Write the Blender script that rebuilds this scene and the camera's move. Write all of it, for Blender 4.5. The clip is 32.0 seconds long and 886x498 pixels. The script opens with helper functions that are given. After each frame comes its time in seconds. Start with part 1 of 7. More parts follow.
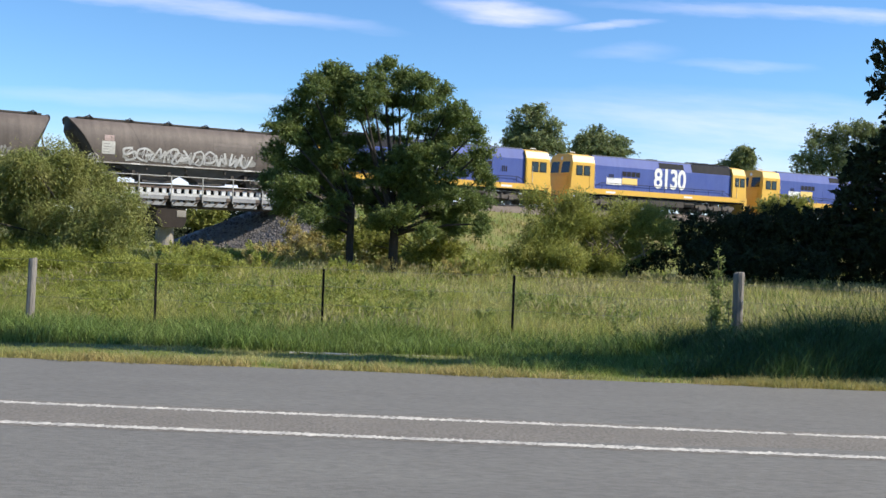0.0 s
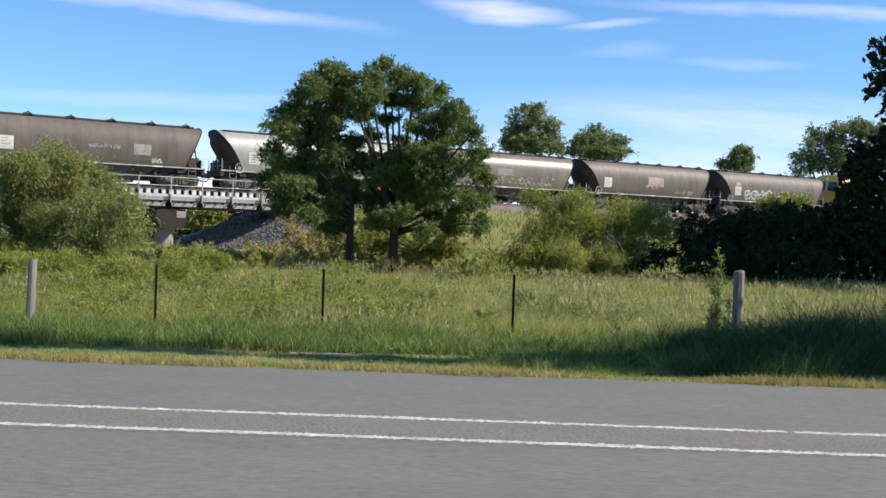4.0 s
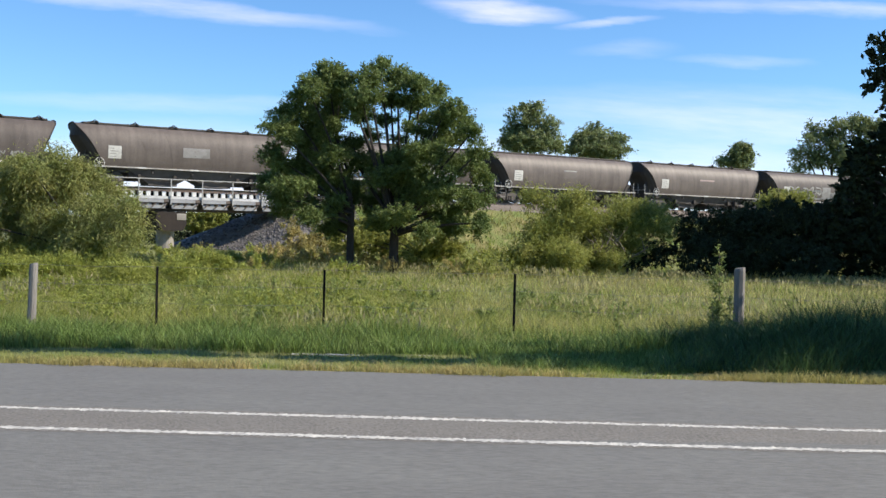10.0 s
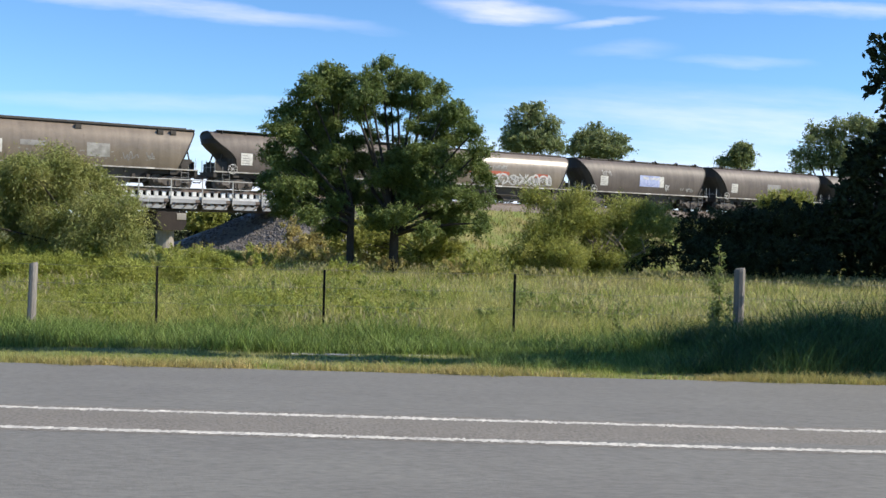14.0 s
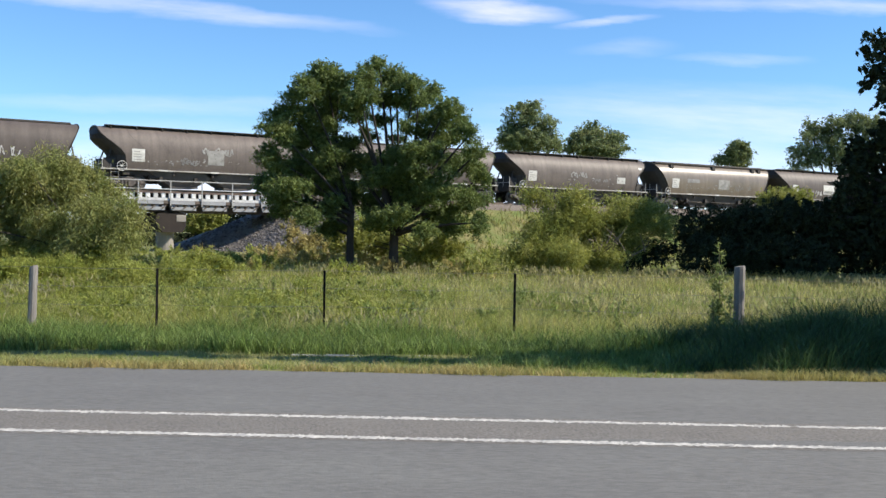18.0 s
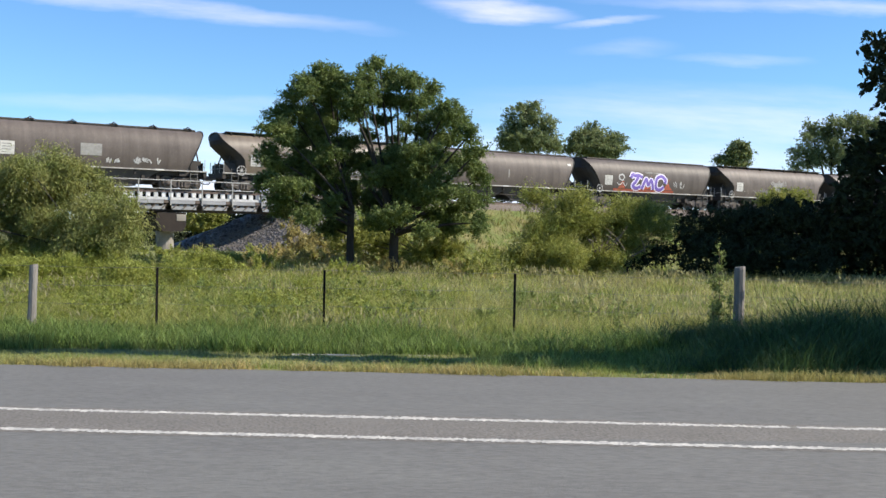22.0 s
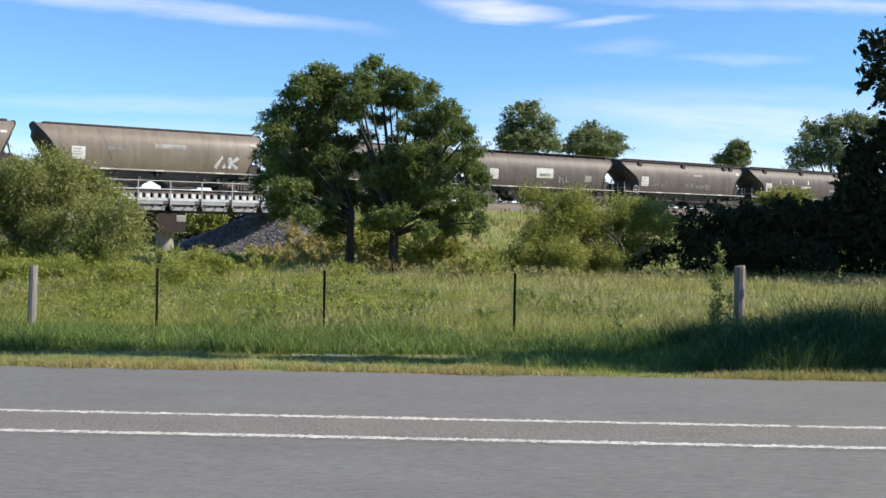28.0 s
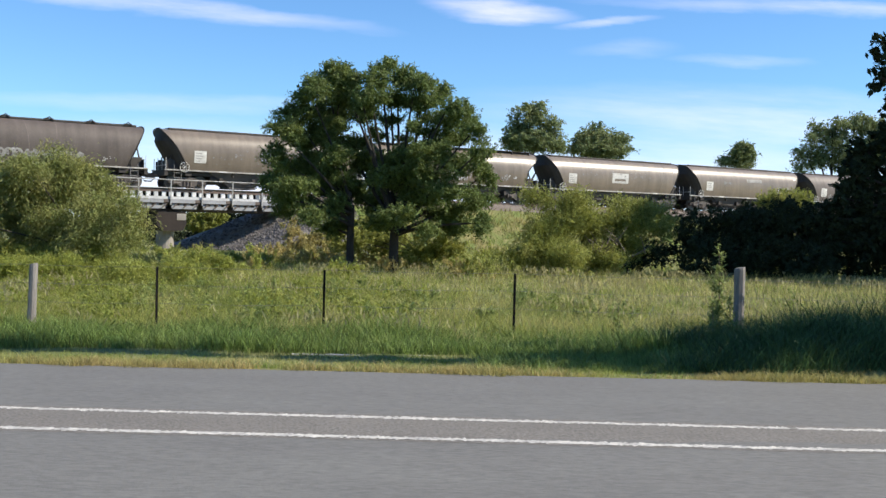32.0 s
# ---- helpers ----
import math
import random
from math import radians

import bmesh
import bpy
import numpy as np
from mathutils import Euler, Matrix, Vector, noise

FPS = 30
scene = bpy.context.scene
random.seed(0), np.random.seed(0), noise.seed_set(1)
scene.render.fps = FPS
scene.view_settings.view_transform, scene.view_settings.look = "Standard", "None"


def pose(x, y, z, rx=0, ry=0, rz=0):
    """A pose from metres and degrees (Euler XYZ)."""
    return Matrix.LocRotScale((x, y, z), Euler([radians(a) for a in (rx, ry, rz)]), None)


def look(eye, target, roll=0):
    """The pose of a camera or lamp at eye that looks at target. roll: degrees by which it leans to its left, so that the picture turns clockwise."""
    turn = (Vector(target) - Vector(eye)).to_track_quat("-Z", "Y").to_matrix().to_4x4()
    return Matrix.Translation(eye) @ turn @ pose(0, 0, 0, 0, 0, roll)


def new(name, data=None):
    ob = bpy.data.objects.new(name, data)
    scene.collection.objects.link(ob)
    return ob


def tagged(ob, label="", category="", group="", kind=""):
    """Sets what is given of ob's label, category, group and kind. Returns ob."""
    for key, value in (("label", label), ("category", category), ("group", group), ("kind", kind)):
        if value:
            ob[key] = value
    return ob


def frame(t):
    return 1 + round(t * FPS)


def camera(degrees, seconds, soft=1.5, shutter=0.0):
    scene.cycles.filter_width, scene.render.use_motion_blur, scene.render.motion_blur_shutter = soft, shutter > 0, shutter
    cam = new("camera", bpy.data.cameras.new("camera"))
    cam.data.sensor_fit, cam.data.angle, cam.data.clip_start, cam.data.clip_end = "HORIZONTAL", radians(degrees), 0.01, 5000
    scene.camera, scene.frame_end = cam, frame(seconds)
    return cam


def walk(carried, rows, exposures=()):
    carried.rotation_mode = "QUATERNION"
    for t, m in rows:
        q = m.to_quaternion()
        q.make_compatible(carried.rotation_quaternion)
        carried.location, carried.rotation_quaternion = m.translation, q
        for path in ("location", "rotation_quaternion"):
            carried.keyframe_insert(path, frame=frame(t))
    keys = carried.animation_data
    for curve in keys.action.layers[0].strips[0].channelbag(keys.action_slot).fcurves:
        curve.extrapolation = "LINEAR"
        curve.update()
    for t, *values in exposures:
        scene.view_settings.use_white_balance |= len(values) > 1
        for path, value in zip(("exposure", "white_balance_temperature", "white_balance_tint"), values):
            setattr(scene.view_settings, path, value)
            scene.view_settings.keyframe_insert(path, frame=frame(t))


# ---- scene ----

# ================= camera =================
cam = camera(46.0, 32.0, soft=1.5)
EYE = (0.0, 0.0, 1.85)
# seconds, lean, turn to the left, tilt upwards (degrees)
SWAY = [(0, 2.19, -0.027, 0.034), (0.5, 2.14, -0.029, 0.023), (1, 2.12, -0.030, 0.020), (1.5, 2.12, -0.029, 0.023),
        (2, 2.08, -0.028, 0.023), (2.5, 2.02, -0.029, 0.020), (3, 1.98, -0.031, 0.021), (3.5, 1.95, -0.031, 0.019),
        (5.5, 1.89, -0.031, 0.012), (6, 1.84, -0.029, 0.006), (6.5, 1.78, -0.023, 0.005), (7, 1.71, -0.015, 0.007),
        (7.5, 1.65, -0.008, 0.010), (8, 1.57, -0.006, 0.008), (8.5, 1.49, -0.006, 0.008), (9, 1.45, -0.002, 0.010),
        (10, 1.41, -0.001, 0.008), (11, 1.46, -0.003, 0.010), (11.5, 1.49, -0.003, 0.008), (12, 1.55, 0.000, 0.004),
        (13, 1.58, -0.003, 0.002), (13.5, 1.57, -0.003, 0.006), (14, 1.49, -0.003, 0.009), (14.5, 1.34, -0.003, 0.009),
        (16.5, 1.16, -0.005, 0.010), (17, 1.06, -0.008, 0.009), (17.5, 1.04, -0.009, 0.005), (18, 1.07, -0.007, 0.007),
        (18.5, 1.13, -0.004, 0.009), (19, 1.19, -0.002, 0.004), (20, 1.21, -0.004, 0.000), (23, 1.21, -0.005, 0.001),
        (23.5, 1.19, -0.005, 0.002), (24, 1.13, -0.005, 0.004), (24.5, 1.06, -0.007, 0.002), (25, 1.03, -0.009, 0.002),
        (27.5, 1.02, -0.009, 0.003), (28.5, 1.03, -0.009, 0.002), (29, 1.05, -0.008, 0.002), (29.5, 1.12, -0.004, 0.002),
        (30, 1.18, -0.001, -0.001), (30.5, 1.25, -0.001, -0.002), (31, 1.32, -0.003, -0.003), (31.5, 1.35, -0.004, -0.002),
        (32, 1.36, -0.004, 0.002)]


def aim(lean, turn, tilt):
    a, b = radians(-turn), radians(-1.272 + tilt)
    ahead = (math.sin(a) * 50, math.cos(a) * 50, EYE[2] + math.tan(b) * 50)
    return look(EYE, ahead, lean)


walk(cam, [(t, aim(l, p, q)) for t, l, p, q in SWAY], exposures=[(0, 0.57), (3.5, 0.57), (6, 0.62), (32, 0.62)])

# ================= sky and sun =================
SUN_AZ, SUN_EL = -6.0, 40.0          # degrees from +x towards +y; height
scene.view_settings.exposure = 0.62
world = bpy.data.worlds.new("sky")
scene.world = world
world.use_nodes = True
wn, wl = world.node_tree.nodes, world.node_tree.links
wn.clear()
w_out = wn.new("ShaderNodeOutputWorld")
w_bg = wn.new("ShaderNodeBackground")
w_bg.inputs["Strength"].default_value = 0.098
sky = wn.new("ShaderNodeTexSky")
sky.sky_type = "NISHITA"
sky.sun_disc = False
sky.sun_elevation = radians(SUN_EL)
sky.sun_rotation = radians(90 - SUN_AZ)
sky.air_density, sky.dust_density, sky.ozone_density = 1.0, 0.0, 3.0


def wmath(op, a, b=None, c=None, clamp=False):
    n = wn.new("ShaderNodeMath")
    n.operation, n.use_clamp = op, clamp
    for i, v in enumerate((a, b, c)):
        if v is None:
            continue
        if hasattr(v, "is_output"):
            wl.new(v, n.inputs[i])
        else:
            n.inputs[i].default_value = v
    return n.outputs[0]


# thin cirrus: a cloud sheet high above, projected by the viewing direction
w_co = wn.new("ShaderNodeTexCoord")
w_sep = wn.new("ShaderNodeSeparateXYZ")
wl.new(w_co.outputs["Generated"], w_sep.inputs[0])
wx, wy, wz = w_sep.outputs
wyd = wmath("MAXIMUM", wy, 0.05)
px = wmath("DIVIDE", wx, wyd)
pz = wmath("DIVIDE", wz, wyd)
w_fray = wn.new("ShaderNodeTexNoise")
w_fray.inputs["Scale"].default_value = 1.0
w_fray.inputs["Detail"].default_value = 6.0
w_fray.inputs["Roughness"].default_value = 0.6
w_fc = wn.new("ShaderNodeCombineXYZ")
wl.new(wmath("MULTIPLY", px, 9.0), w_fc.inputs[0])
wl.new(wmath("MULTIPLY", pz, 40.0), w_fc.inputs[1])
wl.new(w_fc.outputs[0], w_fray.inputs["Vector"])
frayed = wmath("ADD", pz, wmath("MULTIPLY_ADD", w_fray.outputs["Fac"], 0.020, -0.010))


def streak(cx, cz, rx, rz, slope, power):
    """A wisp: a long soft ellipse in direction space."""
    dx = wmath("SUBTRACT", px, cx)
    dz = wmath("SUBTRACT", wmath("SUBTRACT", frayed, cz), wmath("MULTIPLY", dx, slope))
    q = wmath("ADD", wmath("POWER", wmath("ABSOLUTE", wmath("DIVIDE", dx, rx)), 2.0),
              wmath("POWER", wmath("ABSOLUTE", wmath("DIVIDE", dz, rz)), 2.0))
    return wmath("MULTIPLY", wmath("POWER", wmath("SUBTRACT", 1.0, q, clamp=True), 1.5), power)


w_map = wn.new("ShaderNodeCombineXYZ")
wl.new(wmath("MULTIPLY", px, 3.0), w_map.inputs[0])
wl.new(wmath("MULTIPLY", wmath("SUBTRACT", pz, wmath("MULTIPLY", px, -0.05)), 22.0), w_map.inputs[1])
w_noise = wn.new("ShaderNodeTexNoise")
w_noise.inputs["Scale"].default_value = 1.6
w_noise.inputs["Detail"].default_value = 7.0
w_noise.inputs["Roughness"].default_value = 0.62
wl.new(w_map.outputs[0], w_noise.inputs["Vector"])
w_n = w_noise.outputs["Fac"]
cover = None
for s in [(-0.27, 0.203, 0.24, 0.012, -0.085, 0.40), (0.05, 0.206, 0.085, 0.013, -0.06, 0.60), (0.152, 0.197, 0.058, 0.006, 0.12, 0.42),
          (0.36, 0.216, 0.26, 0.009, -0.01, 0.34), (0.28, 0.165, 0.08, 0.007, -0.01, 0.24), (-0.25, 0.110, 0.28, 0.012, 0.0, 0.17),
          (0.30, 0.105, 0.34, 0.040, -0.02, 0.34), (0.0, 0.03, 0.9, 0.08, 0.0, 0.62), (0.17, 0.172, 0.06, 0.010, 0.05, 0.14)]:
    v = streak(*s)
    cover = v if cover is None else wmath("MAXIMUM", cover, v)
veil = wmath("MULTIPLY", cover, wmath("MULTIPLY_ADD", w_n, 2.8, -0.62, clamp=True))
w_mix = wn.new("ShaderNodeMix")
w_mix.data_type = "RGBA"
wl.new(veil, w_mix.inputs["Factor"])
w_deep = wn.new("ShaderNodeVectorMath")
w_deep.operation = "MULTIPLY"
wl.new(sky.outputs[0], w_deep.inputs[0])
w_deep.inputs[1].default_value = (0.64, 0.91, 1.18)
wl.new(w_deep.outputs[0], w_mix.inputs["A"])
w_mix.inputs["B"].default_value = (9.2, 8.6, 11.3, 1)
wl.new(w_mix.outputs["Result"], w_bg.inputs["Color"])
wl.new(w_bg.outputs[0], w_out.inputs[0])

sun_data = bpy.data.lights.new("sun", "SUN")
sun_data.energy, sun_data.angle, sun_data.color = 5.0, radians(0.53), (1.0, 0.915, 0.77)
sun = new("sun", sun_data)
_a, _e = radians(SUN_AZ), radians(SUN_EL)
SUN_DIR = Vector((math.cos(_e) * math.cos(_a), math.cos(_e) * math.sin(_a), math.sin(_e)))
sun.matrix_world = look(SUN_DIR * 80, (0, 0, 0))

# ================= materials =================


def material(name, base, rough=0.8, metal=0.0, second=None, scale=2.0, amount=0.5, fine=0.25, fine_scale=30.0, bump=0.0,
             bump_scale=40.0, spread=0.0, spec=0.4, stretch=(1, 1, 1), island=0.0, translucent=0.0, coords="Object", streaks=0.0):
    """A surface with large stains (base to second), fine grain, bump, and a spread of brightness from piece to piece."""
    m = bpy.data.materials.new(name)
    m.use_nodes = True
    n, l = m.node_tree.nodes, m.node_tree.links
    b = n["Principled BSDF"]
    b.inputs["Roughness"].default_value = rough
    b.inputs["Metallic"].default_value = metal
    b.inputs["Specular IOR Level"].default_value = spec
    co = n.new("ShaderNodeTexCoord")
    mp = n.new("ShaderNodeMapping")
    mp.inputs["Scale"].default_value = stretch
    l.new(co.outputs[coords], mp.inputs[0])
    big = n.new("ShaderNodeTexNoise")
    big.inputs["Scale"].default_value = scale
    big.inputs["Detail"].default_value = 6.0
    big.inputs["Roughness"].default_value = 0.62
    l.new(mp.outputs[0], big.inputs["Vector"])
    ramp = n.new("ShaderNodeMapRange")
    ramp.inputs["From Min"].default_value = 0.5 - 0.35 * (1 - amount) - 0.05
    ramp.inputs["From Max"].default_value = 0.5 + 0.35 * (1 - amount) + 0.05
    l.new(big.outputs["Fac"], ramp.inputs["Value"])
    mix = n.new("ShaderNodeMix")
    mix.data_type = "RGBA"
    mix.inputs["A"].default_value = (*base, 1)
    mix.inputs["B"].default_value = (*(second or base), 1)
    l.new(ramp.outputs[0], mix.inputs["Factor"])
    small = n.new("ShaderNodeTexNoise")
    small.inputs["Scale"].default_value = fine_scale
    small.inputs["Detail"].default_value = 4.0
    l.new(mp.outputs[0], small.inputs["Vector"])
    val = n.new("ShaderNodeMath")
    val.operation = "MULTIPLY_ADD"
    l.new(small.outputs["Fac"], val.inputs[0])
    val.inputs[1].default_value, val.inputs[2].default_value = 2 * fine, 1 - fine
    level = val.outputs[0]
    if streaks:
        run = n.new("ShaderNodeTexNoise")
        run.inputs["Scale"].default_value = 1.0
        run.inputs["Detail"].default_value = 5.0
        mp2 = n.new("ShaderNodeMapping")
        mp2.inputs["Scale"].default_value = (3.2, 0.4, 0.35)
        l.new(co.outputs[coords], mp2.inputs[0])
        l.new(mp2.outputs[0], run.inputs["Vector"])
        v2 = n.new("ShaderNodeMath")
        v2.operation = "MULTIPLY_ADD"
        l.new(run.outputs["Fac"], v2.inputs[0])
        v2.inputs[1].default_value, v2.inputs[2].default_value = 2 * streaks, 1 - streaks
        v3 = n.new("ShaderNodeMath")
        v3.operation = "MULTIPLY"
        l.new(level, v3.inputs[0])
        l.new(v2.outputs[0], v3.inputs[1])
        level = v3.outputs[0]
    for amount_, node, sock in ((spread, "ShaderNodeObjectInfo", "Random"), (island, "ShaderNodeNewGeometry", "Random Per Island")):
        if amount_:
            src = n.new(node)
            mul = n.new("ShaderNodeMath")
            mul.operation = "MULTIPLY_ADD"
            l.new(src.outputs[sock], mul.inputs[0])
            mul.inputs[1].default_value, mul.inputs[2].default_value = 2 * amount_, 1 - amount_
            m2 = n.new("ShaderNodeMath")
            m2.operation = "MULTIPLY"
            l.new(level, m2.inputs[0])
            l.new(mul.outputs[0], m2.inputs[1])
            level = m2.outputs[0]
    scale_c = n.new("ShaderNodeVectorMath")
    scale_c.operation = "SCALE"
    l.new(mix.outputs["Result"], scale_c.inputs[0])
    l.new(level, scale_c.inputs["Scale"])
    l.new(scale_c.outputs[0], b.inputs["Base Color"])
    if bump:
        bn = n.new("ShaderNodeTexNoise")
        bn.inputs["Scale"].default_value = bump_scale
        bn.inputs["Detail"].default_value = 5.0
        l.new(mp.outputs[0], bn.inputs["Vector"])
        bp = n.new("ShaderNodeBump")
        bp.inputs["Strength"].default_value = 1.0
        bp.inputs["Distance"].default_value = bump
        l.new(bn.outputs["Fac"], bp.inputs["Height"])
        l.new(bp.outputs[0], b.inputs["Normal"])
    if translucent:
        tr_ = n.new("ShaderNodeBsdfTranslucent")
        l.new(scale_c.outputs[0], tr_.inputs["Color"])
        ms = n.new("ShaderNodeMixShader")
        ms.inputs[0].default_value = translucent
        l.new(b.outputs[0], ms.inputs[1])
        l.new(tr_.outputs[0], ms.inputs[2])
        l.new(ms.outputs[0], n["Material Output"].inputs[0])
    return m


M = {}
M["asphalt"] = material("asphalt", (0.156, 0.154, 0.141), 0.85, second=(0.128, 0.124, 0.115), scale=1.1, amount=0.35, fine=0.42,
                        fine_scale=28, stretch=(0.35, 1.0, 1), bump=0.006, bump_scale=90, coords="Object")
M["chip_seal"] = material("chip_seal", (0.176, 0.163, 0.143), 0.9, second=(0.134, 0.124, 0.109), scale=1.2, amount=0.3, fine=1.0,
                          fine_scale=42, stretch=(0.8, 1, 1), bump=0.008, bump_scale=60)
M["line_paint"] = material("line_paint", (0.66, 0.63, 0.56), 0.7, second=(0.24, 0.23, 0.215), scale=13, amount=0.60, fine=0.35, fine_scale=45,
                           bump=0.003, bump_scale=120)
M["soil"] = material("soil", (0.135, 0.165, 0.045), 0.95, second=(0.20, 0.18, 0.07), scale=0.6, amount=0.5, fine=0.35, fine_scale=14, bump=0.03,
                     bump_scale=9)
M["slope_grass"] = material("slope_grass", (0.105, 0.150, 0.032), 0.95, second=(0.20, 0.17, 0.070), scale=0.6, amount=0.8, fine=0.4, fine_scale=6,
                            bump=0.06, bump_scale=5)
M["rubble"] = material("rubble", (0.125, 0.112, 0.104), 0.95, second=(0.18, 0.162, 0.150), scale=1.5, amount=0.5, fine=0.45, fine_scale=14, bump=0.06,
                       bump_scale=9, island=0.45)
M["ballast"] = material("ballast", (0.20, 0.17, 0.145), 0.95, second=(0.13, 0.105, 0.085), scale=0.8, amount=0.5, fine=0.45, fine_scale=10, bump=0.05,
                        bump_scale=12)
M["concrete"] = material("concrete", (0.33, 0.31, 0.28), 0.9, second=(0.19, 0.17, 0.15), scale=0.9, amount=0.5, fine=0.2, fine_scale=16, bump=0.008,
                         streaks=0.25)
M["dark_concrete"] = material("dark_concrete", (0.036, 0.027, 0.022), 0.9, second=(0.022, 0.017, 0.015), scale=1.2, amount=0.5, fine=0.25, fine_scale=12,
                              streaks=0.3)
M["transom"] = material("transom", (0.66, 0.66, 0.66), 0.9, second=(0.46, 0.46, 0.46), scale=3, amount=0.5, fine=0.25, fine_scale=25, spread=0.2)
M["bridge_steel"] = material("bridge_steel", (0.33, 0.335, 0.35), 0.65, second=(0.22, 0.22, 0.23), scale=1.5, amount=0.5, fine=0.2, fine_scale=14)
M["girder_steel"] = material("girder_steel", (0.075, 0.07, 0.066), 0.7, second=(0.14, 0.10, 0.08), scale=1.2, amount=0.4, fine=0.2, fine_scale=14)
M["rail_steel"] = material("rail_steel", (0.20, 0.15, 0.12), 0.5, metal=0.6, fine=0.2)
M["galv"] = material("galv", (0.40, 0.40, 0.39), 0.6, metal=0.1, second=(0.28, 0.27, 0.26), scale=4, fine=0.12)
M["post_wood"] = material("post_wood", (0.27, 0.25, 0.23), 0.95, second=(0.15, 0.135, 0.12), scale=5, amount=0.5, fine=0.3, fine_scale=30, bump=0.01,
                          stretch=(3, 3, 0.4))
M["picket"] = material("picket", (0.012, 0.011, 0.011), 0.9, fine=0.3, spec=0.1)
M["wire"] = material("wire", (0.22, 0.21, 0.20), 0.5, metal=0.7)
M["bark"] = material("bark", (0.032, 0.027, 0.022), 0.95, second=(0.06, 0.05, 0.042), scale=4, amount=0.5, fine=0.4, fine_scale=18, bump=0.03,
                     bump_scale=14, stretch=(1, 1, 0.3))
M["pale_concrete"] = material("pale_concrete", (0.46, 0.44, 0.40), 0.9, second=(0.26, 0.25, 0.22), scale=6, amount=0.5, fine=0.3, fine_scale=30)
M["twig"] = material("twig", (0.20, 0.16, 0.12), 0.95, second=(0.12, 0.10, 0.08), fine=0.3)


def leaf(name, base, second, island=0.4, translucent=0.38, scale=0.7, rough=0.55, amount=0.5):
    return material(name, base, rough, second=second, scale=scale, amount=amount, fine=0.15, fine_scale=5, island=island, translucent=translucent,
                    spec=0.3)


M["leaf_acacia"] = leaf("leaf_acacia", (0.100, 0.148, 0.042), (0.172, 0.212, 0.060))
M["leaf_willow"] = leaf("leaf_willow", (0.178, 0.210, 0.056), (0.285, 0.282, 0.091), island=0.32, scale=1.3, amount=0.8)
M["leaf_shrub"] = leaf("leaf_shrub", (0.215, 0.255, 0.052), (0.340, 0.335, 0.095), translucent=0.5)
# leaf colour set below natural foliage, so the thickets' shade is in the paint
M["leaf_shaded"] = leaf("leaf_shaded", (0.021, 0.032, 0.014), (0.035, 0.047, 0.019), translucent=0.06, rough=0.9)
M["leaf_gum"] = leaf("leaf_gum", (0.150, 0.195, 0.078), (0.250, 0.280, 0.115), scale=0.35, amount=0.7)
M["leaf_bracken"] = leaf("leaf_bracken", (0.262, 0.300, 0.056), (0.340, 0.355, 0.090), translucent=0.55)
M["leaf_weed"] = leaf("leaf_weed", (0.460, 0.370, 0.165), (0.300, 0.285, 0.090), translucent=0.5)
M["leaf_weed2"] = leaf("leaf_weed2", (0.185, 0.240, 0.062), (0.270, 0.295, 0.092))
M["grass_lush"] = leaf("grass_lush", (0.130, 0.205, 0.044), (0.195, 0.250, 0.066), island=0.6, scale=0.8)
M["grass_bank"] = leaf("grass_bank", (0.150, 0.210, 0.042), (0.290, 0.255, 0.095), translucent=0.5, island=0.6, scale=0.5, amount=0.8)
M["grass_mid"] = leaf("grass_mid", (0.210, 0.268, 0.056), (0.425, 0.400, 0.150), translucent=0.55, island=0.5, scale=0.55, amount=0.8)
M["grass_dry"] = leaf("grass_dry", (0.460, 0.350, 0.150), (0.270, 0.270, 0.075), island=0.45, scale=1.1)
# a darker green than the lush grass: the mound's tree shade is painted in
M["grass_rank_shaded"] = leaf("grass_rank_shaded", (0.042, 0.092, 0.031), (0.077, 0.129, 0.042), translucent=0.25, island=0.6, scale=0.8)
M["grass_seed"] = leaf("grass_seed", (0.420, 0.370, 0.200), (0.300, 0.290, 0.120), translucent=0.6, island=0.4, scale=0.5)

# ================= building helpers =================


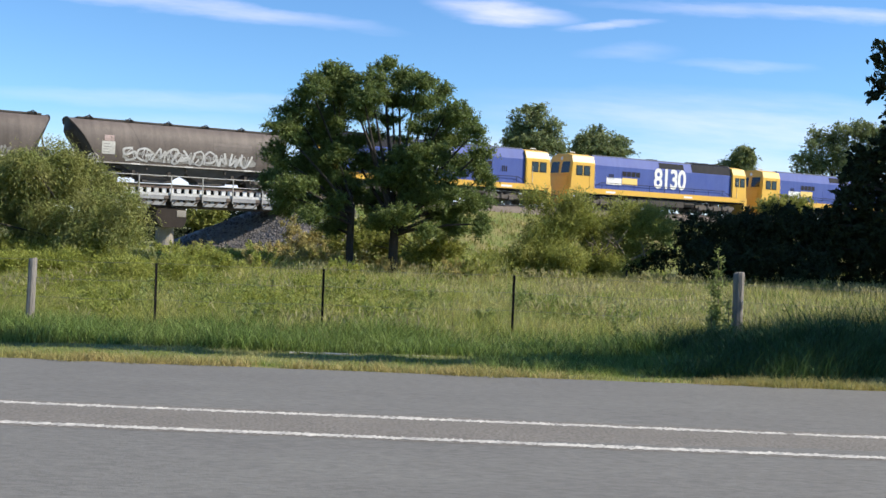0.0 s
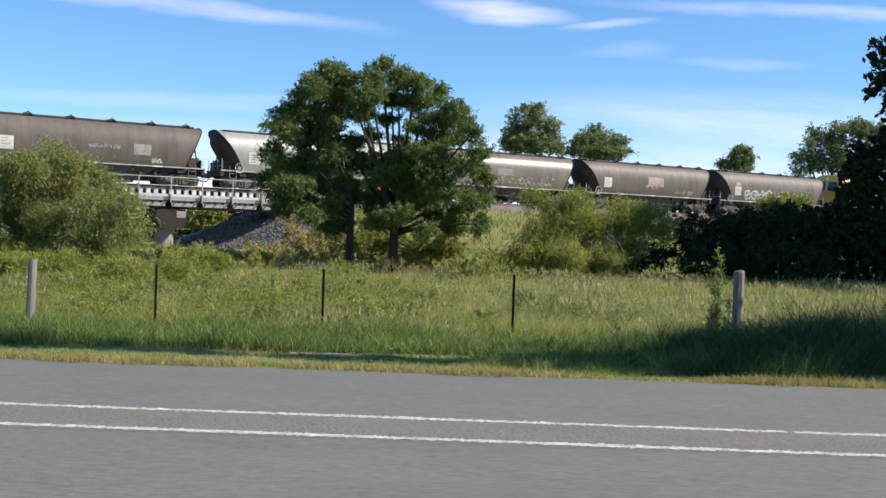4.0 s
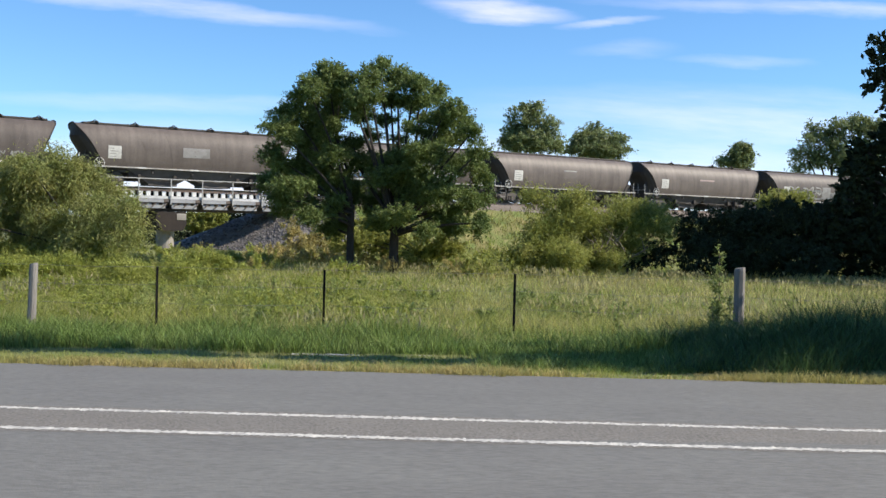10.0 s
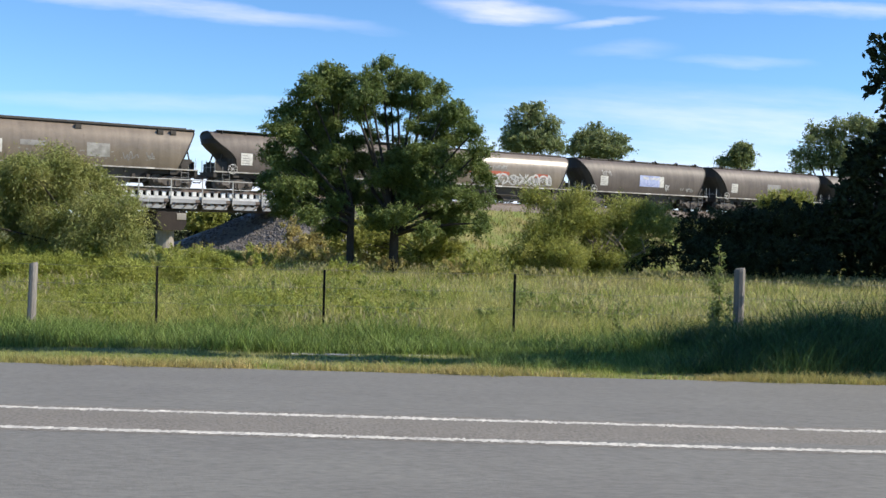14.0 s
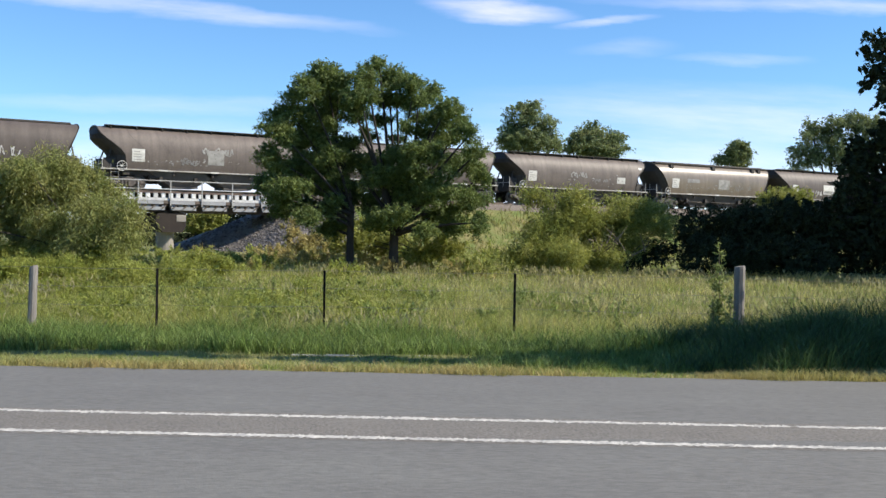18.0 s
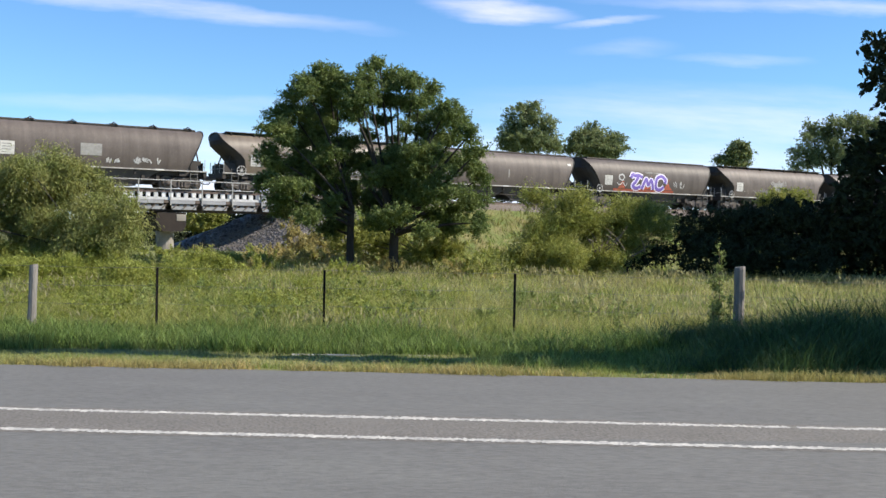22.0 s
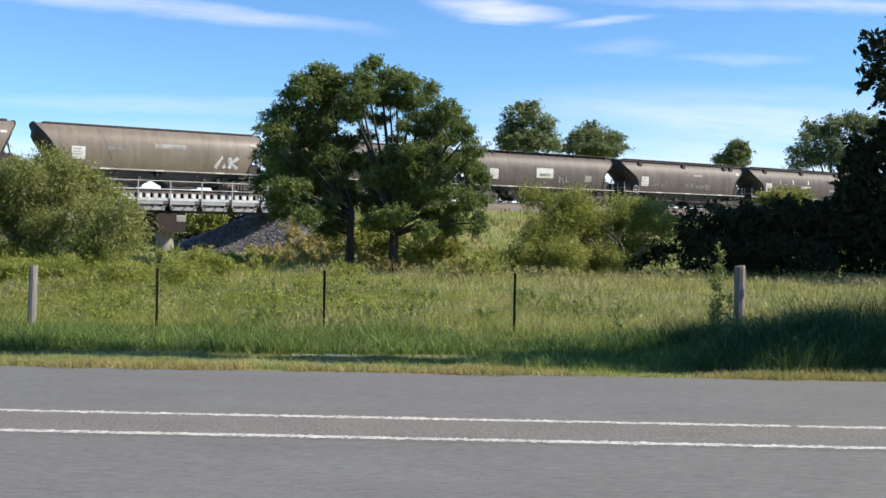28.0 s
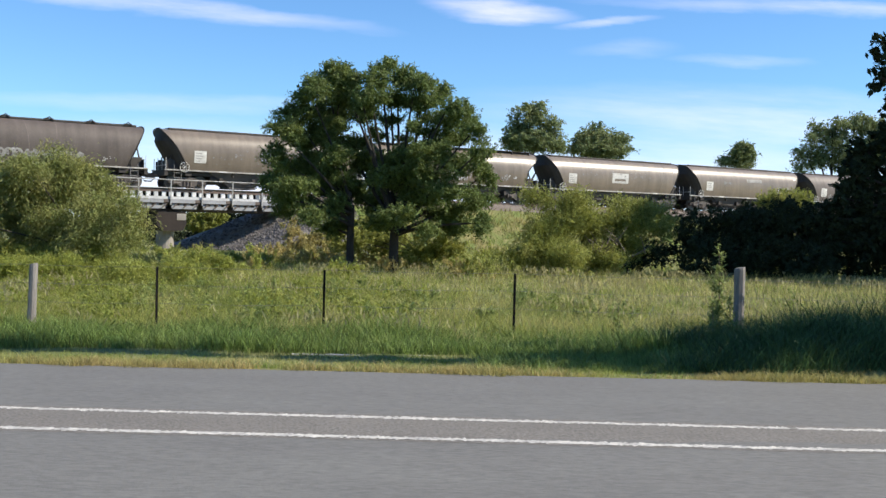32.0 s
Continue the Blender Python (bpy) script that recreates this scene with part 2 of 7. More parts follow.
class Geo:
    """Collects corners and faces of one mesh."""

    def __init__(self):
        self.v, self.f = [], []

    def add(self, verts, faces):
        k = len(self.v)
        self.v.extend(verts)
        self.f.extend(tuple(i + k for i in f) for f in faces)
        return self

    def box(self, x0, x1, y0, y1, z0, z1, c=0.0):
        """A box; c: chamfer of the upright and long edges."""
        if not c:
            v = [(x, y, z) for z in (z0, z1) for x, y in ((x0, y0), (x1, y0), (x1, y1), (x0, y1))]
            return self.add(v, [(3, 2, 1, 0), (4, 5, 6, 7), (0, 1, 5, 4), (1, 2, 6, 5), (2, 3, 7, 6), (3, 0, 4, 7)])
        prof = [(y0 + c, z0), (y1 - c, z0), (y1, z0 + c), (y1, z1 - c), (y1 - c, z1), (y0 + c, z1), (y0, z1 - c), (y0, z0 + c)]
        return self.extrude(prof, x0, x1)

    def extrude(self, prof, x0, x1, taper=1.0):
        """A closed profile in y, z swept along x."""
        n = len(prof)
        cy, cz = sum(p[0] for p in prof) / n, sum(p[1] for p in prof) / n
        v = [(x0, y, z) for y, z in prof] + [(x1, cy + (y - cy) * taper, cz + (z - cz) * taper) for y, z in prof]
        f = [(i, (i + 1) % n, n + (i + 1) % n, n + i) for i in range(n)]
        return self.add(v, f + [tuple(range(n))[::-1], tuple(range(n, 2 * n))])

    def side(self, prof, y0, y1):
        """A closed profile in x, z swept along y."""
        n = len(prof)
        v = [(x, y0, z) for x, z in prof] + [(x, y1, z) for x, z in prof]
        f = [(i, (i + 1) % n, n + (i + 1) % n, n + i) for i in range(n)]
        return self.add(v, f + [tuple(range(n))[::-1], tuple(range(n, 2 * n))])

    def tube(self, pts, r, n=6, r1=None):
        """A round bar along pts."""
        pts = [Vector(p) for p in pts]
        k = len(pts)
        vs, fs = [], []
        for i, p in enumerate(pts):
            d = (pts[min(i + 1, k - 1)] - pts[max(i - 1, 0)]).normalized()
            a = d.orthogonal().normalized() if abs(d.z) > 0.95 else d.cross(Vector((0, 0, 1))).normalized()
            b = d.cross(a)
            rr = r if r1 is None else r + (r1 - r) * i / max(k - 1, 1)
            vs += [tuple(p + (a * math.cos(q) + b * math.sin(q)) * rr) for q in (2 * math.pi * j / n for j in range(n))]
        for i in range(k - 1):
            fs += [(i * n + j, i * n + (j + 1) % n, (i + 1) * n + (j + 1) % n, (i + 1) * n + j) for j in range(n)]
        fs += [tuple(range(n))[::-1], tuple(range((k - 1) * n, k * n))]
        return self.add(vs, fs)

    def disc(self, c, axis, prof, n=20):
        """A turned piece: prof of (along, radius) round an axis 'x', 'y' or 'z' at c."""
        vs, fs, m = [], [], len(prof)
        for h, r in prof:
            for j in range(n):
                q = 2 * math.pi * j / n
                a, b = r * math.cos(q), r * math.sin(q)
                o = {"x": (h, a, b), "y": (a, h, b), "z": (a, b, h)}[axis]
                vs.append((c[0] + o[0], c[1] + o[1], c[2] + o[2]))
        for i in range(m - 1):
            fs += [(i * n + j, i * n + (j + 1) % n, (i + 1) * n + (j + 1) % n, (i + 1) * n + j) for j in range(n)]
        fs += [tuple(range(n))[::-1], tuple(range((m - 1) * n, m * n))]
        return self.add(vs, fs)

    def mesh(self, name, mat, smooth=False):
        me = bpy.data.meshes.new(name)
        me.from_pydata(self.v, [], self.f)
        bm = bmesh.new()
        bm.from_mesh(me)
        bmesh.ops.recalc_face_normals(bm, faces=bm.faces)
        bm.to_mesh(me)
        bm.free()
        if mat:
            me.materials.append(mat)
        if smooth:
            me.polygons.foreach_set("use_smooth", [True] * len(me.polygons))
            me.set_sharp_from_angle(angle=radians(40))
        me.update()
        return me


def thing(name, m, label, category, group="", kind=""):
    ob = new(name)
    ob.empty_display_size = 0.3
    ob.matrix_basis = m
    return tagged(ob, label, category, group, kind)


def part(name, geo, mat, parent, label="", smooth=False, kind="", at=None):
    """One mesh under a thing or a part; geo may be a finished mesh."""
    ob = new(name, geo.mesh(name, mat, smooth) if isinstance(geo, Geo) else geo)
    ob.parent = parent
    if at is not None:
        ob.matrix_basis = at
    return tagged(ob, label, kind=kind)


def quick_mesh(name, verts, faces, mat):
    """A large mesh from arrays; faces all with the same number of corners."""
    verts, faces = np.asarray(verts, dtype=np.float32), np.asarray(faces, dtype=np.int32)
    me = bpy.data.meshes.new(name)
    n, k = faces.shape
    me.vertices.add(len(verts))
    me.vertices.foreach_set("co", verts.ravel())
    me.loops.add(n * k)
    me.loops.foreach_set("vertex_index", faces.ravel())
    me.polygons.add(n)
    me.polygons.foreach_set("loop_start", np.arange(0, n * k, k, dtype=np.int32))
    me.polygons.foreach_set("loop_total", np.full(n, k, dtype=np.int32))
    me.materials.append(mat)
    me.update(calc_edges=True)
    return me


def single(name, geo, mat, label, category, m=None, group="", kind="", smooth=False):
    ob = new(name, geo.mesh(name, mat, smooth) if isinstance(geo, Geo) else geo)
    if m is not None:
        ob.matrix_basis = m
    return tagged(ob, label, category, group, kind)


# ---- the railway line: s metres along it, local x forwards, local y away from the road, z from the rail's top ----
RAIL_Z, PHI = 3.70, 57.77
TRACK_ORIGIN = Vector((-21.39, 63.38, RAIL_Z))
ALONG = Vector((math.sin(radians(PHI)), math.cos(radians(PHI)), 0))


def line(s, z=0.0):
    p = TRACK_ORIGIN + ALONG * s
    return pose(p.x, p.y, p.z + z, 0, 0, 90 - PHI)


TRACK_M = line(0.0, -RAIL_Z)          # z from the datum of the ground
TRACK_INV = TRACK_M.inverted()


def ground_z(x, y):
    """Height of the natural ground."""
    z = -0.20 * (1 - math.exp(-max(y - 13.2, 0) / 1.2))
    z += 0.16 * min(max((y - 20) / 20, 0), 1) * (1 - min(max(x / 6, 0), 1))
    if y < 4.6:
        z += -0.03 * min(4.6 - y, 2)
    if 13.9 < y < 18.6 and x > 2.8:
        # the overgrown mound on the verge
        z += 0.40 * min((x - 2.8) / 1.5, 1.0) * math.sin(math.pi * min((y - 13.9) / 3.4, 1.0)) ** 0.7 * (1 + 0.25 * math.sin(x * 1.3))
    if y > 13.4 or y < 4:
        z += 0.05 * noise.noise((x * 0.35, y * 0.35, 0)) + 0.015 * noise.noise((x * 1.7, y * 1.7, 4))
    return z


# ================= ground and road =================
def axis_steps(*runs):
    out = []
    for a, b, st in runs:
        k = max(1, round((b - a) / st))
        out += [a + (b - a) * i / k for i in range(k)]
    return out + [runs[-1][1]]


gx = axis_steps((-2600, -400, 220), (-400, -60, 20), (-60, -16, 2.2), (-16, 16, 0.5), (16, 60, 2.2), (60, 400, 20), (400, 2600, 220))
gy = axis_steps((-2600, -300, 230), (-300, -30, 18), (-30, 4.6, 1.5), (4.6, 13.0, 2.1), (13.0, 24, 0.4), (24, 70, 1.5), (70, 160, 6), (160, 400, 24),
                (400, 2600, 220))
gv = []
for y in gy:
    for x in gx:
        gv.append((x, y, -0.06 if 4.7 < y < 12.9 else ground_z(x, y) - (0.02 if y < 13.3 and y > 4.4 else 0)))
nx = len(gx)
gf = [(j * nx + i, j * nx + i + 1, (j + 1) * nx + i + 1, (j + 1) * nx + i) for j in range(len(gy) - 1) for i in range(nx - 1)]
ground = single("ground", quick_mesh("ground", gv, gf, M["soil"]), None, "grassy uneven paddock ground beside the road", "ground", kind="structure")

ROAD_NEAR, ROAD_FAR = 4.75, 13.02
g = Geo()
xs = axis_steps((-900, -20, 40), (-20, 20, 0.5), (20, 900, 40))
rv, rf = [], []
for x in xs:
    e = 0.05 * noise.noise((x * 1.3, 3.1, 0)) + 0.03 * noise.noise((x * 4.1, 7.7, 0))
    rv += [(x, ROAD_NEAR, -0.03), (x, ROAD_NEAR, 0.0), (x, 8.9, 0.03), (x, ROAD_FAR + e, 0.0), (x, ROAD_FAR + e, -0.10)]
for i in range(len(xs) - 1):
    rf += [(i * 5 + j, i * 5 + j + 1, i * 5 + j + 6, i * 5 + j + 5) for j in range(4)]
single("road", g.add(rv, rf), M["asphalt"], "grey two-lane bitumen road with worn surface", "road", kind="structure")


def road_height(y):
    return 0.03 * (1 - abs(y - 8.9) / 4.15)


def ragged_line(name, y00, width, x0, x1, label, gap=None):
    g = Geo()
    st = 0.012
    k = int((x1 - x0) / st)
    v = []
    for i in range(k + 1):
        x = x0 + st * i
        y0 = y00 - 0.014 * x
        a = 0.012 * noise.noise((x * 5.0, y00 * 9, 1)) + 0.055 * noise.noise((x * 47.0, y00 * 9, 2))
        b = 0.012 * noise.noise((x * 5.0, y00 * 9, 5)) + 0.055 * noise.noise((x * 47.0, y00 * 9, 6))
        w = width / 2 + 0.008 * noise.noise((x * 0.9, y0, 8))
        if gap and gap[0] < x < gap[1]:
            a, b, w = 0, 0, 0.006
        v += [(x, y0 - w + a, road_height(y0) + 0.004), (x, y0 + w + b, road_height(y0) + 0.004)]
    g.add(v, [(2 * i, 2 * i + 2, 2 * i + 3, 2 * i + 1) for i in range(k)])
    return single(name, g, M["line_paint"], label, "road marking", kind="structure")


ragged_line("road_line_1", 9.82, 0.100, -24, 24, "worn white painted centre line on the road", gap=(3.30, 3.36))
ragged_line("road_line_2", 8.86, 0.105, -24, 24, "worn white painted centre line on the road")

# coarse chip seal between the lines
cs = axis_steps((-24, 24, 0.25))
cv = []
for x in cs:
    for y, q in ((8.74, 1), (9.96, 2)):
        yy = y - 0.014 * x + 0.05 * noise.noise((x * 2.3, q * 5.0, 3)) + 0.03 * noise.noise((x * 9.0, q * 5.0, 6))
        cv.append((x, yy, road_height(yy) + 0.002))
single("road_centre", Geo().add(cv, [(2 * i, 2 * i + 2, 2 * i + 3, 2 * i + 1) for i in range(len(cs) - 1)]), M["chip_seal"],
       "coarse chip seal strip between the centre lines", "road", kind="structure")

# ================= embankments =================
BANK_TOP, BANK_HALF, BANK_FALL = 3.22, 3.1, 1.6
END_RUN = 0.95          # the end slopes against the sides


def end_run(o):
    """The slope under the deck runs out further than its near shoulder."""
    q = min(max((o + 2.5) / 5.5, 0.0), 1.0)
    return END_RUN + 0.55 * q * q * (3 - 2 * q)


def embankment(name, s_list, s_end, sign, label):
    """An earth bank under the line, with a rounded end slope at s_end; sign: +1 when it goes on forwards."""
    os_ = axis_steps((-10.5, -3.4, 0.55), (-3.4, 3.4, 0.85), (3.4, 10.5, 0.9))
    v, f, mats = [], [], []
    for s in s_list:
        for o in os_:
            d = math.hypot(max(sign * (s_end - s), 0) / end_run(o), max(abs(o) - BANK_HALF, 0))
            z = BANK_TOP - d / BANK_FALL
            if d > 0:
                z += 0.10 * noise.noise((s * 0.5, o * 0.5, 3)) + 0.05 * noise.noise((s * 1.9, o * 1.9, 9))
            v.append((s, o, max(z, -0.6)))
    n = len(os_)
    for i in range(len(s_list) - 1):
        for j in range(n - 1):
            f.append((i * n + j, (i + 1) * n + j, (i + 1) * n + j + 1, i * n + j + 1))
            sm = (s_list[i] + s_list[i + 1]) / 2
            om = (os_[j] + os_[j + 1]) / 2
            end = sign * (sm - s_end)
            mats.append(1 if end < 2.2 + 0.3 * om else (2 if abs(om) < 3.3 else 0))
    me = quick_mesh(name, v, f, M["slope_grass"])
    me.materials.append(M["rubble"])
    me.materials.append(M["ballast"])
    me.polygons.foreach_set("material_index", mats)
    me.polygons.foreach_set("use_smooth", [True] * len(f))
    return single(name, me, None, label, "embankment", m=TRACK_M, kind="structure")


S_ABUT, S_LEFT = 13.4, -136.0
embankment("embankment_1", axis_steps((0.5, 20, 0.4), (20, 80, 1.2), (80, 900, 20)), S_ABUT, 1, "grassed railway embankment with a stony end slope")
embankment("embankment_2", axis_steps((-900, -160, 20), (-160, -128, 1.0)), S_LEFT, -1, "grassed railway embankment beyond the viaduct")

# ballast, sleepers and rails
prof = [(-2.75, 3.18), (-1.75, RAIL_Z - 0.19), (1.75, RAIL_Z - 0.19), (2.75, 3.18)]
for s0, s1, nm in ((S_ABUT - 0.2, 900, "ballast_1"), (-900, S_LEFT + 0.2, "ballast_2")):
    single(nm, Geo().extrude(prof, s0, s1), M["ballast"], "brown crushed-stone track ballast", "ballast", m=TRACK_M, kind="structure")
track = thing("railway_track", line(0), "straight single railway track on sleepers", "railway track", kind="structure")
rail_prof = [(-0.07, -0.16), (0.07, -0.16), (0.07, -0.145), (0.015, -0.12), (0.015, -0.045), (0.035, -0.035), (0.035, 0.0), (-0.035, 0.0),
             (-0.035, -0.035), (-0.015, -0.045), (-0.015, -0.12), (-0.07, -0.145)]
for y in (-0.7525, 0.7525):
    part("rail", Geo().extrude([(y + a, b) for a, b in rail_prof], -900, 900), M["rail_steel"], track)
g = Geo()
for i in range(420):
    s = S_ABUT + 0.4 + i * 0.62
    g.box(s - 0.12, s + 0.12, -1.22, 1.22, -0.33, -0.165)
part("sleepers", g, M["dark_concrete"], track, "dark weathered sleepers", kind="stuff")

# ================= the bridge =================
bridge = thing("railway_bridge", line(0), "steel girder railway bridge with timber transoms and grey handrail", "bridge", kind="structure")
SPAN, PIER_S = 8.6, 4.4
transom_mesh = Geo().box(-0.125, 0.125, -2.20, 1.62, -0.45, -0.165, 0.012).mesh("transom", M["transom"])
s = S_ABUT - 0.25
while s > -14.0:
    part("transom", transom_mesh, None, bridge, at=pose(s, random.uniform(-0.03, 0.03), random.uniform(-0.012, 0.012), 0, 0, random.uniform(-0.6, 0.6)))
    s -= 0.47
g = Geo()
while s > S_LEFT:
    g.box(s - 0.125, s + 0.125, -2.20, 1.62, -0.45, -0.165)
    s -= 0.47
part("transoms", g, M["transom"], bridge, kind="stuff")


def girder(s0, s1, y):
    g = Geo()
    g.box(s0, s1, y - 0.02, y + 0.02, -1.30, -0.48)
    g.box(s0, s1, y - 0.17, y + 0.17, -0.49, -0.455)
    g.box(s0, s1, y - 0.17, y + 0.17, -1.34, -1.30)
    k = max(2, int((s1 - s0) / 1.05))
    for i in range(k + 1):
        x = s0 + 0.03 + (s1 - s0 - 0.06) * i / k
        g.box(x - 0.012, x + 0.012, y - 0.15, y + 0.15, -1.30, -0.49)
    return g


ends = [S_ABUT - 0.1] + [PIER_S - SPAN * i for i in range(17)]
ends = [e for e in ends if e > S_LEFT - 1] + [S_LEFT - 0.2]
for a, b in zip(ends, ends[1:]):
    for y in (-0.85, 0.85):
        part("girder", girder(b + 0.04, a - 0.04, y), M["girder_steel"], bridge, "dark rusty steel girder")

# walkway on brackets, with its kerb plates and handrail, on the side of the road
POST_GAP = 1.97
posts = [12.02 - POST_GAP * i for i in range(14)]
for x in posts:
    part("handrail_post", Geo().box(x - 0.03, x + 0.03, -2.38, -2.32, -0.95, 0.58), M["galv"], bridge, "grey steel handrail post")
    g = Geo().box(x - 0.06, x + 0.06, -2.36, -0.87, -0.96, -0.87)
    part("bracket", g, M["girder_steel"], bridge)
for a, b in zip(posts, posts[1:]):
    for z, r in ((0.57, 0.034), (0.06, 0.028)):
        part("handrail", Geo().tube([(a, -2.35, z), (b, -2.35, z)], r, 6), M["galv"], bridge, "grey tubular handrail")
    part("kerb_timber", Geo().box(b + 0.03, a - 0.03, -2.27, -2.21, -0.61, -0.45), M["transom"], bridge, "pale timber walkway kerb")
    part("kerb_plate", Geo().box(b + 0.05, a - 0.42, -2.31, -2.28, -0.84, -0.62), M["bridge_steel"], bridge, "grey steel walkway edge plate")
    part("splice_plate", Geo().box(a - 0.40, a - 0.05, -2.30, -2.28, -0.80, -0.62), M["girder_steel"], bridge)
    part("walkway_grating", Geo().box(b + 0.02, a - 0.02, -2.27, -1.66, -0.66, -0.62), M["bridge_steel"], bridge)
    # light plate and teeth shape the sunlit web notched by transom shadows
    part("lit_web_plate", Geo().box(b + 0.10, a - 0.30, -2.20, -2.17, -1.20, -1.00), M["bridge_steel"], bridge, "grey steel lower edge plate")
    g = Geo()
    for i in range(4):
        g.box(b + 0.12 + 0.46 * i, b + 0.36 + 0.46 * i, -2.20, -2.17, -1.00, -0.89)
    part("lower_teeth", g, M["bridge_steel"], bridge, "row of grey packing pieces under the walkway", kind="stuff")
    for i in range(3):
        x = b + (a - b) * (i + 0.18) / 3
        g = Geo().side([(x, -1.12), (x + 0.10, -1.12), (x + 0.36, -0.87), (x + 0.26, -0.87)], -2.28, -2.24)
        part("lacing", g, M["girder_steel"], bridge, "diagonal steel lacing bar")
    part("lower_angle", Geo().box(b, a, -1.16, -1.04, -1.36, -1.18), M["girder_steel"], bridge, "dark lower steel member")

# added black strip that makes the gaps between transom ends read as shade
part("gap_backing", Geo().box(S_LEFT, S_ABUT - 0.1, -2.02, -1.96, -0.44, -0.160), M["picket"], bridge, "black stringer between the transom ends")
# added along the far edge to block the sky strip under the wagons
part("guard_timber", Geo().box(S_LEFT, S_ABUT, 1.40, 1.58, -0.165, 0.15), M["girder_steel"], bridge, "dark guard timber along the far edge")
# piers and abutment
for i, s in enumerate(e for e in ends[1:-1]):
    pier = thing("bridge_pier", line(s, -RAIL_Z), "concrete bridge pier with dark-stained crosshead", "pier", group="bridge piers", kind="structure")
    top = RAIL_Z - 1.35
    g = Geo()
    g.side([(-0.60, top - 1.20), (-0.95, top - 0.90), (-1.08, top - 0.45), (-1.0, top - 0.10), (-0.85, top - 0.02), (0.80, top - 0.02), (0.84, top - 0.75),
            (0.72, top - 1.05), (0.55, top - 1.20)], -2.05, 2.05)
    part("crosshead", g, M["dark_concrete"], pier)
    part("bearing_pad", Geo().box(0.22, 0.80, -2.08, -1.7, top - 0.56, top - 0.14, 0.03), M["concrete"], pier, "pale patched concrete face")
    for y in (-0.45,):
        g = Geo()
        g.disc((0, y, 0), "z", [(-0.6, 0.56), (top - 1.4, 0.55), (top - 1.19, 0.58)], 18)
        part("column", g, M["concrete"], pier, "weathered concrete pier column")
    for y in (-0.85, 0.85):
        part("bearing", Geo().box(-0.3, 0.3, y - 0.2, y + 0.2, top - 0.02, top + 0.01), M["girder_steel"], pier)
for s, nm in ((S_ABUT + 0.25, "abutment_1"), (S_LEFT - 0.25, "abutment_2")):
    g = Geo().box(s - 0.35, s + 0.35, -2.9, 2.9, 1.6, RAIL_Z - 1.36).box(s + (0.15 if s > 0 else -0.35), s + (0.35 if s > 0 else -0.15), -2.9, 2.9,
                                                                         RAIL_Z - 1.36, RAIL_Z - 0.45)
    single(nm, g, M["concrete"], "concrete bridge abutment on the bank", "abutment", m=TRACK_M, kind="structure")

# loose stones on the end slope of the bank
STONE = Geo()
_r = random.Random(3)
for i in range(5200):
    ang = _r.uniform(-0.1, 1.35)
    d = _r.uniform(0.2, 5.9)
    s_, o = S_ABUT + 0.4 - d * END_RUN * math.cos(ang), -BANK_HALF + 0.9 - d * math.sin(ang)
    if _r.random() < 0.35:
        o = _r.uniform(-3.0, 3.0)
        s_ = S_ABUT - d * end_run(o)
    if _r.random() < 0.15:
        s_, o = S_ABUT + _r.uniform(0, 2.5), -BANK_HALF - d
    dd = math.hypot(max(S_ABUT - s_, 0) / end_run(o), max(abs(o) - BANK_HALF, 0))
    z = BANK_TOP - dd / BANK_FALL + 0.10 * noise.noise((s_ * 0.5, o * 0.5, 3))
    if z < -0.2:
        continue
    r = _r.uniform(0.028, 0.082)
    n = 5
    v, rot = [], _r.uniform(0, 6)
    for zz, k in ((-0.6, 0.9), (0.25, 1.0), (0.75, 0.5)):
        for j in range(n):
            q_ = rot + 2 * math.pi * j / n
            rr = r * k * _r.uniform(0.75, 1.2)
            v.append((s_ + rr * math.cos(q_) * 1.2, o + rr * math.sin(q_), z + r * zz * _r.uniform(0.8, 1.1)))
    f = [(m_ * n + j, m_ * n + (j + 1) % n, (m_ + 1) * n + (j + 1) % n, (m_ + 1) * n + j) for m_ in (0, 1) for j in range(n)] + [tuple(range(2 * n, 3 * n))]
    STONE.add(v, f)
single("rubble", STONE, M["rubble"], "loose grey broken stones on the bank end", "rubble", m=TRACK_M, kind="stuff")
# pale concrete edge of the table drain, half hidden in grass
g = Geo()
x = -2.3
while x < 0.0:
    k = 0.25 + 0.30 * abs(math.sin(x * 9.1))
    g.box(x, x + k, 16.02, 16.10, -0.34, -0.165 + 0.018 * math.sin(x * 23), 0.01)
    x += k + (0.16 if math.sin(x * 3.7) > 0.55 else 0.015)
single("drain_edge", g, M["pale_concrete"], "pale broken concrete drain edge half hidden in grass", "kerb", kind="structure")

# ================= the train =================
TRAIN, AXLES_WAGON, AXLES_LOCO = [], {}, {}


SURGE = [(0, 0.06), (2, 0.06), (3, -0.10), (5, -0.40), (6, -0.52), (7, -0.48), (8, 0.02), (9, 0.2), (10, 0.12), (12, 0.05), (14, 0.05), (17, 0.08), (19, 0.0),
         (21, -0.14), (23, -0.18), (25, -0.10), (28, -0.03), (29, -0.1), (32, 0.0)]


def travelled(t):
    """Metres run by the train since the start."""
    return 13.689 * t - 0.016997 * t * t + 0.000153 * t ** 3 + float(np.interp(t, [a for a, b in SURGE], [b for a, b in SURGE]))


FIRST_S, PITCH = -2.13, 15.0

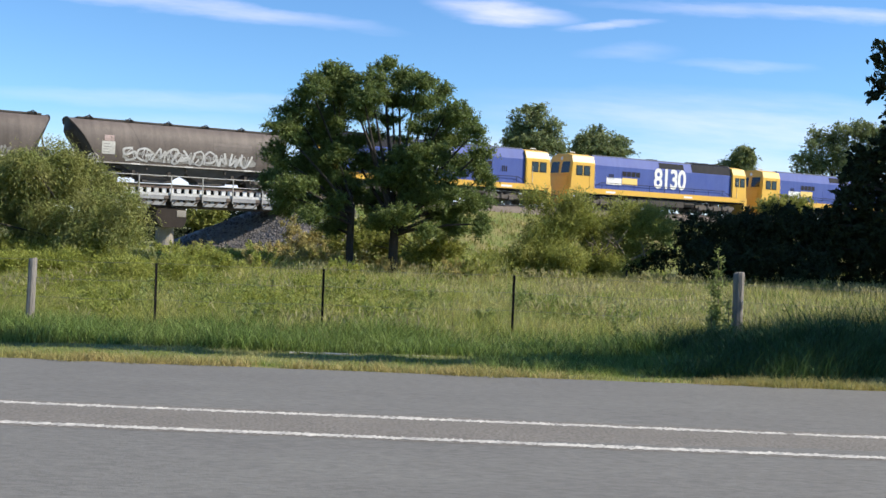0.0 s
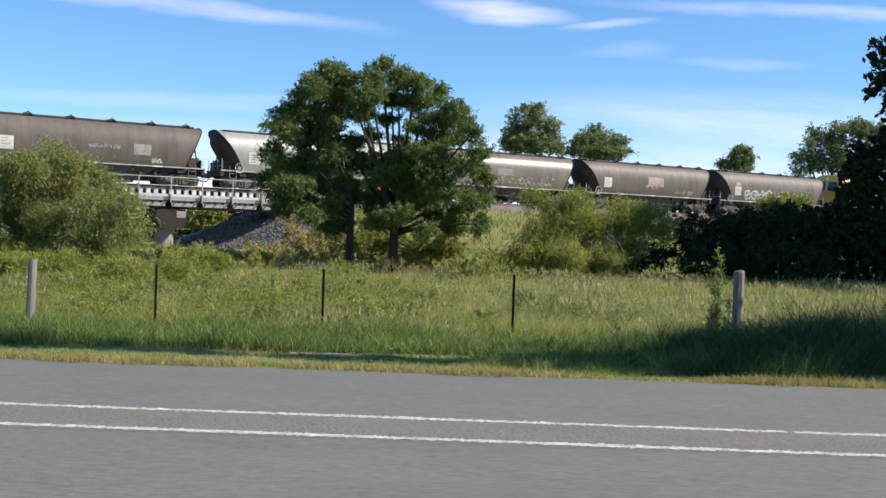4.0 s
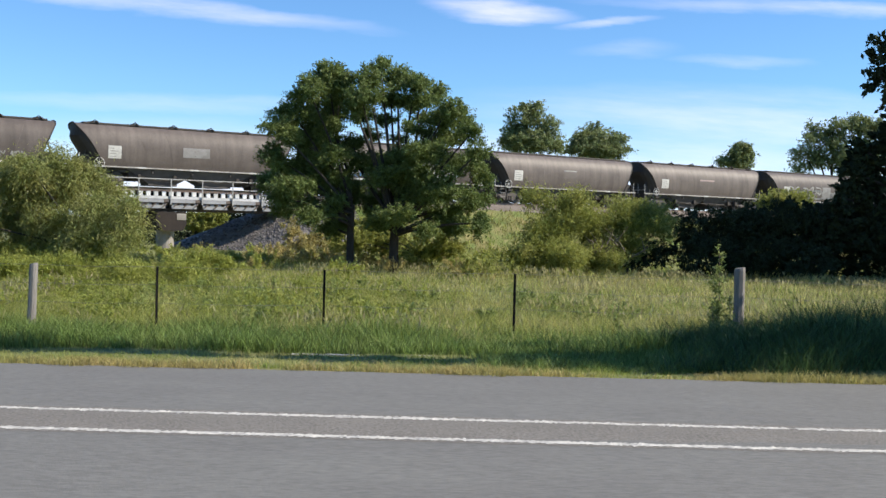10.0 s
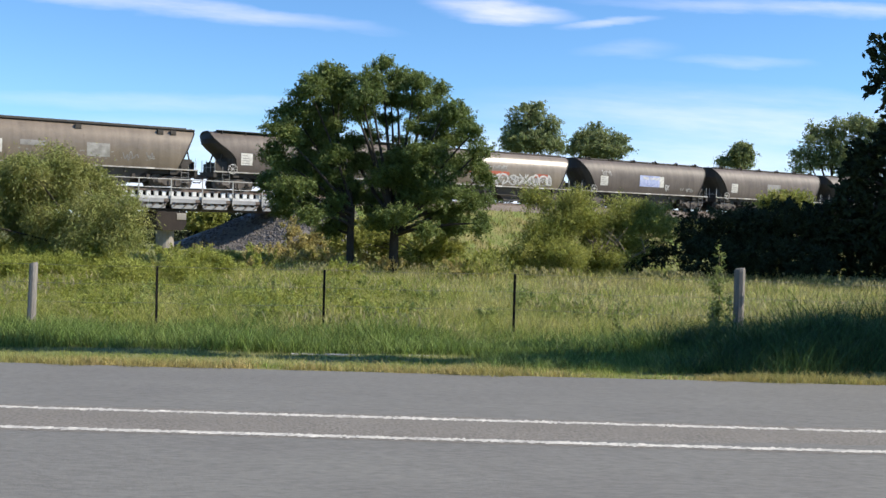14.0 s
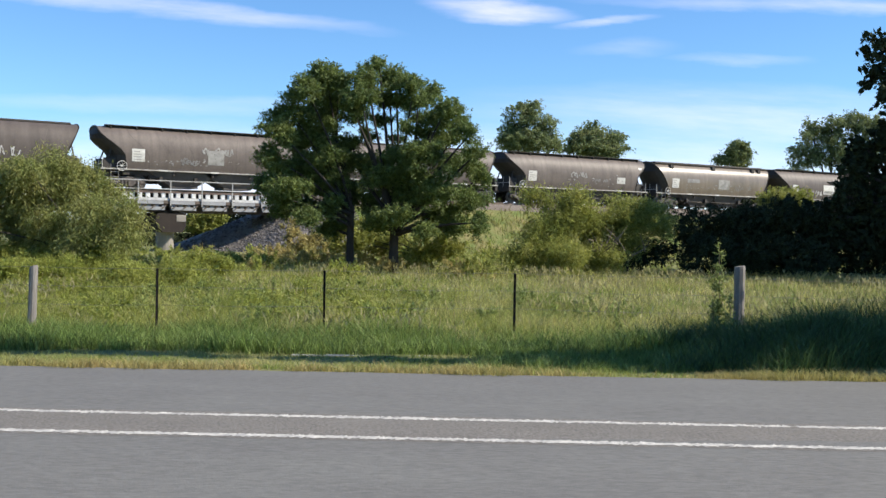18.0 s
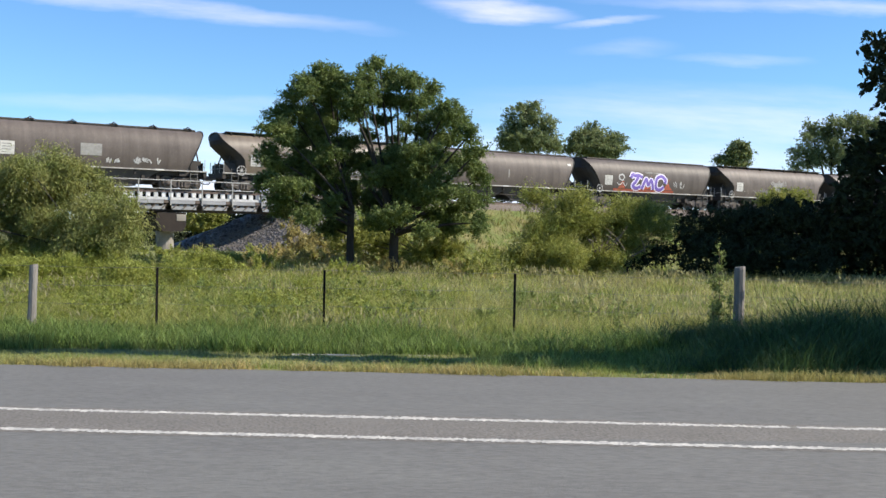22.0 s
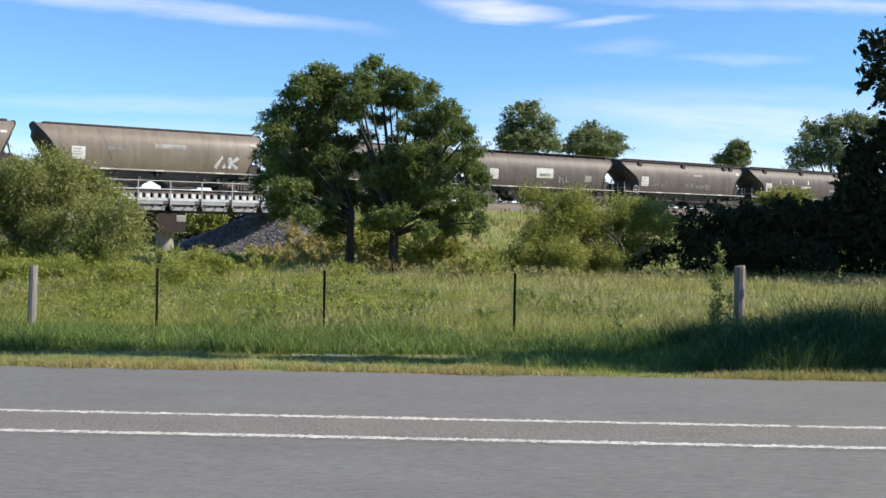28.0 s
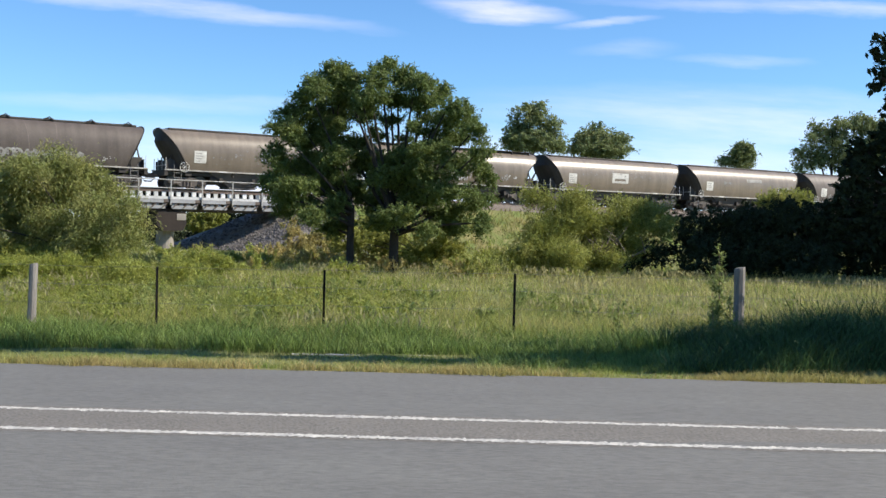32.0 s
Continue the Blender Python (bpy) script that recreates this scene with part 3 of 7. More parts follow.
M["wagon_brown"] = material("wagon_brown", (0.136, 0.112, 0.098), 0.56, second=(0.092, 0.075, 0.066), scale=0.7, amount=0.6, fine=0.2, fine_scale=12,
                            spread=0.18, streaks=0.36, spec=0.35)
M["wagon_tan"] = material("wagon_tan", (0.208, 0.168, 0.128), 0.35, second=(0.150, 0.122, 0.096), scale=0.9, amount=0.5, fine=0.15, fine_scale=12,
                          spread=0.12, streaks=0.32, spec=0.5)
M["wagon_silver"] = material("wagon_silver", (0.40, 0.385, 0.365), 0.42, metal=0.15, second=(0.27, 0.26, 0.245), scale=0.9, amount=0.4, fine=0.12,
                             fine_scale=12, streaks=0.2, spec=0.5)
M["wagon_dark"] = material("wagon_dark", (0.035, 0.031, 0.028), 0.75, second=(0.06, 0.05, 0.042), scale=2.0, amount=0.5, fine=0.25, fine_scale=16)
# ends painted far darker than the sides to hold their unlit shade
M["wagon_end_shaded"] = material("wagon_end_shaded", (0.040, 0.036, 0.033), 0.75, second=(0.065, 0.055, 0.048), scale=1.2, amount=0.5, fine=0.25, fine_scale=14)
M["sill_paint"] = material("sill_paint", (0.46, 0.44, 0.40), 0.7, second=(0.22, 0.20, 0.18), scale=2.5, amount=0.5, fine=0.3, fine_scale=14,
                           stretch=(1, 1, 1))
M["bogie_iron"] = material("bogie_iron", (0.060, 0.052, 0.046), 0.75, second=(0.13, 0.11, 0.095), scale=3.0, amount=0.5, fine=0.3, fine_scale=18)
M["wheel_steel"] = material("wheel_steel", (0.16, 0.14, 0.12), 0.5, metal=0.5, second=(0.09, 0.08, 0.07), scale=4, fine=0.2)
M["chute_paint"] = material("chute_paint", (0.10, 0.092, 0.084), 0.7, second=(0.055, 0.05, 0.045), scale=2, amount=0.5, fine=0.2)
M["rail_white"] = material("rail_white", (0.62, 0.61, 0.58), 0.6, second=(0.4, 0.38, 0.35), scale=6, fine=0.2)
M["rail_grey"] = material("rail_grey", (0.26, 0.25, 0.24), 0.7, second=(0.15, 0.14, 0.13), scale=6, fine=0.2)
M["placard"] = material("placard", (0.66, 0.65, 0.61), 0.6, second=(0.42, 0.40, 0.37), scale=4, amount=0.5, fine=0.15, fine_scale=18, spread=0.12)
M["spray_white"] = material("spray_white", (0.62, 0.61, 0.60), 0.6, second=(0.36, 0.35, 0.34), scale=3, amount=0.6, fine=0.15)
M["spray_faded"] = material("spray_faded", (0.34, 0.33, 0.31), 0.6, second=(0.20, 0.19, 0.175), scale=2.2, amount=0.7, fine=0.2)
M["spray_grey"] = material("spray_grey", (0.27, 0.26, 0.25), 0.6, second=(0.18, 0.17, 0.16), scale=2.2, amount=0.6, fine=0.2)
M["spray_blue"] = material("spray_blue", (0.10, 0.24, 0.42), 0.6, second=(0.16, 0.19, 0.24), scale=2.0, amount=0.6, fine=0.2)
M["spray_slate"] = material("spray_slate", (0.10, 0.155, 0.22), 0.6, second=(0.12, 0.12, 0.125), scale=2.4, amount=0.7, fine=0.2)
M["spray_sky"] = material("spray_sky", (0.42, 0.47, 0.66), 0.6, second=(0.22, 0.26, 0.48), scale=2.0, amount=0.6, fine=0.2)
M["spray_purple"] = material("spray_purple", (0.22, 0.15, 0.50), 0.6, second=(0.15, 0.10, 0.38), scale=2.0, amount=0.5, fine=0.15)
M["spray_lilac"] = material("spray_lilac", (0.66, 0.58, 0.80), 0.6, second=(0.78, 0.75, 0.82), scale=2.0, amount=0.5, fine=0.1)
M["spray_red"] = material("spray_red", (0.46, 0.10, 0.05), 0.6, second=(0.30, 0.09, 0.06), scale=1.6, amount=0.6, fine=0.2)
M["spray_pink"] = material("spray_pink", (0.44, 0.33, 0.31), 0.6, second=(0.26, 0.20, 0.18), scale=2.2, amount=0.6, fine=0.2)
M["spray_haze"] = material("spray_haze", (0.19, 0.215, 0.215), 0.6, second=(0.13, 0.14, 0.14), scale=2.2, amount=0.7, fine=0.25)
M["spray_wash"] = material("spray_wash", (0.20, 0.29, 0.34), 0.6, second=(0.19, 0.21, 0.21), scale=2.0, amount=0.7, fine=0.2)
M["spray_pale"] = material("spray_pale", (0.46, 0.49, 0.54), 0.6, second=(0.36, 0.36, 0.37), scale=2.0, amount=0.6, fine=0.15)
M["spray_dull"] = material("spray_dull", (0.155, 0.130, 0.115), 0.6, second=(0.12, 0.10, 0.09), scale=2.2, amount=0.6, fine=0.2)
M["marker_orange"] = material("marker_orange", (0.75, 0.22, 0.05), 0.6, fine=0.1)
M["spray_black"] = material("spray_black", (0.03, 0.03, 0.03), 0.6, fine=0.2)
M["loco_blue"] = material("loco_blue", (0.050, 0.082, 0.300), 0.58, second=(0.070, 0.105, 0.310), scale=0.7, amount=0.4, fine=0.1, fine_scale=10,
                          streaks=0.16, spec=0.25)
M["loco_grey"] = material("loco_grey", (0.15, 0.17, 0.24), 0.7, second=(0.10, 0.11, 0.16), scale=1.2, fine=0.2)
M["loco_yellow"] = material("loco_yellow", (0.72, 0.43, 0.055), 0.42, second=(0.62, 0.36, 0.06), scale=1.2, amount=0.4, fine=0.1, fine_scale=12, spec=0.5)
M["loco_roof"] = material("loco_roof", (0.017, 0.018, 0.024), 0.8, second=(0.030, 0.030, 0.034), scale=1.5, fine=0.2, spec=0.15)
M["glass_dark"] = material("glass_dark", (0.015, 0.018, 0.02), 0.08, fine=0.05, spec=0.6)
M["number_white"] = material("number_white", (0.80, 0.80, 0.79), 0.45, second=(0.70, 0.69, 0.67), scale=2, fine=0.06)
M["logo_gold"] = material("logo_gold", (0.80, 0.56, 0.18), 0.45, fine=0.06)

CACHE = {}


def shared(name, make, mat, smooth=False):
    if name not in CACHE:
        CACHE[name] = make().mesh(name, mat, smooth)
    return CACHE[name]


# ---- hopper shape ----
SIDE = [(1.27, 1.26), (1.34, 1.45), (1.40, 1.75), (1.44, 2.10), (1.45, 2.40), (1.43, 2.72), (1.36, 3.02), (1.24, 3.30), (1.06, 3.54), (0.82, 3.70),
        (0.45, 3.79), (0.0, 3.82)]


def side_y(z):
    for (y0, z0), (y1, z1) in zip(SIDE, SIDE[1:]):
        if z <= z1:
            return y0 + (y1 - y0) * (max(z, z0) - z0) / (z1 - z0)
    return 0.0


def tail_x(z, b=False):
    """Where the tail end sheet stands at height z; b: the kind with a hollow, overhanging end."""
    u = min(max((3.64 - z) / 2.36, 0.0), 1.0)
    if b:
        return 0.40 + 1.50 * (0.5 - 0.5 * math.cos(math.pi * min(u / 0.72, 1.0))) + 0.12 * u
    return 0.42 + 1.55 * (1.45 * u - 0.45 * u * u)


def nose_x(z, b=False):
    u = min(max((3.60 - z) / 2.32, 0.0), 1.0)
    if b:
        return 14.34 - 1.00 * (0.5 - 0.5 * math.cos(math.pi * min(u / 0.60, 1.0))) - 0.15 * u
    return 14.30 - 1.05 * (1.15 * u - 0.15 * u * u)


def tail_b(z):
    return tail_x(z, True)


def nose_b(z):
    return nose_x(z, True)


PROF = [(-y, z) for y, z in SIDE] + [(y, z) for y, z in SIDE[-2::-1]]
RIBS = [0.0, 0.125, 0.25, 0.375, 0.5, 0.625, 0.75, 0.875, 1.0]


def hopper_shell(tail, nose):
    g = Geo()
    n = len(PROF)
    ts = [0, 0.06] + [i / 24 for i in range(2, 23)] + [0.94, 1]
    v = []
    for t in ts:
        for y, z in PROF:
            a, b = tail(z), nose(z)
            v.append((a + (b - a) * t, y, z))
    f = [(i * n + j, (i + 1) * n + j, (i + 1) * n + j + 1, i * n + j + 1) for i in range(len(ts) - 1) for j in range(n - 1)]
    f += [(i * n + n - 1, (i + 1) * n + n - 1, (i + 1) * n, i * n) for i in range(len(ts) - 1)]
    return g.add(v, f)


def hopper_ends(fx, d):
    """An end sheet, dished outwards between its turned edges."""
    g = Geo()
    cols = [-1.0, -0.92, -0.75, -0.5, -0.2, 0.2, 0.5, 0.75, 0.92, 1.0]
    n = len(cols)
    sg = 1 if d > 0 else -1
    v = []
    for y, z in SIDE:
        swell = (0.75 if d > 0 else 0.25) * min(max((3.62 - z) / 0.7, 0.0), 1.0)
        v += [(fx(z) + 0.02 * sg - sg * swell * (1 - c * c) ** 0.6, c * y * 0.99, z) for c in cols]
    return g.add(v, [(i * n + k, i * n + k + 1, (i + 1) * n + k + 1, (i + 1) * n + k) for i in range(len(SIDE) - 1) for k in range(n - 1)])


def hopper_rims(fx, d):
    """The turned edge round one end."""
    return Geo().tube([(fx(z) + d, y * 1.012, z + (0.02 if abs(y) < 0.9 else 0)) for y, z in PROF], 0.035, 5)


def seam(tail, nose, t):
    """One raised weld seam on the near side."""
    v = []
    for y, z in SIDE[:-1]:
        x = tail(z) + (nose(z) - tail(z)) * t
        v += [(x - 0.022, -y - 0.008, z), (x + 0.022, -y - 0.008, z)]
    return Geo().add(v, [(2 * i, 2 * i + 1, 2 * i + 3, 2 * i + 2) for i in range(len(SIDE) - 2)])


def roof_hatches():
    g = Geo()
    g.box(0.95, 13.9, -0.70, 0.70, 3.72, 3.87, 0.04)
    return g


def hatch_clip():
    g = Geo()
    g.box(-0.14, 0.14, -0.72, 0.72, 3.80, 3.845)
    for sg in (-1, 1):
        g.box(-0.24, 0.24, sg * 0.66 - 0.07, sg * 0.66 + 0.07, 3.80, 3.92)
        g.tube([(-0.26, sg * 0.76, 3.80), (0.0, sg * 0.76, 4.0), (0.26, sg * 0.76, 3.80)], 0.035, 4)
    return g


def roof_walk():
    g = Geo()
    for sg in (-1, 1):
        g.box(0.85, 14.15, sg * 0.78 - 0.16, sg * 0.78 + 0.16, 3.86, 3.90)
        for i in range(9):
            x = 1.2 + 1.57 * i
            g.box(x - 0.03, x + 0.03, sg * 0.78 - 0.14, sg * 0.78 + 0.14, 3.66, 3.86)
    return g


def underframe():
    g = Geo()
    g.box(0.55, 14.45, -0.28, 0.28, 0.78, 1.14)
    for x in (0.62, 14.38):
        g.box(x - 0.10, x + 0.10, -1.30, 1.30, 0.86, 1.20)
    for x in (2.05, 12.95):
        g.box(x - 0.2, x + 0.2, -1.24, 1.24, 0.90, 1.20)
    for x in (5.0, 7.5, 10.0):
        g.box(x - 0.06, x + 0.06, -1.25, 1.25, 0.92, 1.18)
    for sg in (-1, 1):
        g.box(0.55, 14.45, sg * 0.95 - 0.05, sg * 0.95 + 0.05, 0.92, 1.19)
    g.disc((4.1, -0.75, 0.80), "x", [(-0.55, 0.20), (-0.5, 0.24), (0.5, 0.24), (0.55, 0.20)], 12)
    return g


def chute(x):
    """A wide discharge hopper narrowing to its gate."""
    g = Geo()
    v = [(x - 2.33, -1.18, 1.18), (x + 2.33, -1.18, 1.18), (x + 2.33, 1.18, 1.18), (x - 2.33, 1.18, 1.18),
         (x - 0.85, -0.80, 0.30), (x + 0.85, -0.80, 0.30), (x + 0.85, 0.80, 0.30), (x - 0.85, 0.80, 0.30)]
    g.add(v, [(0, 1, 2, 3), (7, 6, 5, 4), (0, 4, 5, 1), (1, 5, 6, 2), (2, 6, 7, 3), (3, 7, 4, 0)])
    g.box(x - 0.90, x + 0.90, -0.86, 0.86, 0.20, 0.31)
    g.tube([(x - 0.3, -1.05, 0.55), (x + 0.3, -1.05, 0.55)], 0.03, 5)
    return g


def brake_gear():
    """Reservoirs, valves and rods slung between the chutes and the bogies, with boxes that close sky gaps."""
    g = Geo()
    g.disc((3.95, -0.7, 0.82), "x", [(-0.32, 0.20), (-0.28, 0.25), (0.28, 0.25), (0.32, 0.20)], 12)
    g.disc((11.1, -0.6, 0.80), "x", [(-0.35, 0.18), (-0.3, 0.24), (0.3, 0.24), (0.35, 0.18)], 12)
    # plain boxes added to darken the openings beside the chutes
    g.box(3.7, 4.2, -0.3, 0.9, 0.5, 1.15)
    g.box(10.0, 11.75, -0.3, 0.9, 0.36, 1.15)
    g.box(3.2, 4.4, -0.3, 0.9, 0.45, 1.15)
    g.tube([(3.6, -1.0, 0.62), (11.4, -1.0, 0.60)], 0.03, 5)
    g.box(0.9, 3.3, -0.04, 0.04, 0.20, 1.0)
    g.box(11.8, 14.1, -0.04, 0.04, 0.20, 1.0)
    for x in (4.2, 6.4, 10.5, 11.4):
        g.box(x - 0.10, x + 0.10, -1.22, -0.9, 0.55, 0.86)
        g.tube([(x - 0.3, -1.1, 0.38), (x + 0.35, -1.15, 0.74)], 0.035, 5)
    return g


def end_rails(x, d):
    """Handholds and end stanchions at one end."""
    g = Geo()
    for y in (-1.22, -0.42, 0.42, 1.22):
        g.tube([(x, y, 1.0), (x, y, 1.98)], 0.022, 5)
    g.tube([(x, -1.22, 1.52), (x, -0.42, 1.52)], 0.018, 5)
    g.tube([(x, 0.42, 1.52), (x, 1.22, 1.52)], 0.018, 5)
    g.tube([(x, -0.42, 1.52), (x, 0.42, 1.52)], 0.018, 5)
    return g


def footsteps(x, d):
    g = Geo()
    g.tube([(x + d * 0.5, -1.30, 0.45), (x + d * 0.5, -1.30, 1.55)], 0.02, 5)
    g.tube([(x + d * 0.95, -1.30, 0.45), (x + d * 0.95, -1.30, 1.20)], 0.02, 5)
    for z in (0.45, 0.75, 1.05):
        g.tube([(x + d * 0.5, -1.30, z), (x + d * 0.95, -1.30, z)], 0.018, 5)
    return g


def slope_prop(fx, xb, y):
    """A prop and gusset under one corner of an end sheet."""
    g = Geo()
    a, b = sorted((xb, fx(2.0)))
    g.box(a, b, y - 0.05, y + 0.05, 1.2, 1.9)
    g.tube([(xb, y, 1.2), (fx(2.7), y, 2.7)], 0.05, 5)
    return g


def brake_wheel():
    g = Geo()
    ring = [(0.30 * math.cos(q), 0, 0.30 * math.sin(q)) for q in (2 * math.pi * i / 16 for i in range(17))]
    g.tube(ring, 0.022, 5)
    for i in range(4):
        q = math.pi * i / 4
        g.tube([(-0.30 * math.cos(q), 0, -0.30 * math.sin(q)), (0.30 * math.cos(q), 0, 0.30 * math.sin(q))], 0.014, 4)
    g.tube([(0, 0, 0), (0, 0.25, 0)], 0.03, 5)
    return g


def coupler_geo(x, d):
    g = Geo()
    g.box(min(x, x + d * 0.55), max(x, x + d * 0.55), -0.09, 0.09, 0.78, 0.96, 0.02)
    g.box(min(x + d * 0.45, x + d * 0.78), max(x + d * 0.45, x + d * 0.78), -0.17, 0.15, 0.72, 1.02, 0.04)
    g.tube([(x, 0.4, 0.85), (x + d * 0.3, 0.42, 0.5), (x + d * 0.75, 0.35, 0.55)], 0.03, 5)
    return g


def side_frame():
    """A cast three-piece freight bogie: two side frames, bolster, axle boxes and springs."""
    g = Geo()
    for y in (-0.98, 0.98):
        o = [(-1.18, 0.40), (-1.18, 0.62), (-0.62, 0.70), (-0.42, 0.82), (0.42, 0.82), (0.62, 0.70), (1.18, 0.62), (1.18, 0.40), (0.72, 0.42),
             (0.40, 0.20), (-0.40, 0.20), (-0.72, 0.42)]
        g.side(o, y - 0.07, y + 0.07)
        for x in (-0.88, 0.88):
            g.box(x - 0.16, x + 0.16, y - 0.13, y + 0.13, 0.34, 0.62, 0.03)
            sg = -1 if y < 0 else 1
            g.disc((x, y + sg * 0.12, 0.46), "y", [(0, 0.13), (sg * 0.10, 0.12), (sg * 0.13, 0.07)], 12)
        for x in (-0.2, 0.0, 0.2):
            g.disc((x, y + (-0.09 if y < 0 else 0.09), 0.24), "z", [(0, 0.075), (0.30, 0.075)], 8)
    g.box(-0.22, 0.22, -1.1, 1.1, 0.52, 0.80, 0.03)
    g.box(-0.85, 0.85, -0.35, -0.25, 0.30, 0.38)
    return g


def wheelset_geo(r):
    g = Geo()
    for sg in (-1, 1):
        g.disc((0, sg * 0.70, 0), "y", [(sg * -0.03, r + 0.03), (sg * 0.0, r + 0.028), (sg * 0.012, r), (sg * 0.10, r - 0.01), (sg * 0.10, r - 0.08),
                                        (sg * 0.05, r - 0.10), (sg * 0.04, 0.16), (sg * 0.10, 0.13)], 20)
        g.box(-0.05, 0.05, sg * 0.79 - 0.015, sg * 0.79 + 0.015, -(r - 0.12), -0.15)
        g.box(-0.05, 0.05, sg * 0.79 - 0.015, sg * 0.79 + 0.015, 0.15, r - 0.12)
    g.tube([(0, -1.02, 0), (0, 1.02, 0)], 0.07, 8)
    return g


def panel_on_side(x0, x1, z0, z1, lift=0.012):
    """A painted patch that follows the near side of the hopper."""
    g = Geo()
    k = max(2, int((z1 - z0) / 0.18) + 1)
    v = []
    for i in range(k + 1):
        z = z0 + (z1 - z0) * i / k
        v += [(x0, -side_y(z) - lift, z), (x1, -side_y(z) - lift, z)]
    g.add(v, [(2 * i, 2 * i + 1, 2 * i + 3, 2 * i + 2) for i in range(k)])
    return g


def stroke_on_side(g, pts, w, lift):
    """A brushed or sprayed line through pts (x, z) on the near side; w: its width, or one width for each point."""
    k = len(pts)
    ws = w if isinstance(w, list) else [w] * k
    v = []
    for i, (x, z) in enumerate(pts):
        xa, za = pts[max(i - 1, 0)]
        xb, zb = pts[min(i + 1, k - 1)]
        d = math.hypot(xb - xa, zb - za) or 1.0
        nx_, nz_ = -(zb - za) / d * ws[i] / 2, (xb - xa) / d * ws[i] / 2
        for sg in (1, -1):
            zz = z + sg * nz_
            v.append((x + sg * nx_, -side_y(zz) - lift, zz))
    g.add(v, [(2 * i, 2 * i + 1, 2 * i + 3, 2 * i + 2) for i in range(k - 1)])
    return g


def curve_points(ctrl, n=6):
    """A smooth line through control points."""
    out = []
    c = [ctrl[0]] + ctrl + [ctrl[-1]]
    for i in range(1, len(c) - 2):
        for j in range(n):
            t = j / n
            out.append(tuple(0.5 * (2 * c[i][q] + (c[i + 1][q] - c[i - 1][q]) * t + (2 * c[i - 1][q] - 5 * c[i][q] + 4 * c[i + 1][q] - c[i + 2][q]) * t * t
                                    + (3 * c[i][q] - c[i - 1][q] - 3 * c[i + 1][q] + c[i + 2][q]) * t ** 3) for q in (0, 1)))
    return out + [ctrl[-1]]


# strokes of sprayed shapes in a unit square, none of them a letter
SHAPES = [[(0.05, 0.0), (0.12, 0.9), (0.42, 0.35), (0.62, 0.95), (0.95, 0.05)], [(0.9, 0.85), (0.35, 1.0), (0.08, 0.55), (0.3, 0.05), (0.95, 0.15), (0.6, 0.5)],
          [(0.1, 0.05), (0.2, 0.95), (0.85, 0.9), (0.8, 0.55), (0.25, 0.5), (0.9, 0.05)], [(0.85, 0.95), (0.2, 0.9), (0.15, 0.55), (0.85, 0.5), (0.8, 0.1), (0.05, 0.05)],
          [(0.1, 1.0), (0.15, 0.3), (0.5, 0.02), (0.85, 0.3), (0.9, 0.95)], [(0.15, 0.0), (0.1, 0.95), (0.5, 0.5), (0.9, 1.0), (0.45, 0.5), (0.95, 0.0)],
          [(0.5, 0.98), (0.1, 0.6), (0.25, 0.05), (0.8, 0.1), (0.9, 0.65), (0.45, 0.98)]]


def scribble(rng, x0, x1, z0, z1, w, lift=0.016):
    """A row of sprayed strokes, each a mesh of its own."""
    out = []
    h = z1 - z0
    x = x0
    if w < 0.1:
        # a tag: restless lines of loops and points
        pts, up = [], True
        while x < x1:
            zt = rng.uniform(0.60, 1.0) if up else rng.uniform(0.0, 0.35)
            pts.append((x, z0 + h * zt))
            if rng.random() < 0.25:
                pts.append((x - 0.22 * h, z0 + h * rng.uniform(0.3, 0.7)))
            x += h * rng.uniform(0.10, 0.34)
            up = not up
            if rng.random() < 0.14 and len(pts) > 3:
                out.append(stroke_on_side(Geo(), curve_points(pts), w * rng.uniform(0.7, 1.1), lift))
                pts = []
                x += h * rng.uniform(0.2, 0.6)
        if len(pts) > 2:
            out.append(stroke_on_side(Geo(), curve_points(pts), w, lift))
        return out
    while x < x1 - 0.5 * h:
        # a throw-up: fat bent strokes, close together
        cw = min(h * rng.uniform(0.75, 1.25), x1 - x)
        q, sx, sz = rng.uniform(-0.9, 0.9), rng.choice((-1, 1)), rng.choice((-1, 1))
        ctrl = []
        for a, b in rng.choice(SHAPES):
            a, b = sx * (a - 0.5 + rng.uniform(-0.1, 0.1)), sz * (b - 0.5 + rng.uniform(-0.1, 0.1))
            a, b = 0.5 + a * math.cos(q) - b * math.sin(q), 0.5 + a * math.sin(q) + b * math.cos(q)
            ctrl.append((x + cw * min(max(a, -0.12), 1.12), z0 + h * min(max(b, 0.0), 1.0)))
        out.append(stroke_on_side(Geo(), curve_points(ctrl, 5), w * rng.uniform(0.8, 1.25), lift + 0.001 * (len(out) % 3)))
        x += cw * rng.uniform(0.86, 1.0)
    return out


def filled(rng, x0, x1, z0, z1, lift=0.011):
    """A fat uneven sprayed band."""
    h = z1 - z0
    k = max(4, int((x1 - x0) / (0.35 * h)))
    pts = [(x0 + (x1 - x0) * i / k, (z0 + z1) / 2 + h * rng.uniform(-0.06, 0.06)) for i in range(k + 1)]
    ws = [h * (rng.uniform(0.62, 1.0) if 0 < i < k else 0.35) for i in range(k + 1)]
    return stroke_on_side(Geo(), pts, ws, lift)


def bubble(g, ctrl, w, lift):
    stroke_on_side(g, curve_points(ctrl, 7), w, lift)


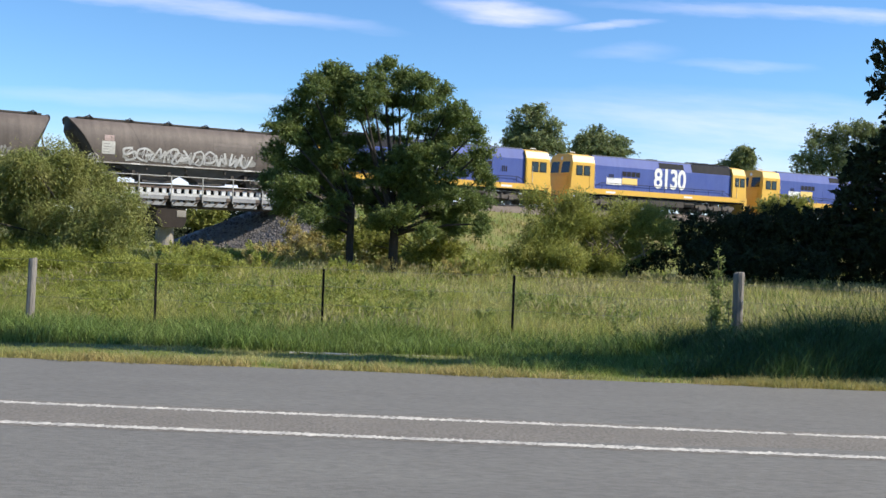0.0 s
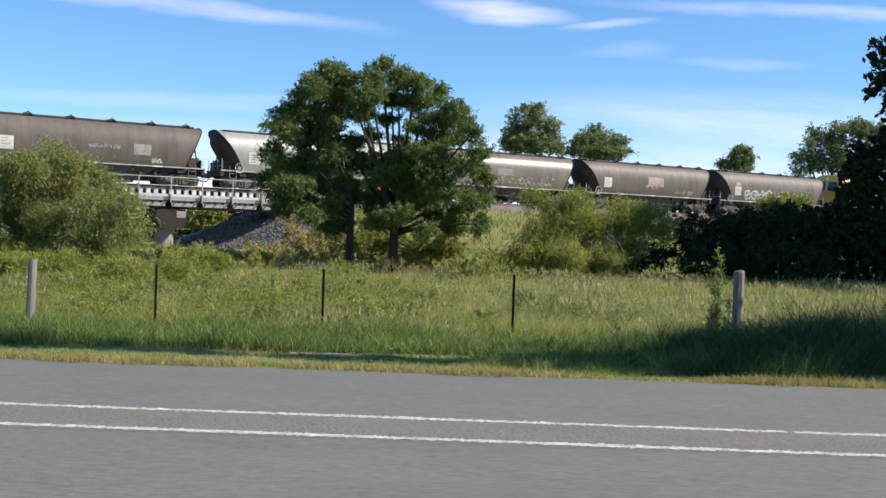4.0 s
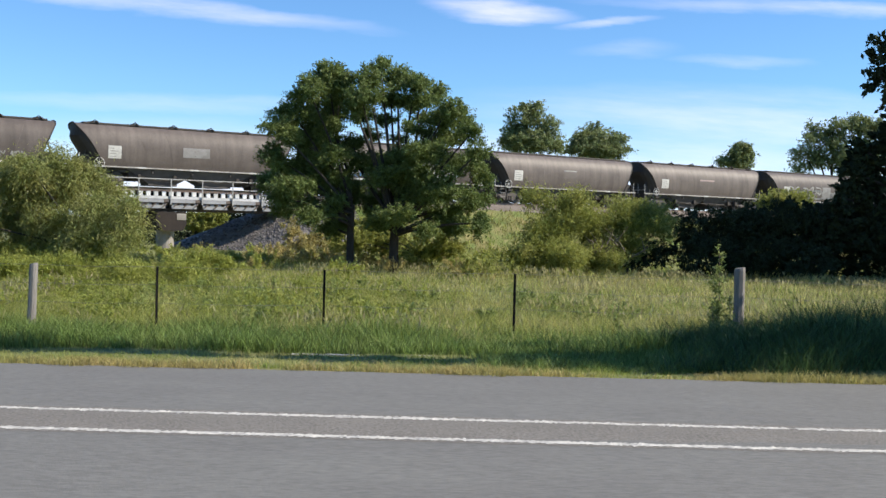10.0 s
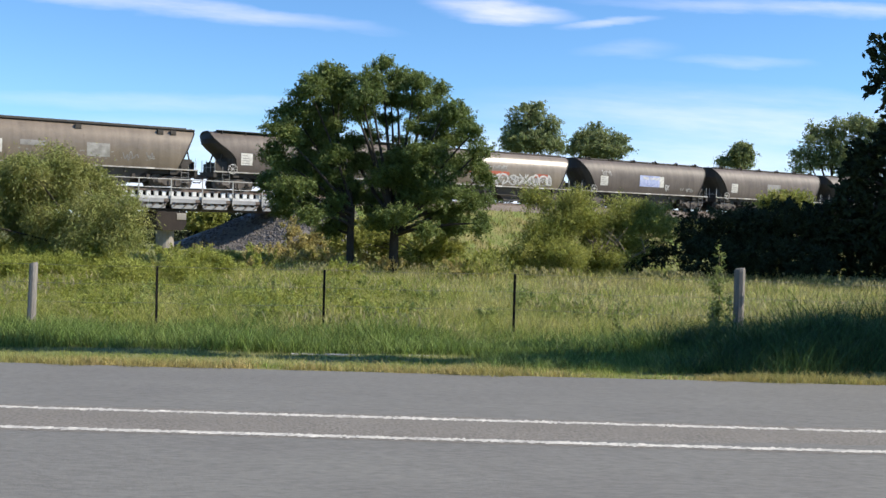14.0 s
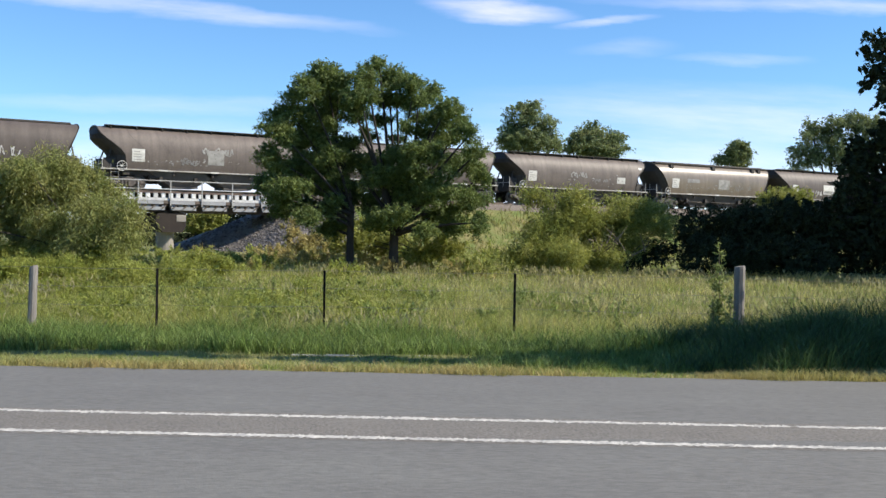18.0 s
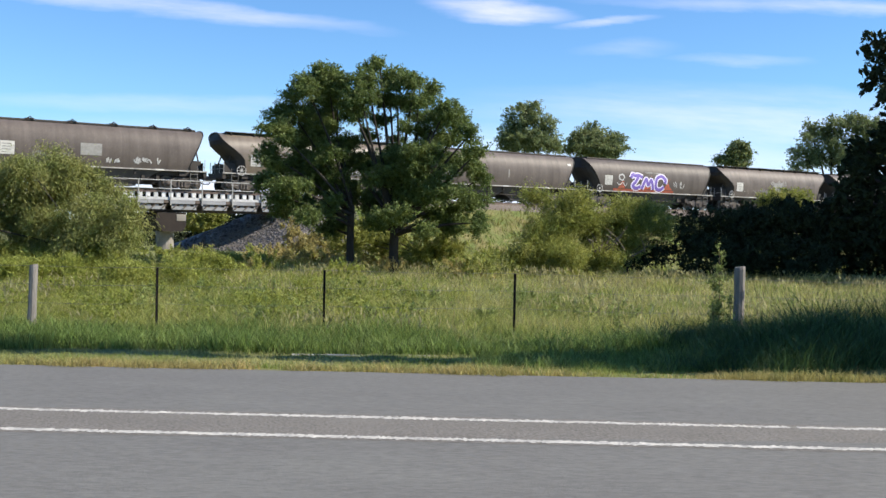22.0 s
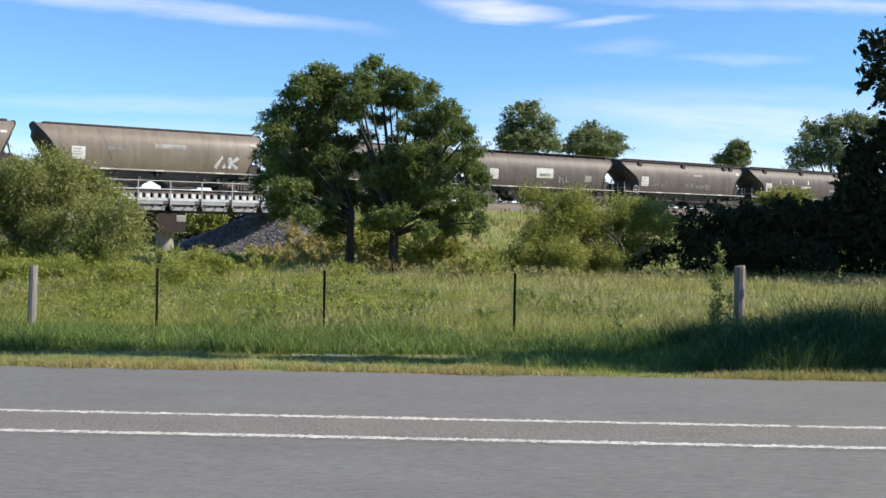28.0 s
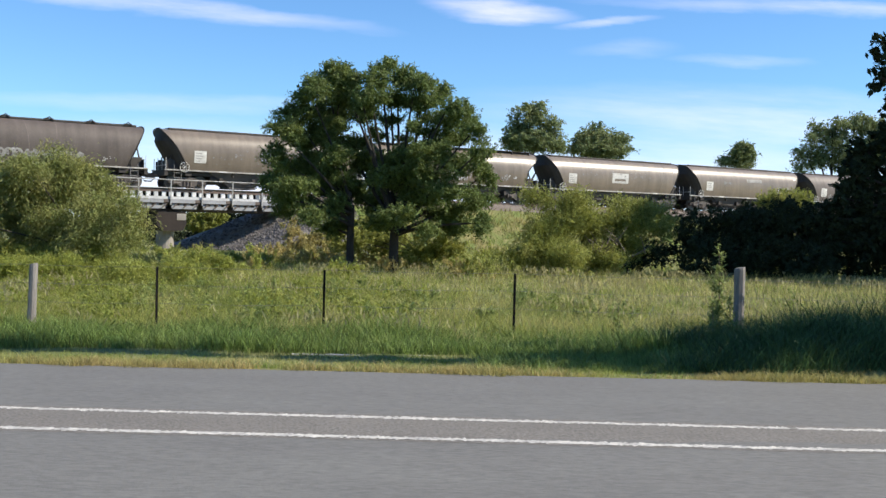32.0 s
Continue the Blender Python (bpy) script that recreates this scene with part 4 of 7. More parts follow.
def purple_piece(wagon):
    """The large purple and lilac painted piece on a red ground."""
    part("graffiti", panel_on_side(3.2, 9.8, 1.28, 1.46, 0.012), M["spray_red"], wagon, "red sprayed ground of the painted piece")
    for x0, x1, z1 in ((6.4, 7.7, 2.62), (8.6, 9.6, 2.50), (3.7, 4.4, 2.1)):
        g = Geo().add([(x0, -side_y(1.5) - .012, 1.5), (x1, -side_y(1.5) - .012, 1.5), ((x0 + x1) / 2 + .2, -side_y(z1) - .012, z1),
                       ((x0 + x1) / 2 - .1, -side_y(2.0) - .012, 2.0)], [(0, 1, 2, 3)])
        part("graffiti", g, M["spray_red"], wagon, "red sprayed flame")
    shapes = [[(5.3, 2.35), (5.5, 2.62), (5.9, 2.55), (6.3, 2.60), (6.9, 2.45)], [(6.3, 2.5), (6.0, 2.1), (5.6, 1.75), (6.1, 1.55), (6.7, 1.7)],
              [(6.9, 1.5), (7.2, 2.1), (7.45, 2.3), (7.75, 1.85), (8.1, 2.25), (8.35, 1.9), (8.5, 1.5)],
              [(10.0, 2.45), (9.6, 2.6), (9.0, 2.45), (8.8, 2.0), (8.95, 1.6), (9.5, 1.5), (10.0, 1.75)], [(9.8, 2.55), (10.2, 2.3), (10.1, 2.05)]]
    shapes = [[(4.98 + (x - 5.3) * 0.78, z) for x, z in c] for c in shapes]
    for w, lift, mat, lab in ((0.46, 0.017, "spray_lilac", "pale lilac outline of the painted piece"), (0.25, 0.022, "spray_purple", "purple fill of the painted piece")):
        for n_, c in enumerate(shapes):
            g = Geo()
            bubble(g, c, w, lift + 0.0008 * n_)
            part("graffiti", g, M[mat], wagon, lab)
    for c, w in (([(3.8, 2.2), (3.7, 2.45), (4.0, 2.6), (4.25, 2.45), (4.1, 2.15), (3.8, 2.2)], 0.10), ([(3.5, 1.95), (3.8, 1.75), (4.1, 1.95), (4.4, 1.7), (4.6, 1.9)], 0.07)):
        g = Geo()
        bubble(g, c, w, 0.017)
        part("graffiti", g, M["spray_white"], wagon, "white sprayed tag")
    for g in scribble(random.Random(5), 9.7, 11.0, 1.65, 2.25, 0.06):
        part("graffiti", g, M["spray_white"], wagon, "white sprayed tag")
    for g in scribble(random.Random(8), 6.6, 8.8, 2.78, 2.92, 0.045):
        part("graffiti", g, M["spray_faded"], wagon, "thin row of pale sprayed marks")


# what is painted on each wagon, from the head of the train: kind, x0, x1, z0, z1, colour
PAINT = {}
PAINT[0] = [("panel", 2.85, 3.45, 2.5, 2.85, "spray_pink"), ("panel", 9.9, 12.6, 2.35, 2.85, "spray_dull"), ("fill", 4.0, 12.9, 1.36, 2.0, "spray_faded"), ("throw", 4.0, 12.9, 1.40, 2.25, "spray_white")]
PAINT[1] = [("panel", 7.7, 9.5, 2.0, 2.75, "spray_pink"), ("tag", 7.4, 9.0, 1.75, 2.3, "spray_faded"), ("tag", 10.9, 13.4, 1.4, 1.85, "spray_faded")]
PAINT[2] = [("chips", 4.0, 13.0, 1.35, 2.3, "spray_white"), ("panel", 7.6, 9.0, 2.1, 2.6, "spray_grey"), ("tag", 4.2, 13.0, 1.4, 1.75, "spray_faded")]
PAINT[3] = [("panel", 7.5, 9.3, 2.0, 2.8, "spray_grey"), ("tag", 7.4, 9.0, 1.6, 2.1, "spray_grey"), ("tag", 10.9, 12.3, 1.45, 1.75, "spray_black")]
PAINT[4] = [("panel", 10.8, 11.9, 1.85, 2.5, "spray_faded"), ("tag", 8.0, 10.2, 2.1, 2.4, "spray_faded"), ("tag", 12.0, 12.8, 1.4, 1.7, "spray_white")]
PAINT[5] = [("fill", 3.3, 12.4, 1.42, 2.3, "spray_haze"), ("throw", 3.3, 8.3, 1.5, 2.55, "spray_faded"), ("panel", 8.4, 9.6, 1.5, 2.6, "spray_grey"), ("throw", 9.2, 12.6, 1.4, 2.1, "spray_grey")]
PAINT[6] = [("panel", 7.4, 9.2, 2.5, 2.62, "spray_pink"), ("panel", 7.4, 7.55, 2.1, 2.5, "spray_dull"), ("panel", 9.05, 9.2, 2.1, 2.5, "spray_dull")]
PAINT[7] = [("panel", 7.7, 9.0, 2.6, 2.7, "spray_faded"), ("panel", 7.7, 9.0, 2.05, 2.6, "spray_dull"), ("tag", 9.2, 10.6, 1.5, 1.8, "spray_dull"), ("panel", 5.6, 5.7, 2.0, 2.7, "spray_dull")]
PAINT[8] = [("fill", 3.7, 5.6, 1.35, 1.95, "spray_blue"), ("fill", 6.6, 9.3, 1.35, 1.85, "spray_blue"), ("throw", 2.9, 8.8, 1.6, 2.5, "spray_white"),
             ("panel", 9.2, 10.9, 1.9, 2.75, "spray_grey"), ("throw", 9.0, 13.0, 1.4, 2.2, "spray_white")]
PAINT[9] = [("panel", 7.5, 9.3, 2.0, 2.6, "spray_grey")]
PAINT[10] = [("panel", 7.2, 9.5, 1.80, 2.7, "spray_sky"), ("panel", 9.5, 10.0, 1.8, 2.66, "placard"), ("fill", 7.9, 9.4, 1.86, 2.64, "spray_lilac"), ("tag", 7.6, 9.6, 2.35, 2.62, "spray_white"), ("tag", 10.2, 11.0, 1.5, 2.1, "spray_white"),
             ("tag", 12.0, 13.6, 1.5, 1.9, "spray_faded"), ("tag", 3.0, 4.0, 2.5, 3.0, "spray_faded")]
PAINT[11] = [("fill", 5.4, 9.2, 2.0, 2.36, "spray_red"), ("fill", 11.6, 13.2, 2.0, 2.3, "spray_red"), ("fill", 5.6, 13.4, 1.35, 2.1, "spray_faded"), ("throw", 5.6, 13.4, 1.38, 2.2, "spray_white"),
             ("tag", 7.0, 9.0, 2.5, 2.8, "spray_faded"), ("tag", 3.6, 5.4, 2.4, 3.0, "spray_white")]
PAINT[12] = [("panel", 7.2, 9.0, 1.75, 2.6, "placard"), ("panel", 7.4, 8.6, 1.85, 2.05, "spray_grey"), ("panel", 8.8, 9.0, 1.8, 2.5, "spray_grey"), ("tag", 5.4, 7.1, 1.6, 2.1, "spray_white"), ("tag", 8.0, 10.0, 1.5, 1.75, "spray_faded"), ("panel", 12.3, 13.0, 1.75, 2.3, "spray_pink")]
PAINT[13] = [("chips", 4.0, 12.8, 1.4, 2.2, "spray_faded"), ("panel", 8.4, 9.8, 1.75, 2.55, "spray_faded"), ("tag", 10.6, 13.0, 1.6, 2.2, "spray_grey"), ("panel", 4.5, 6.0, 2.2, 2.5, "spray_grey")]
PAINT[14] = [("chips", 6.5, 12.5, 1.5, 2.6, "spray_faded"), ("tag", 7.0, 9.0, 2.1, 2.6, "spray_faded"), ("panel", 12.0, 12.9, 1.8, 2.3, "placard"), ("tag", 9.5, 11.0, 1.8, 2.2, "spray_grey")]
PAINT[15] = [("fill", 5.1, 6.2, 1.85, 2.2, "spray_slate"), ("panel", 8.0, 9.2, 1.95, 2.65, "spray_grey"), ("tag", 8.6, 11.0, 1.5, 1.85, "spray_faded")]
PAINT[16] = [("chips", 3.0, 11.0, 1.5, 2.2, "spray_faded"), ("tag", 6.0, 7.6, 1.6, 2.1, "spray_grey"), ("panel", 7.8, 8.9, 1.7, 2.6, "spray_faded"), ("tag", 7.4, 9.6, 2.3, 2.8, "spray_faded")]
PAINT[17] = [("purple",)]
PAINT[18] = [("panel", 8.5, 8.62, 1.9, 2.5, "spray_faded")]
PAINT[19] = [("panel", 5.2, 9.0, 1.40, 2.15, "spray_haze"), ("fill", 5.4, 7.6, 1.5, 2.2, "spray_wash"), ("throw", 5.2, 9.0, 1.45, 2.3, "spray_faded"), ("chips", 2.4, 5.6, 2.1, 2.7, "spray_white"), ("panel", 7.9, 9.1, 2.32, 2.6, "spray_white"), ("chips", 9.0, 13.4, 2.3, 2.9, "spray_white"), ("panel", 9.1, 12.3, 1.4, 2.0, "spray_grey"), ("tag", 9.8, 11.2, 1.5, 1.9, "spray_white"), ("panel", 12.5, 13.1, 1.5, 2.5, "spray_haze")]
PAINT[20] = [("panel", 7.4, 8.7, 1.9, 2.6, "spray_faded"), ("tag", 4.6, 6.8, 1.6, 2.0, "spray_faded"), ("tag", 9.0, 9.8, 1.5, 1.85, "spray_white"), ("tag", 10.7, 12.5, 1.5, 1.95, "spray_white")]
PAINT[21] = [("panel", 4.6, 4.75, 2.5, 2.85, "spray_faded"), ("panel", 6.4, 6.55, 2.45, 2.85, "spray_white"), ("panel", 8.6, 8.75, 2.5, 2.85, "spray_white"), ("panel", 7.6, 9.0, 2.15, 2.35, "spray_white"), ("chips", 12.6, 14.2, 2.2, 3.0, "spray_white"), ("fill", 13.2, 14.2, 2.4, 2.95, "spray_white"), ("panel", 11.8, 12.8, 1.95, 2.15, "spray_faded"), ("tag", 4.2, 9.0, 1.55, 1.9, "spray_faded"), ("chips", 3.4, 6.0, 2.2, 2.8, "spray_faded")]
PAINT[22] = [("chips", 4.0, 7.0, 1.6, 2.2, "spray_faded"), ("tag", 8.0, 11.0, 1.6, 2.1, "spray_grey"), ("panel", 9.0, 10.0, 2.7, 2.85, "spray_faded")]
PAINT[23] = [("panel", 7.2, 8.9, 1.95, 2.7, "placard"), ("panel", 7.5, 8.6, 2.1, 2.3, "spray_grey"), ("tag", 9.5, 10.4, 1.6, 2.2, "spray_faded"),
             ("panel", 12.2, 12.9, 1.8, 2.3, "spray_faded")]
PAINT[24] = [("chips", 3.8, 12.0, 1.45, 2.05, "spray_faded"), ("tag", 4.0, 8.0, 1.5, 2.0, "spray_faded"), ("tag", 8.0, 12.0, 1.5, 1.95, "spray_white")]
PAINT[25] = [("bold", 12.0, 13.6, 1.55, 2.25, "spray_white"), ("panel", 8.0, 10.0, 2.6, 2.88, "spray_faded"), ("tag", 5.0, 6.0, 2.3, 2.6, "spray_grey")]
PAINT[26] = [("panel", 7.4, 9.2, 1.9, 2.7, "placard"), ("panel", 7.7, 8.9, 2.0, 2.25, "wagon_tan"), ("chips", 4.0, 13.2, 2.2, 3.0, "spray_grey")]
PAINT[27] = [("chips", 8.0, 13.2, 1.5, 2.2, "spray_white"), ("panel", 7.0, 8.4, 2.25, 2.8, "placard"), ("tag", 6.8, 8.6, 1.5, 1.9, "spray_white"), ("tag", 11.8, 12.8, 1.6, 2.1, "spray_faded")]
PAINT[28] = [("panel", 7.5, 8.9, 1.95, 2.65, "spray_pale"), ("chips", 9.2, 13.5, 1.35, 2.2, "spray_white"), ("chips", 4.0, 13.0, 1.4, 3.0, "spray_grey"), ("tag", 10.0, 12.6, 1.5, 2.0, "spray_faded")]
PAINT[29] = [("chips", 6.0, 13.4, 1.4, 2.1, "spray_white"), ("panel", 4.2, 6.2, 2.4, 2.9, "spray_white"), ("throw", 6.5, 11.5, 1.5, 2.0, "spray_faded")]
PAINT[30] = [("tag", 6.0, 9.0, 1.6, 2.0, "spray_faded")]
SILVER, TAN = {3}, {2, 11, 13, 19, 25, 26, 27, 28}
LEDGED, NOSE_MARK = {13, 21, 22}, {12, 14, 18, 21, 22, 25, 26, 27}
HOLLOW = {12, 14, 16, 19, 21, 22, 23, 27}
CLIPPED = {0, 1, 2, 4, 6, 9, 10, 20, 29, 30}


def wheelsets(bogie, axles, r, store, name):
    for x in axles:
        w = part("wheelset", shared(name, lambda: wheelset_geo(r), M["wheel_steel"], True), None, bogie, at=pose(x, 0, r))
        store.setdefault((x, r), []).append(w)


def wagon(k):
    rng = random.Random(100 + k)
    tint = "silver-grey" if k in SILVER else ("faded tan-brown" if k in TAN else "dirty brown-grey")
    extra = "with sprayed graffiti" if any(p[0] in ("throw", "purple", "bold") for p in PAINT[k]) else "with a white placard"
    w = thing("grain_wagon", line(FIRST_S - PITCH * k), f"{tint} rounded grain hopper wagon {extra}", "railway wagon", group="train wagons")
    skin = M["wagon_silver"] if k in SILVER else (M["wagon_tan"] if k in TAN else M["wagon_brown"])
    hollow = k in HOLLOW
    tail, nose, tag_ = (tail_b, nose_b, "_b") if hollow else (tail_x, nose_x, "_a")
    skins = [part("hopper", shared("hopper" + tag_, lambda: hopper_shell(tail, nose), M["wagon_brown"], True), None, w)]
    for t in RIBS[1:-1]:
        skins.append(part("seam", shared("seam%s_%g" % (tag_, t), lambda: seam(tail, nose, t), M["wagon_brown"]), None, w))
    for ob in skins:
        ob.material_slots[0].link = "OBJECT"
        ob.material_slots[0].material = skin
    for e, fx, d, xb in (("tail" + tag_, tail, 1, 0.78), ("nose" + tag_, nose, -1, 14.2)):
        part("end_sheet", shared("end_sheet_" + e, lambda: hopper_ends(fx, 0.10 * d), M["wagon_end_shaded"]), None, w, "dark sloping end sheet")
        part("end_rim", shared("end_rim_" + e, lambda: hopper_rims(fx, -0.015 * d), M["wagon_dark"]), None, w)
        for y in (-0.9, 0.9):
            part("end_support", shared("end_support_%s%d" % (e, y > 0), lambda: slope_prop(fx, xb, y), M["wagon_end_shaded"]), None, w)
        part("end_platform", shared("end_platform_" + e, lambda: Geo().box(*((0.50, 2.05) if d > 0 else (13.5, 14.5)), -1.27, 1.27, 1.175, 1.205),
                                    M["wagon_dark"]), None, w)
        # added plate that keeps the low gap between wagons dark
        part("end_bulkhead", shared("end_bulkhead_" + e, lambda: Geo().box(*((0.70, 0.76) if d > 0 else (14.24, 14.30)), -1.15, 1.15, 1.20, 1.78), M["wagon_end_shaded"]), None, w,
             "low dark end bulkhead")
        part("footstep", shared("footstep_" + e, lambda: footsteps(0.62 if d > 0 else 14.38, d), M["rail_grey"]), None, w, "grey side steps")
    part("roof_hatch", shared("roof_hatch", roof_hatches, M["wagon_dark"]), None, w, "long roof hatch cover")
    if hollow:
        part("roof_walkway", shared("roof_walkway", roof_walk, M["wagon_dark"]), None, w, "roof walkway grating")
    elif k in CLIPPED:
        for x in (1.6, 4.0, 6.4, 8.8, 11.2, 13.4):
            part("hatch_clip", shared("hatch_clip", hatch_clip, M["wagon_dark"]), None, w, at=pose(x, 0, 0))
    if k in LEDGED:
        part("roof_ledge", shared("roof_ledge", lambda: Geo().box(0.55, 14.35, -1.02, -0.80, 3.68, 3.78, 0.02), M["wagon_dark"]), None, w, "dark roof edge rail")
        for x in (2.3, 7.2, 12.1, 12.9):
            part("roof_bracket", shared("roof_bracket", lambda: Geo().box(-0.17, 0.17, -1.28, -1.02, 3.34, 3.62, 0.02), M["wagon_dark"]), None, w,
                 "small dark hatch bracket", at=pose(x, 0, 0))
    if k in NOSE_MARK:
        part("nose_mark", shared("nose_mark", lambda: panel_on_side(13.45, 13.8, 3.02, 3.16, 0.012), M["placard"]), None, w, "small white mark near the roof")
    if k == 3:
        part("marker", Geo().box(11.9, 12.15, -1.30, -1.24, 0.55, 0.95, 0.02), M["marker_orange"], w, "small orange marker under the sill")
    for sg in (-1, 1):
        part("side_sill", shared("side_sill%d" % sg, lambda: Geo().box(0.5, 14.5, sg * 1.31 - 0.05, sg * 1.31 + 0.05, 1.19, 1.265), M["sill_paint"]), None, w,
             "pale painted side sill")
    part("underframe", shared("underframe", underframe, M["wagon_dark"]), None, w, "dark steel underframe")
    for i, x in enumerate((5.75, 9.25)):
        part("discharge_chute", shared("chute%d" % i, lambda: chute(x), M["chute_paint"]), None, w, "dark discharge chute")
    part("brake_gear", shared("brake_gear", brake_gear, M["wagon_dark"]), None, w, "dark underslung brake gear")
    part("handhold", shared("handhold_a", lambda: end_rails(0.62, 1), M["rail_white"]), None, w, "white end handholds")
    part("handhold", shared("handhold_b", lambda: end_rails(14.38, -1), M["rail_white"]), None, w, "white end handholds")
    part("brake_wheel", shared("brake_wheel", brake_wheel, M["rail_white"]), None, w, "round handbrake wheel", at=pose(1.75, -1.40, 1.42))
    part("coupler", shared("coupler_a", lambda: coupler_geo(0.5, -1), M["bogie_iron"]), None, w)
    part("coupler", shared("coupler_b", lambda: coupler_geo(14.5, 1), M["bogie_iron"]), None, w)
    for x in (2.05, 12.95):
        b = part("bogie", shared("bogie", side_frame, M["bogie_iron"]), None, w, "cast steel freight bogie", at=pose(x, 0, 0))
        wheelsets(b, (-0.88, 0.88), 0.46, AXLES_WAGON, "wheelset")
    dz = rng.uniform(-0.08, 0.08)
    px0 = 2.28 + dz
    part("placard", panel_on_side(px0, px0 + 0.78, 1.72, 2.48, 0.014), M["placard"], w, "white painted data placard")
    for i in range(4):
        wd_ = rng.choice((0.25, 0.36, 0.48))
        bar = shared("lettering_bar_%d_%g" % (i, wd_), lambda: stroke_on_side(Geo(), [(0, 1.84 + 0.16 * i), (wd_, 1.84 + 0.16 * i)], 0.05, 0.019), M["spray_faded"])
        part("lettering_bar", bar, None, w, "grey unreadable lettering bar", at=pose(px0 + 0.1, 0, 0))
    for x in (4.0, 7.3, 11.2):
        part("sill_mark", shared("sill_mark", lambda: Geo().box(0, 0.55, -1.368, -1.362, 1.185, 1.275), M["placard"]), None, w, "small white mark on the sill",
             at=pose(x, 0, 0))
    for p in PAINT[k]:
        if p[0] == "purple":
            purple_piece(w)
            continue
        kind, x0, x1, z0, z1, col = p
        x0, x1 = 0.955 * x0 - 0.35, 0.955 * x1 - 0.35
        if kind == "panel":
            part("painted_panel", panel_on_side(x0, x1, z0, z1, 0.010), M[col], w, "painted patch on the hopper side")
        elif kind == "tag":
            for g in scribble(rng, x0, x1, z0, z1, 0.075):
                part("graffiti", g, M[col], w, "small sprayed tag")
        elif kind == "throw":
            for g in scribble(rng, x0, x1, z0, z1, 0.115, 0.018) + scribble(random.Random(900 + k), x0 + 0.2, x1, z0 + 0.05, z1 - 0.1, 0.045, 0.022):
                part("graffiti", g, M[col], w, "large sprayed graffiti")
        elif kind == "chips":
            # small bare and scuffed spots
            g = Geo()
            for _ in range(int((x1 - x0) * 5)):
                xx, zz, ww = rng.uniform(x0, x1), rng.triangular(z0, z1), rng.uniform(0.03, 0.16)
                stroke_on_side(g, [(xx, zz), (xx + ww, zz + rng.uniform(-0.05, 0.05))], rng.uniform(0.03, 0.09), 0.011)
            part("paint_chips", g, M[col], w, "pale chipped and scuffed paint", kind="stuff")
        elif kind == "fill":
            part("graffiti", filled(rng, x0, x1, z0, z1), M[col], w, "sprayed fill of the graffiti")
        else:
            for c in ([(x0, z0), (x0 + 0.45, z1), (x0 + 0.62, z0)], [(x0 + 0.95, z0), (x0 + 0.98, z1)], [(x1, z1), (x0 + 1.05, (z0 + z1) / 2), (x1 - 0.05, z0)]):
                part("graffiti", stroke_on_side(Geo(), c, 0.23, 0.018), M[col], w, "bold white sprayed shape")
    TRAIN.append((w, FIRST_S - PITCH * k))
    return w


for k in range(31):
    wagon(k)


# ---- locomotives: x from 0.88 to 20.88 between the headstocks ----
def loco_frame():
    g = Geo()
    for sg in (-1, 1):
        y0, y1 = sorted((sg * 1.43, sg * 1.33))
        g.box(1.2, 20.5, y0, y1, 1.20, 1.62)
    for x0, x1 in ((0.88, 1.25), (20.48, 20.85)):
        g.box(x0, x1, -1.43, 1.43, 0.50, 1.60, 0.04)
    return g


def hood(x0, x1):
    g = Geo()
    pr = [(-1.26, 1.60), (-1.26, 3.48), (-1.02, 4.20), (1.02, 4.20), (1.26, 3.48), (1.26, 1.60)]
    g.extrude(pr, x0, x1)
    return g


def cab(x0, x1, face):
    """face -1: the windscreen end is at x0."""
    g = Geo()
    pr = [(-1.44, 1.60), (-1.44, 3.58), (-1.24, 4.10), (-0.5, 4.28), (0.5, 4.28), (1.24, 4.10), (1.44, 3.58), (1.44, 1.60)]
    n = len(pr)
    lean = 0.22
    v = []
    for x, f in ((x0, face < 0), (x1, face > 0)):
        for y, z in pr:
            off = lean * max(z - 2.7, 0) / 1.4 if f else 0
            v.append((x - (face * off if f else 0), y, z))
    g.add(v, [(i, (i + 1) % n, n + (i + 1) % n, n + i) for i in range(n)] + [tuple(range(n))[::-1], tuple(range(n, 2 * n))])
    return g


def loco_bogie():
    g = Geo()
    for y in (-1.08, 1.08):
        o = [(-2.35, 0.55), (-2.35, 0.78), (-1.5, 0.86), (-1.1, 0.72), (-0.5, 0.72), (0.0, 0.86), (0.6, 0.72), (1.1, 0.72), (1.5, 0.86), (2.35, 0.78),
             (2.35, 0.55), (1.2, 0.42), (-1.2, 0.42)]
        g.side(o, y - 0.08, y + 0.08)
        for x in (-1.8, 0.0, 1.8):
            g.box(x - 0.22, x + 0.22, y - 0.16, y + 0.16, 0.34, 0.68, 0.03)
        for x in (-0.9, 0.9):
            g.disc((x, y * 1.06, 0.48), "z", [(0, 0.12), (0.36, 0.12)], 8)
        g.tube([(-2.0, y * 1.1, 0.95), (2.0, y * 1.1, 0.95)], 0.035, 5)
    g.box(-0.4, 0.4, -1.1, 1.1, 0.6, 0.95)
    return g


def loco_number(text, parent, x, z, size):
    cu = bpy.data.curves.new("number", "FONT")
    cu.body, cu.size, cu.extrude, cu.offset = text, size, 0.004, 0.055
    cu.align_x = "CENTER"
    cu.space_character = 0.93
    ob = bpy.data.objects.new("number", cu)
    me = bpy.data.meshes.new_from_object(ob)
    bpy.data.objects.remove(ob)
    me.materials.append(M["number_white"])
    o = part("fleet_number", me, None, parent, "large white fleet number")
    o.matrix_basis = pose(x, -1.275, z, 90, 0, 0) @ Matrix.Diagonal((0.86, 1.0, 1.0, 1.0))
    return o


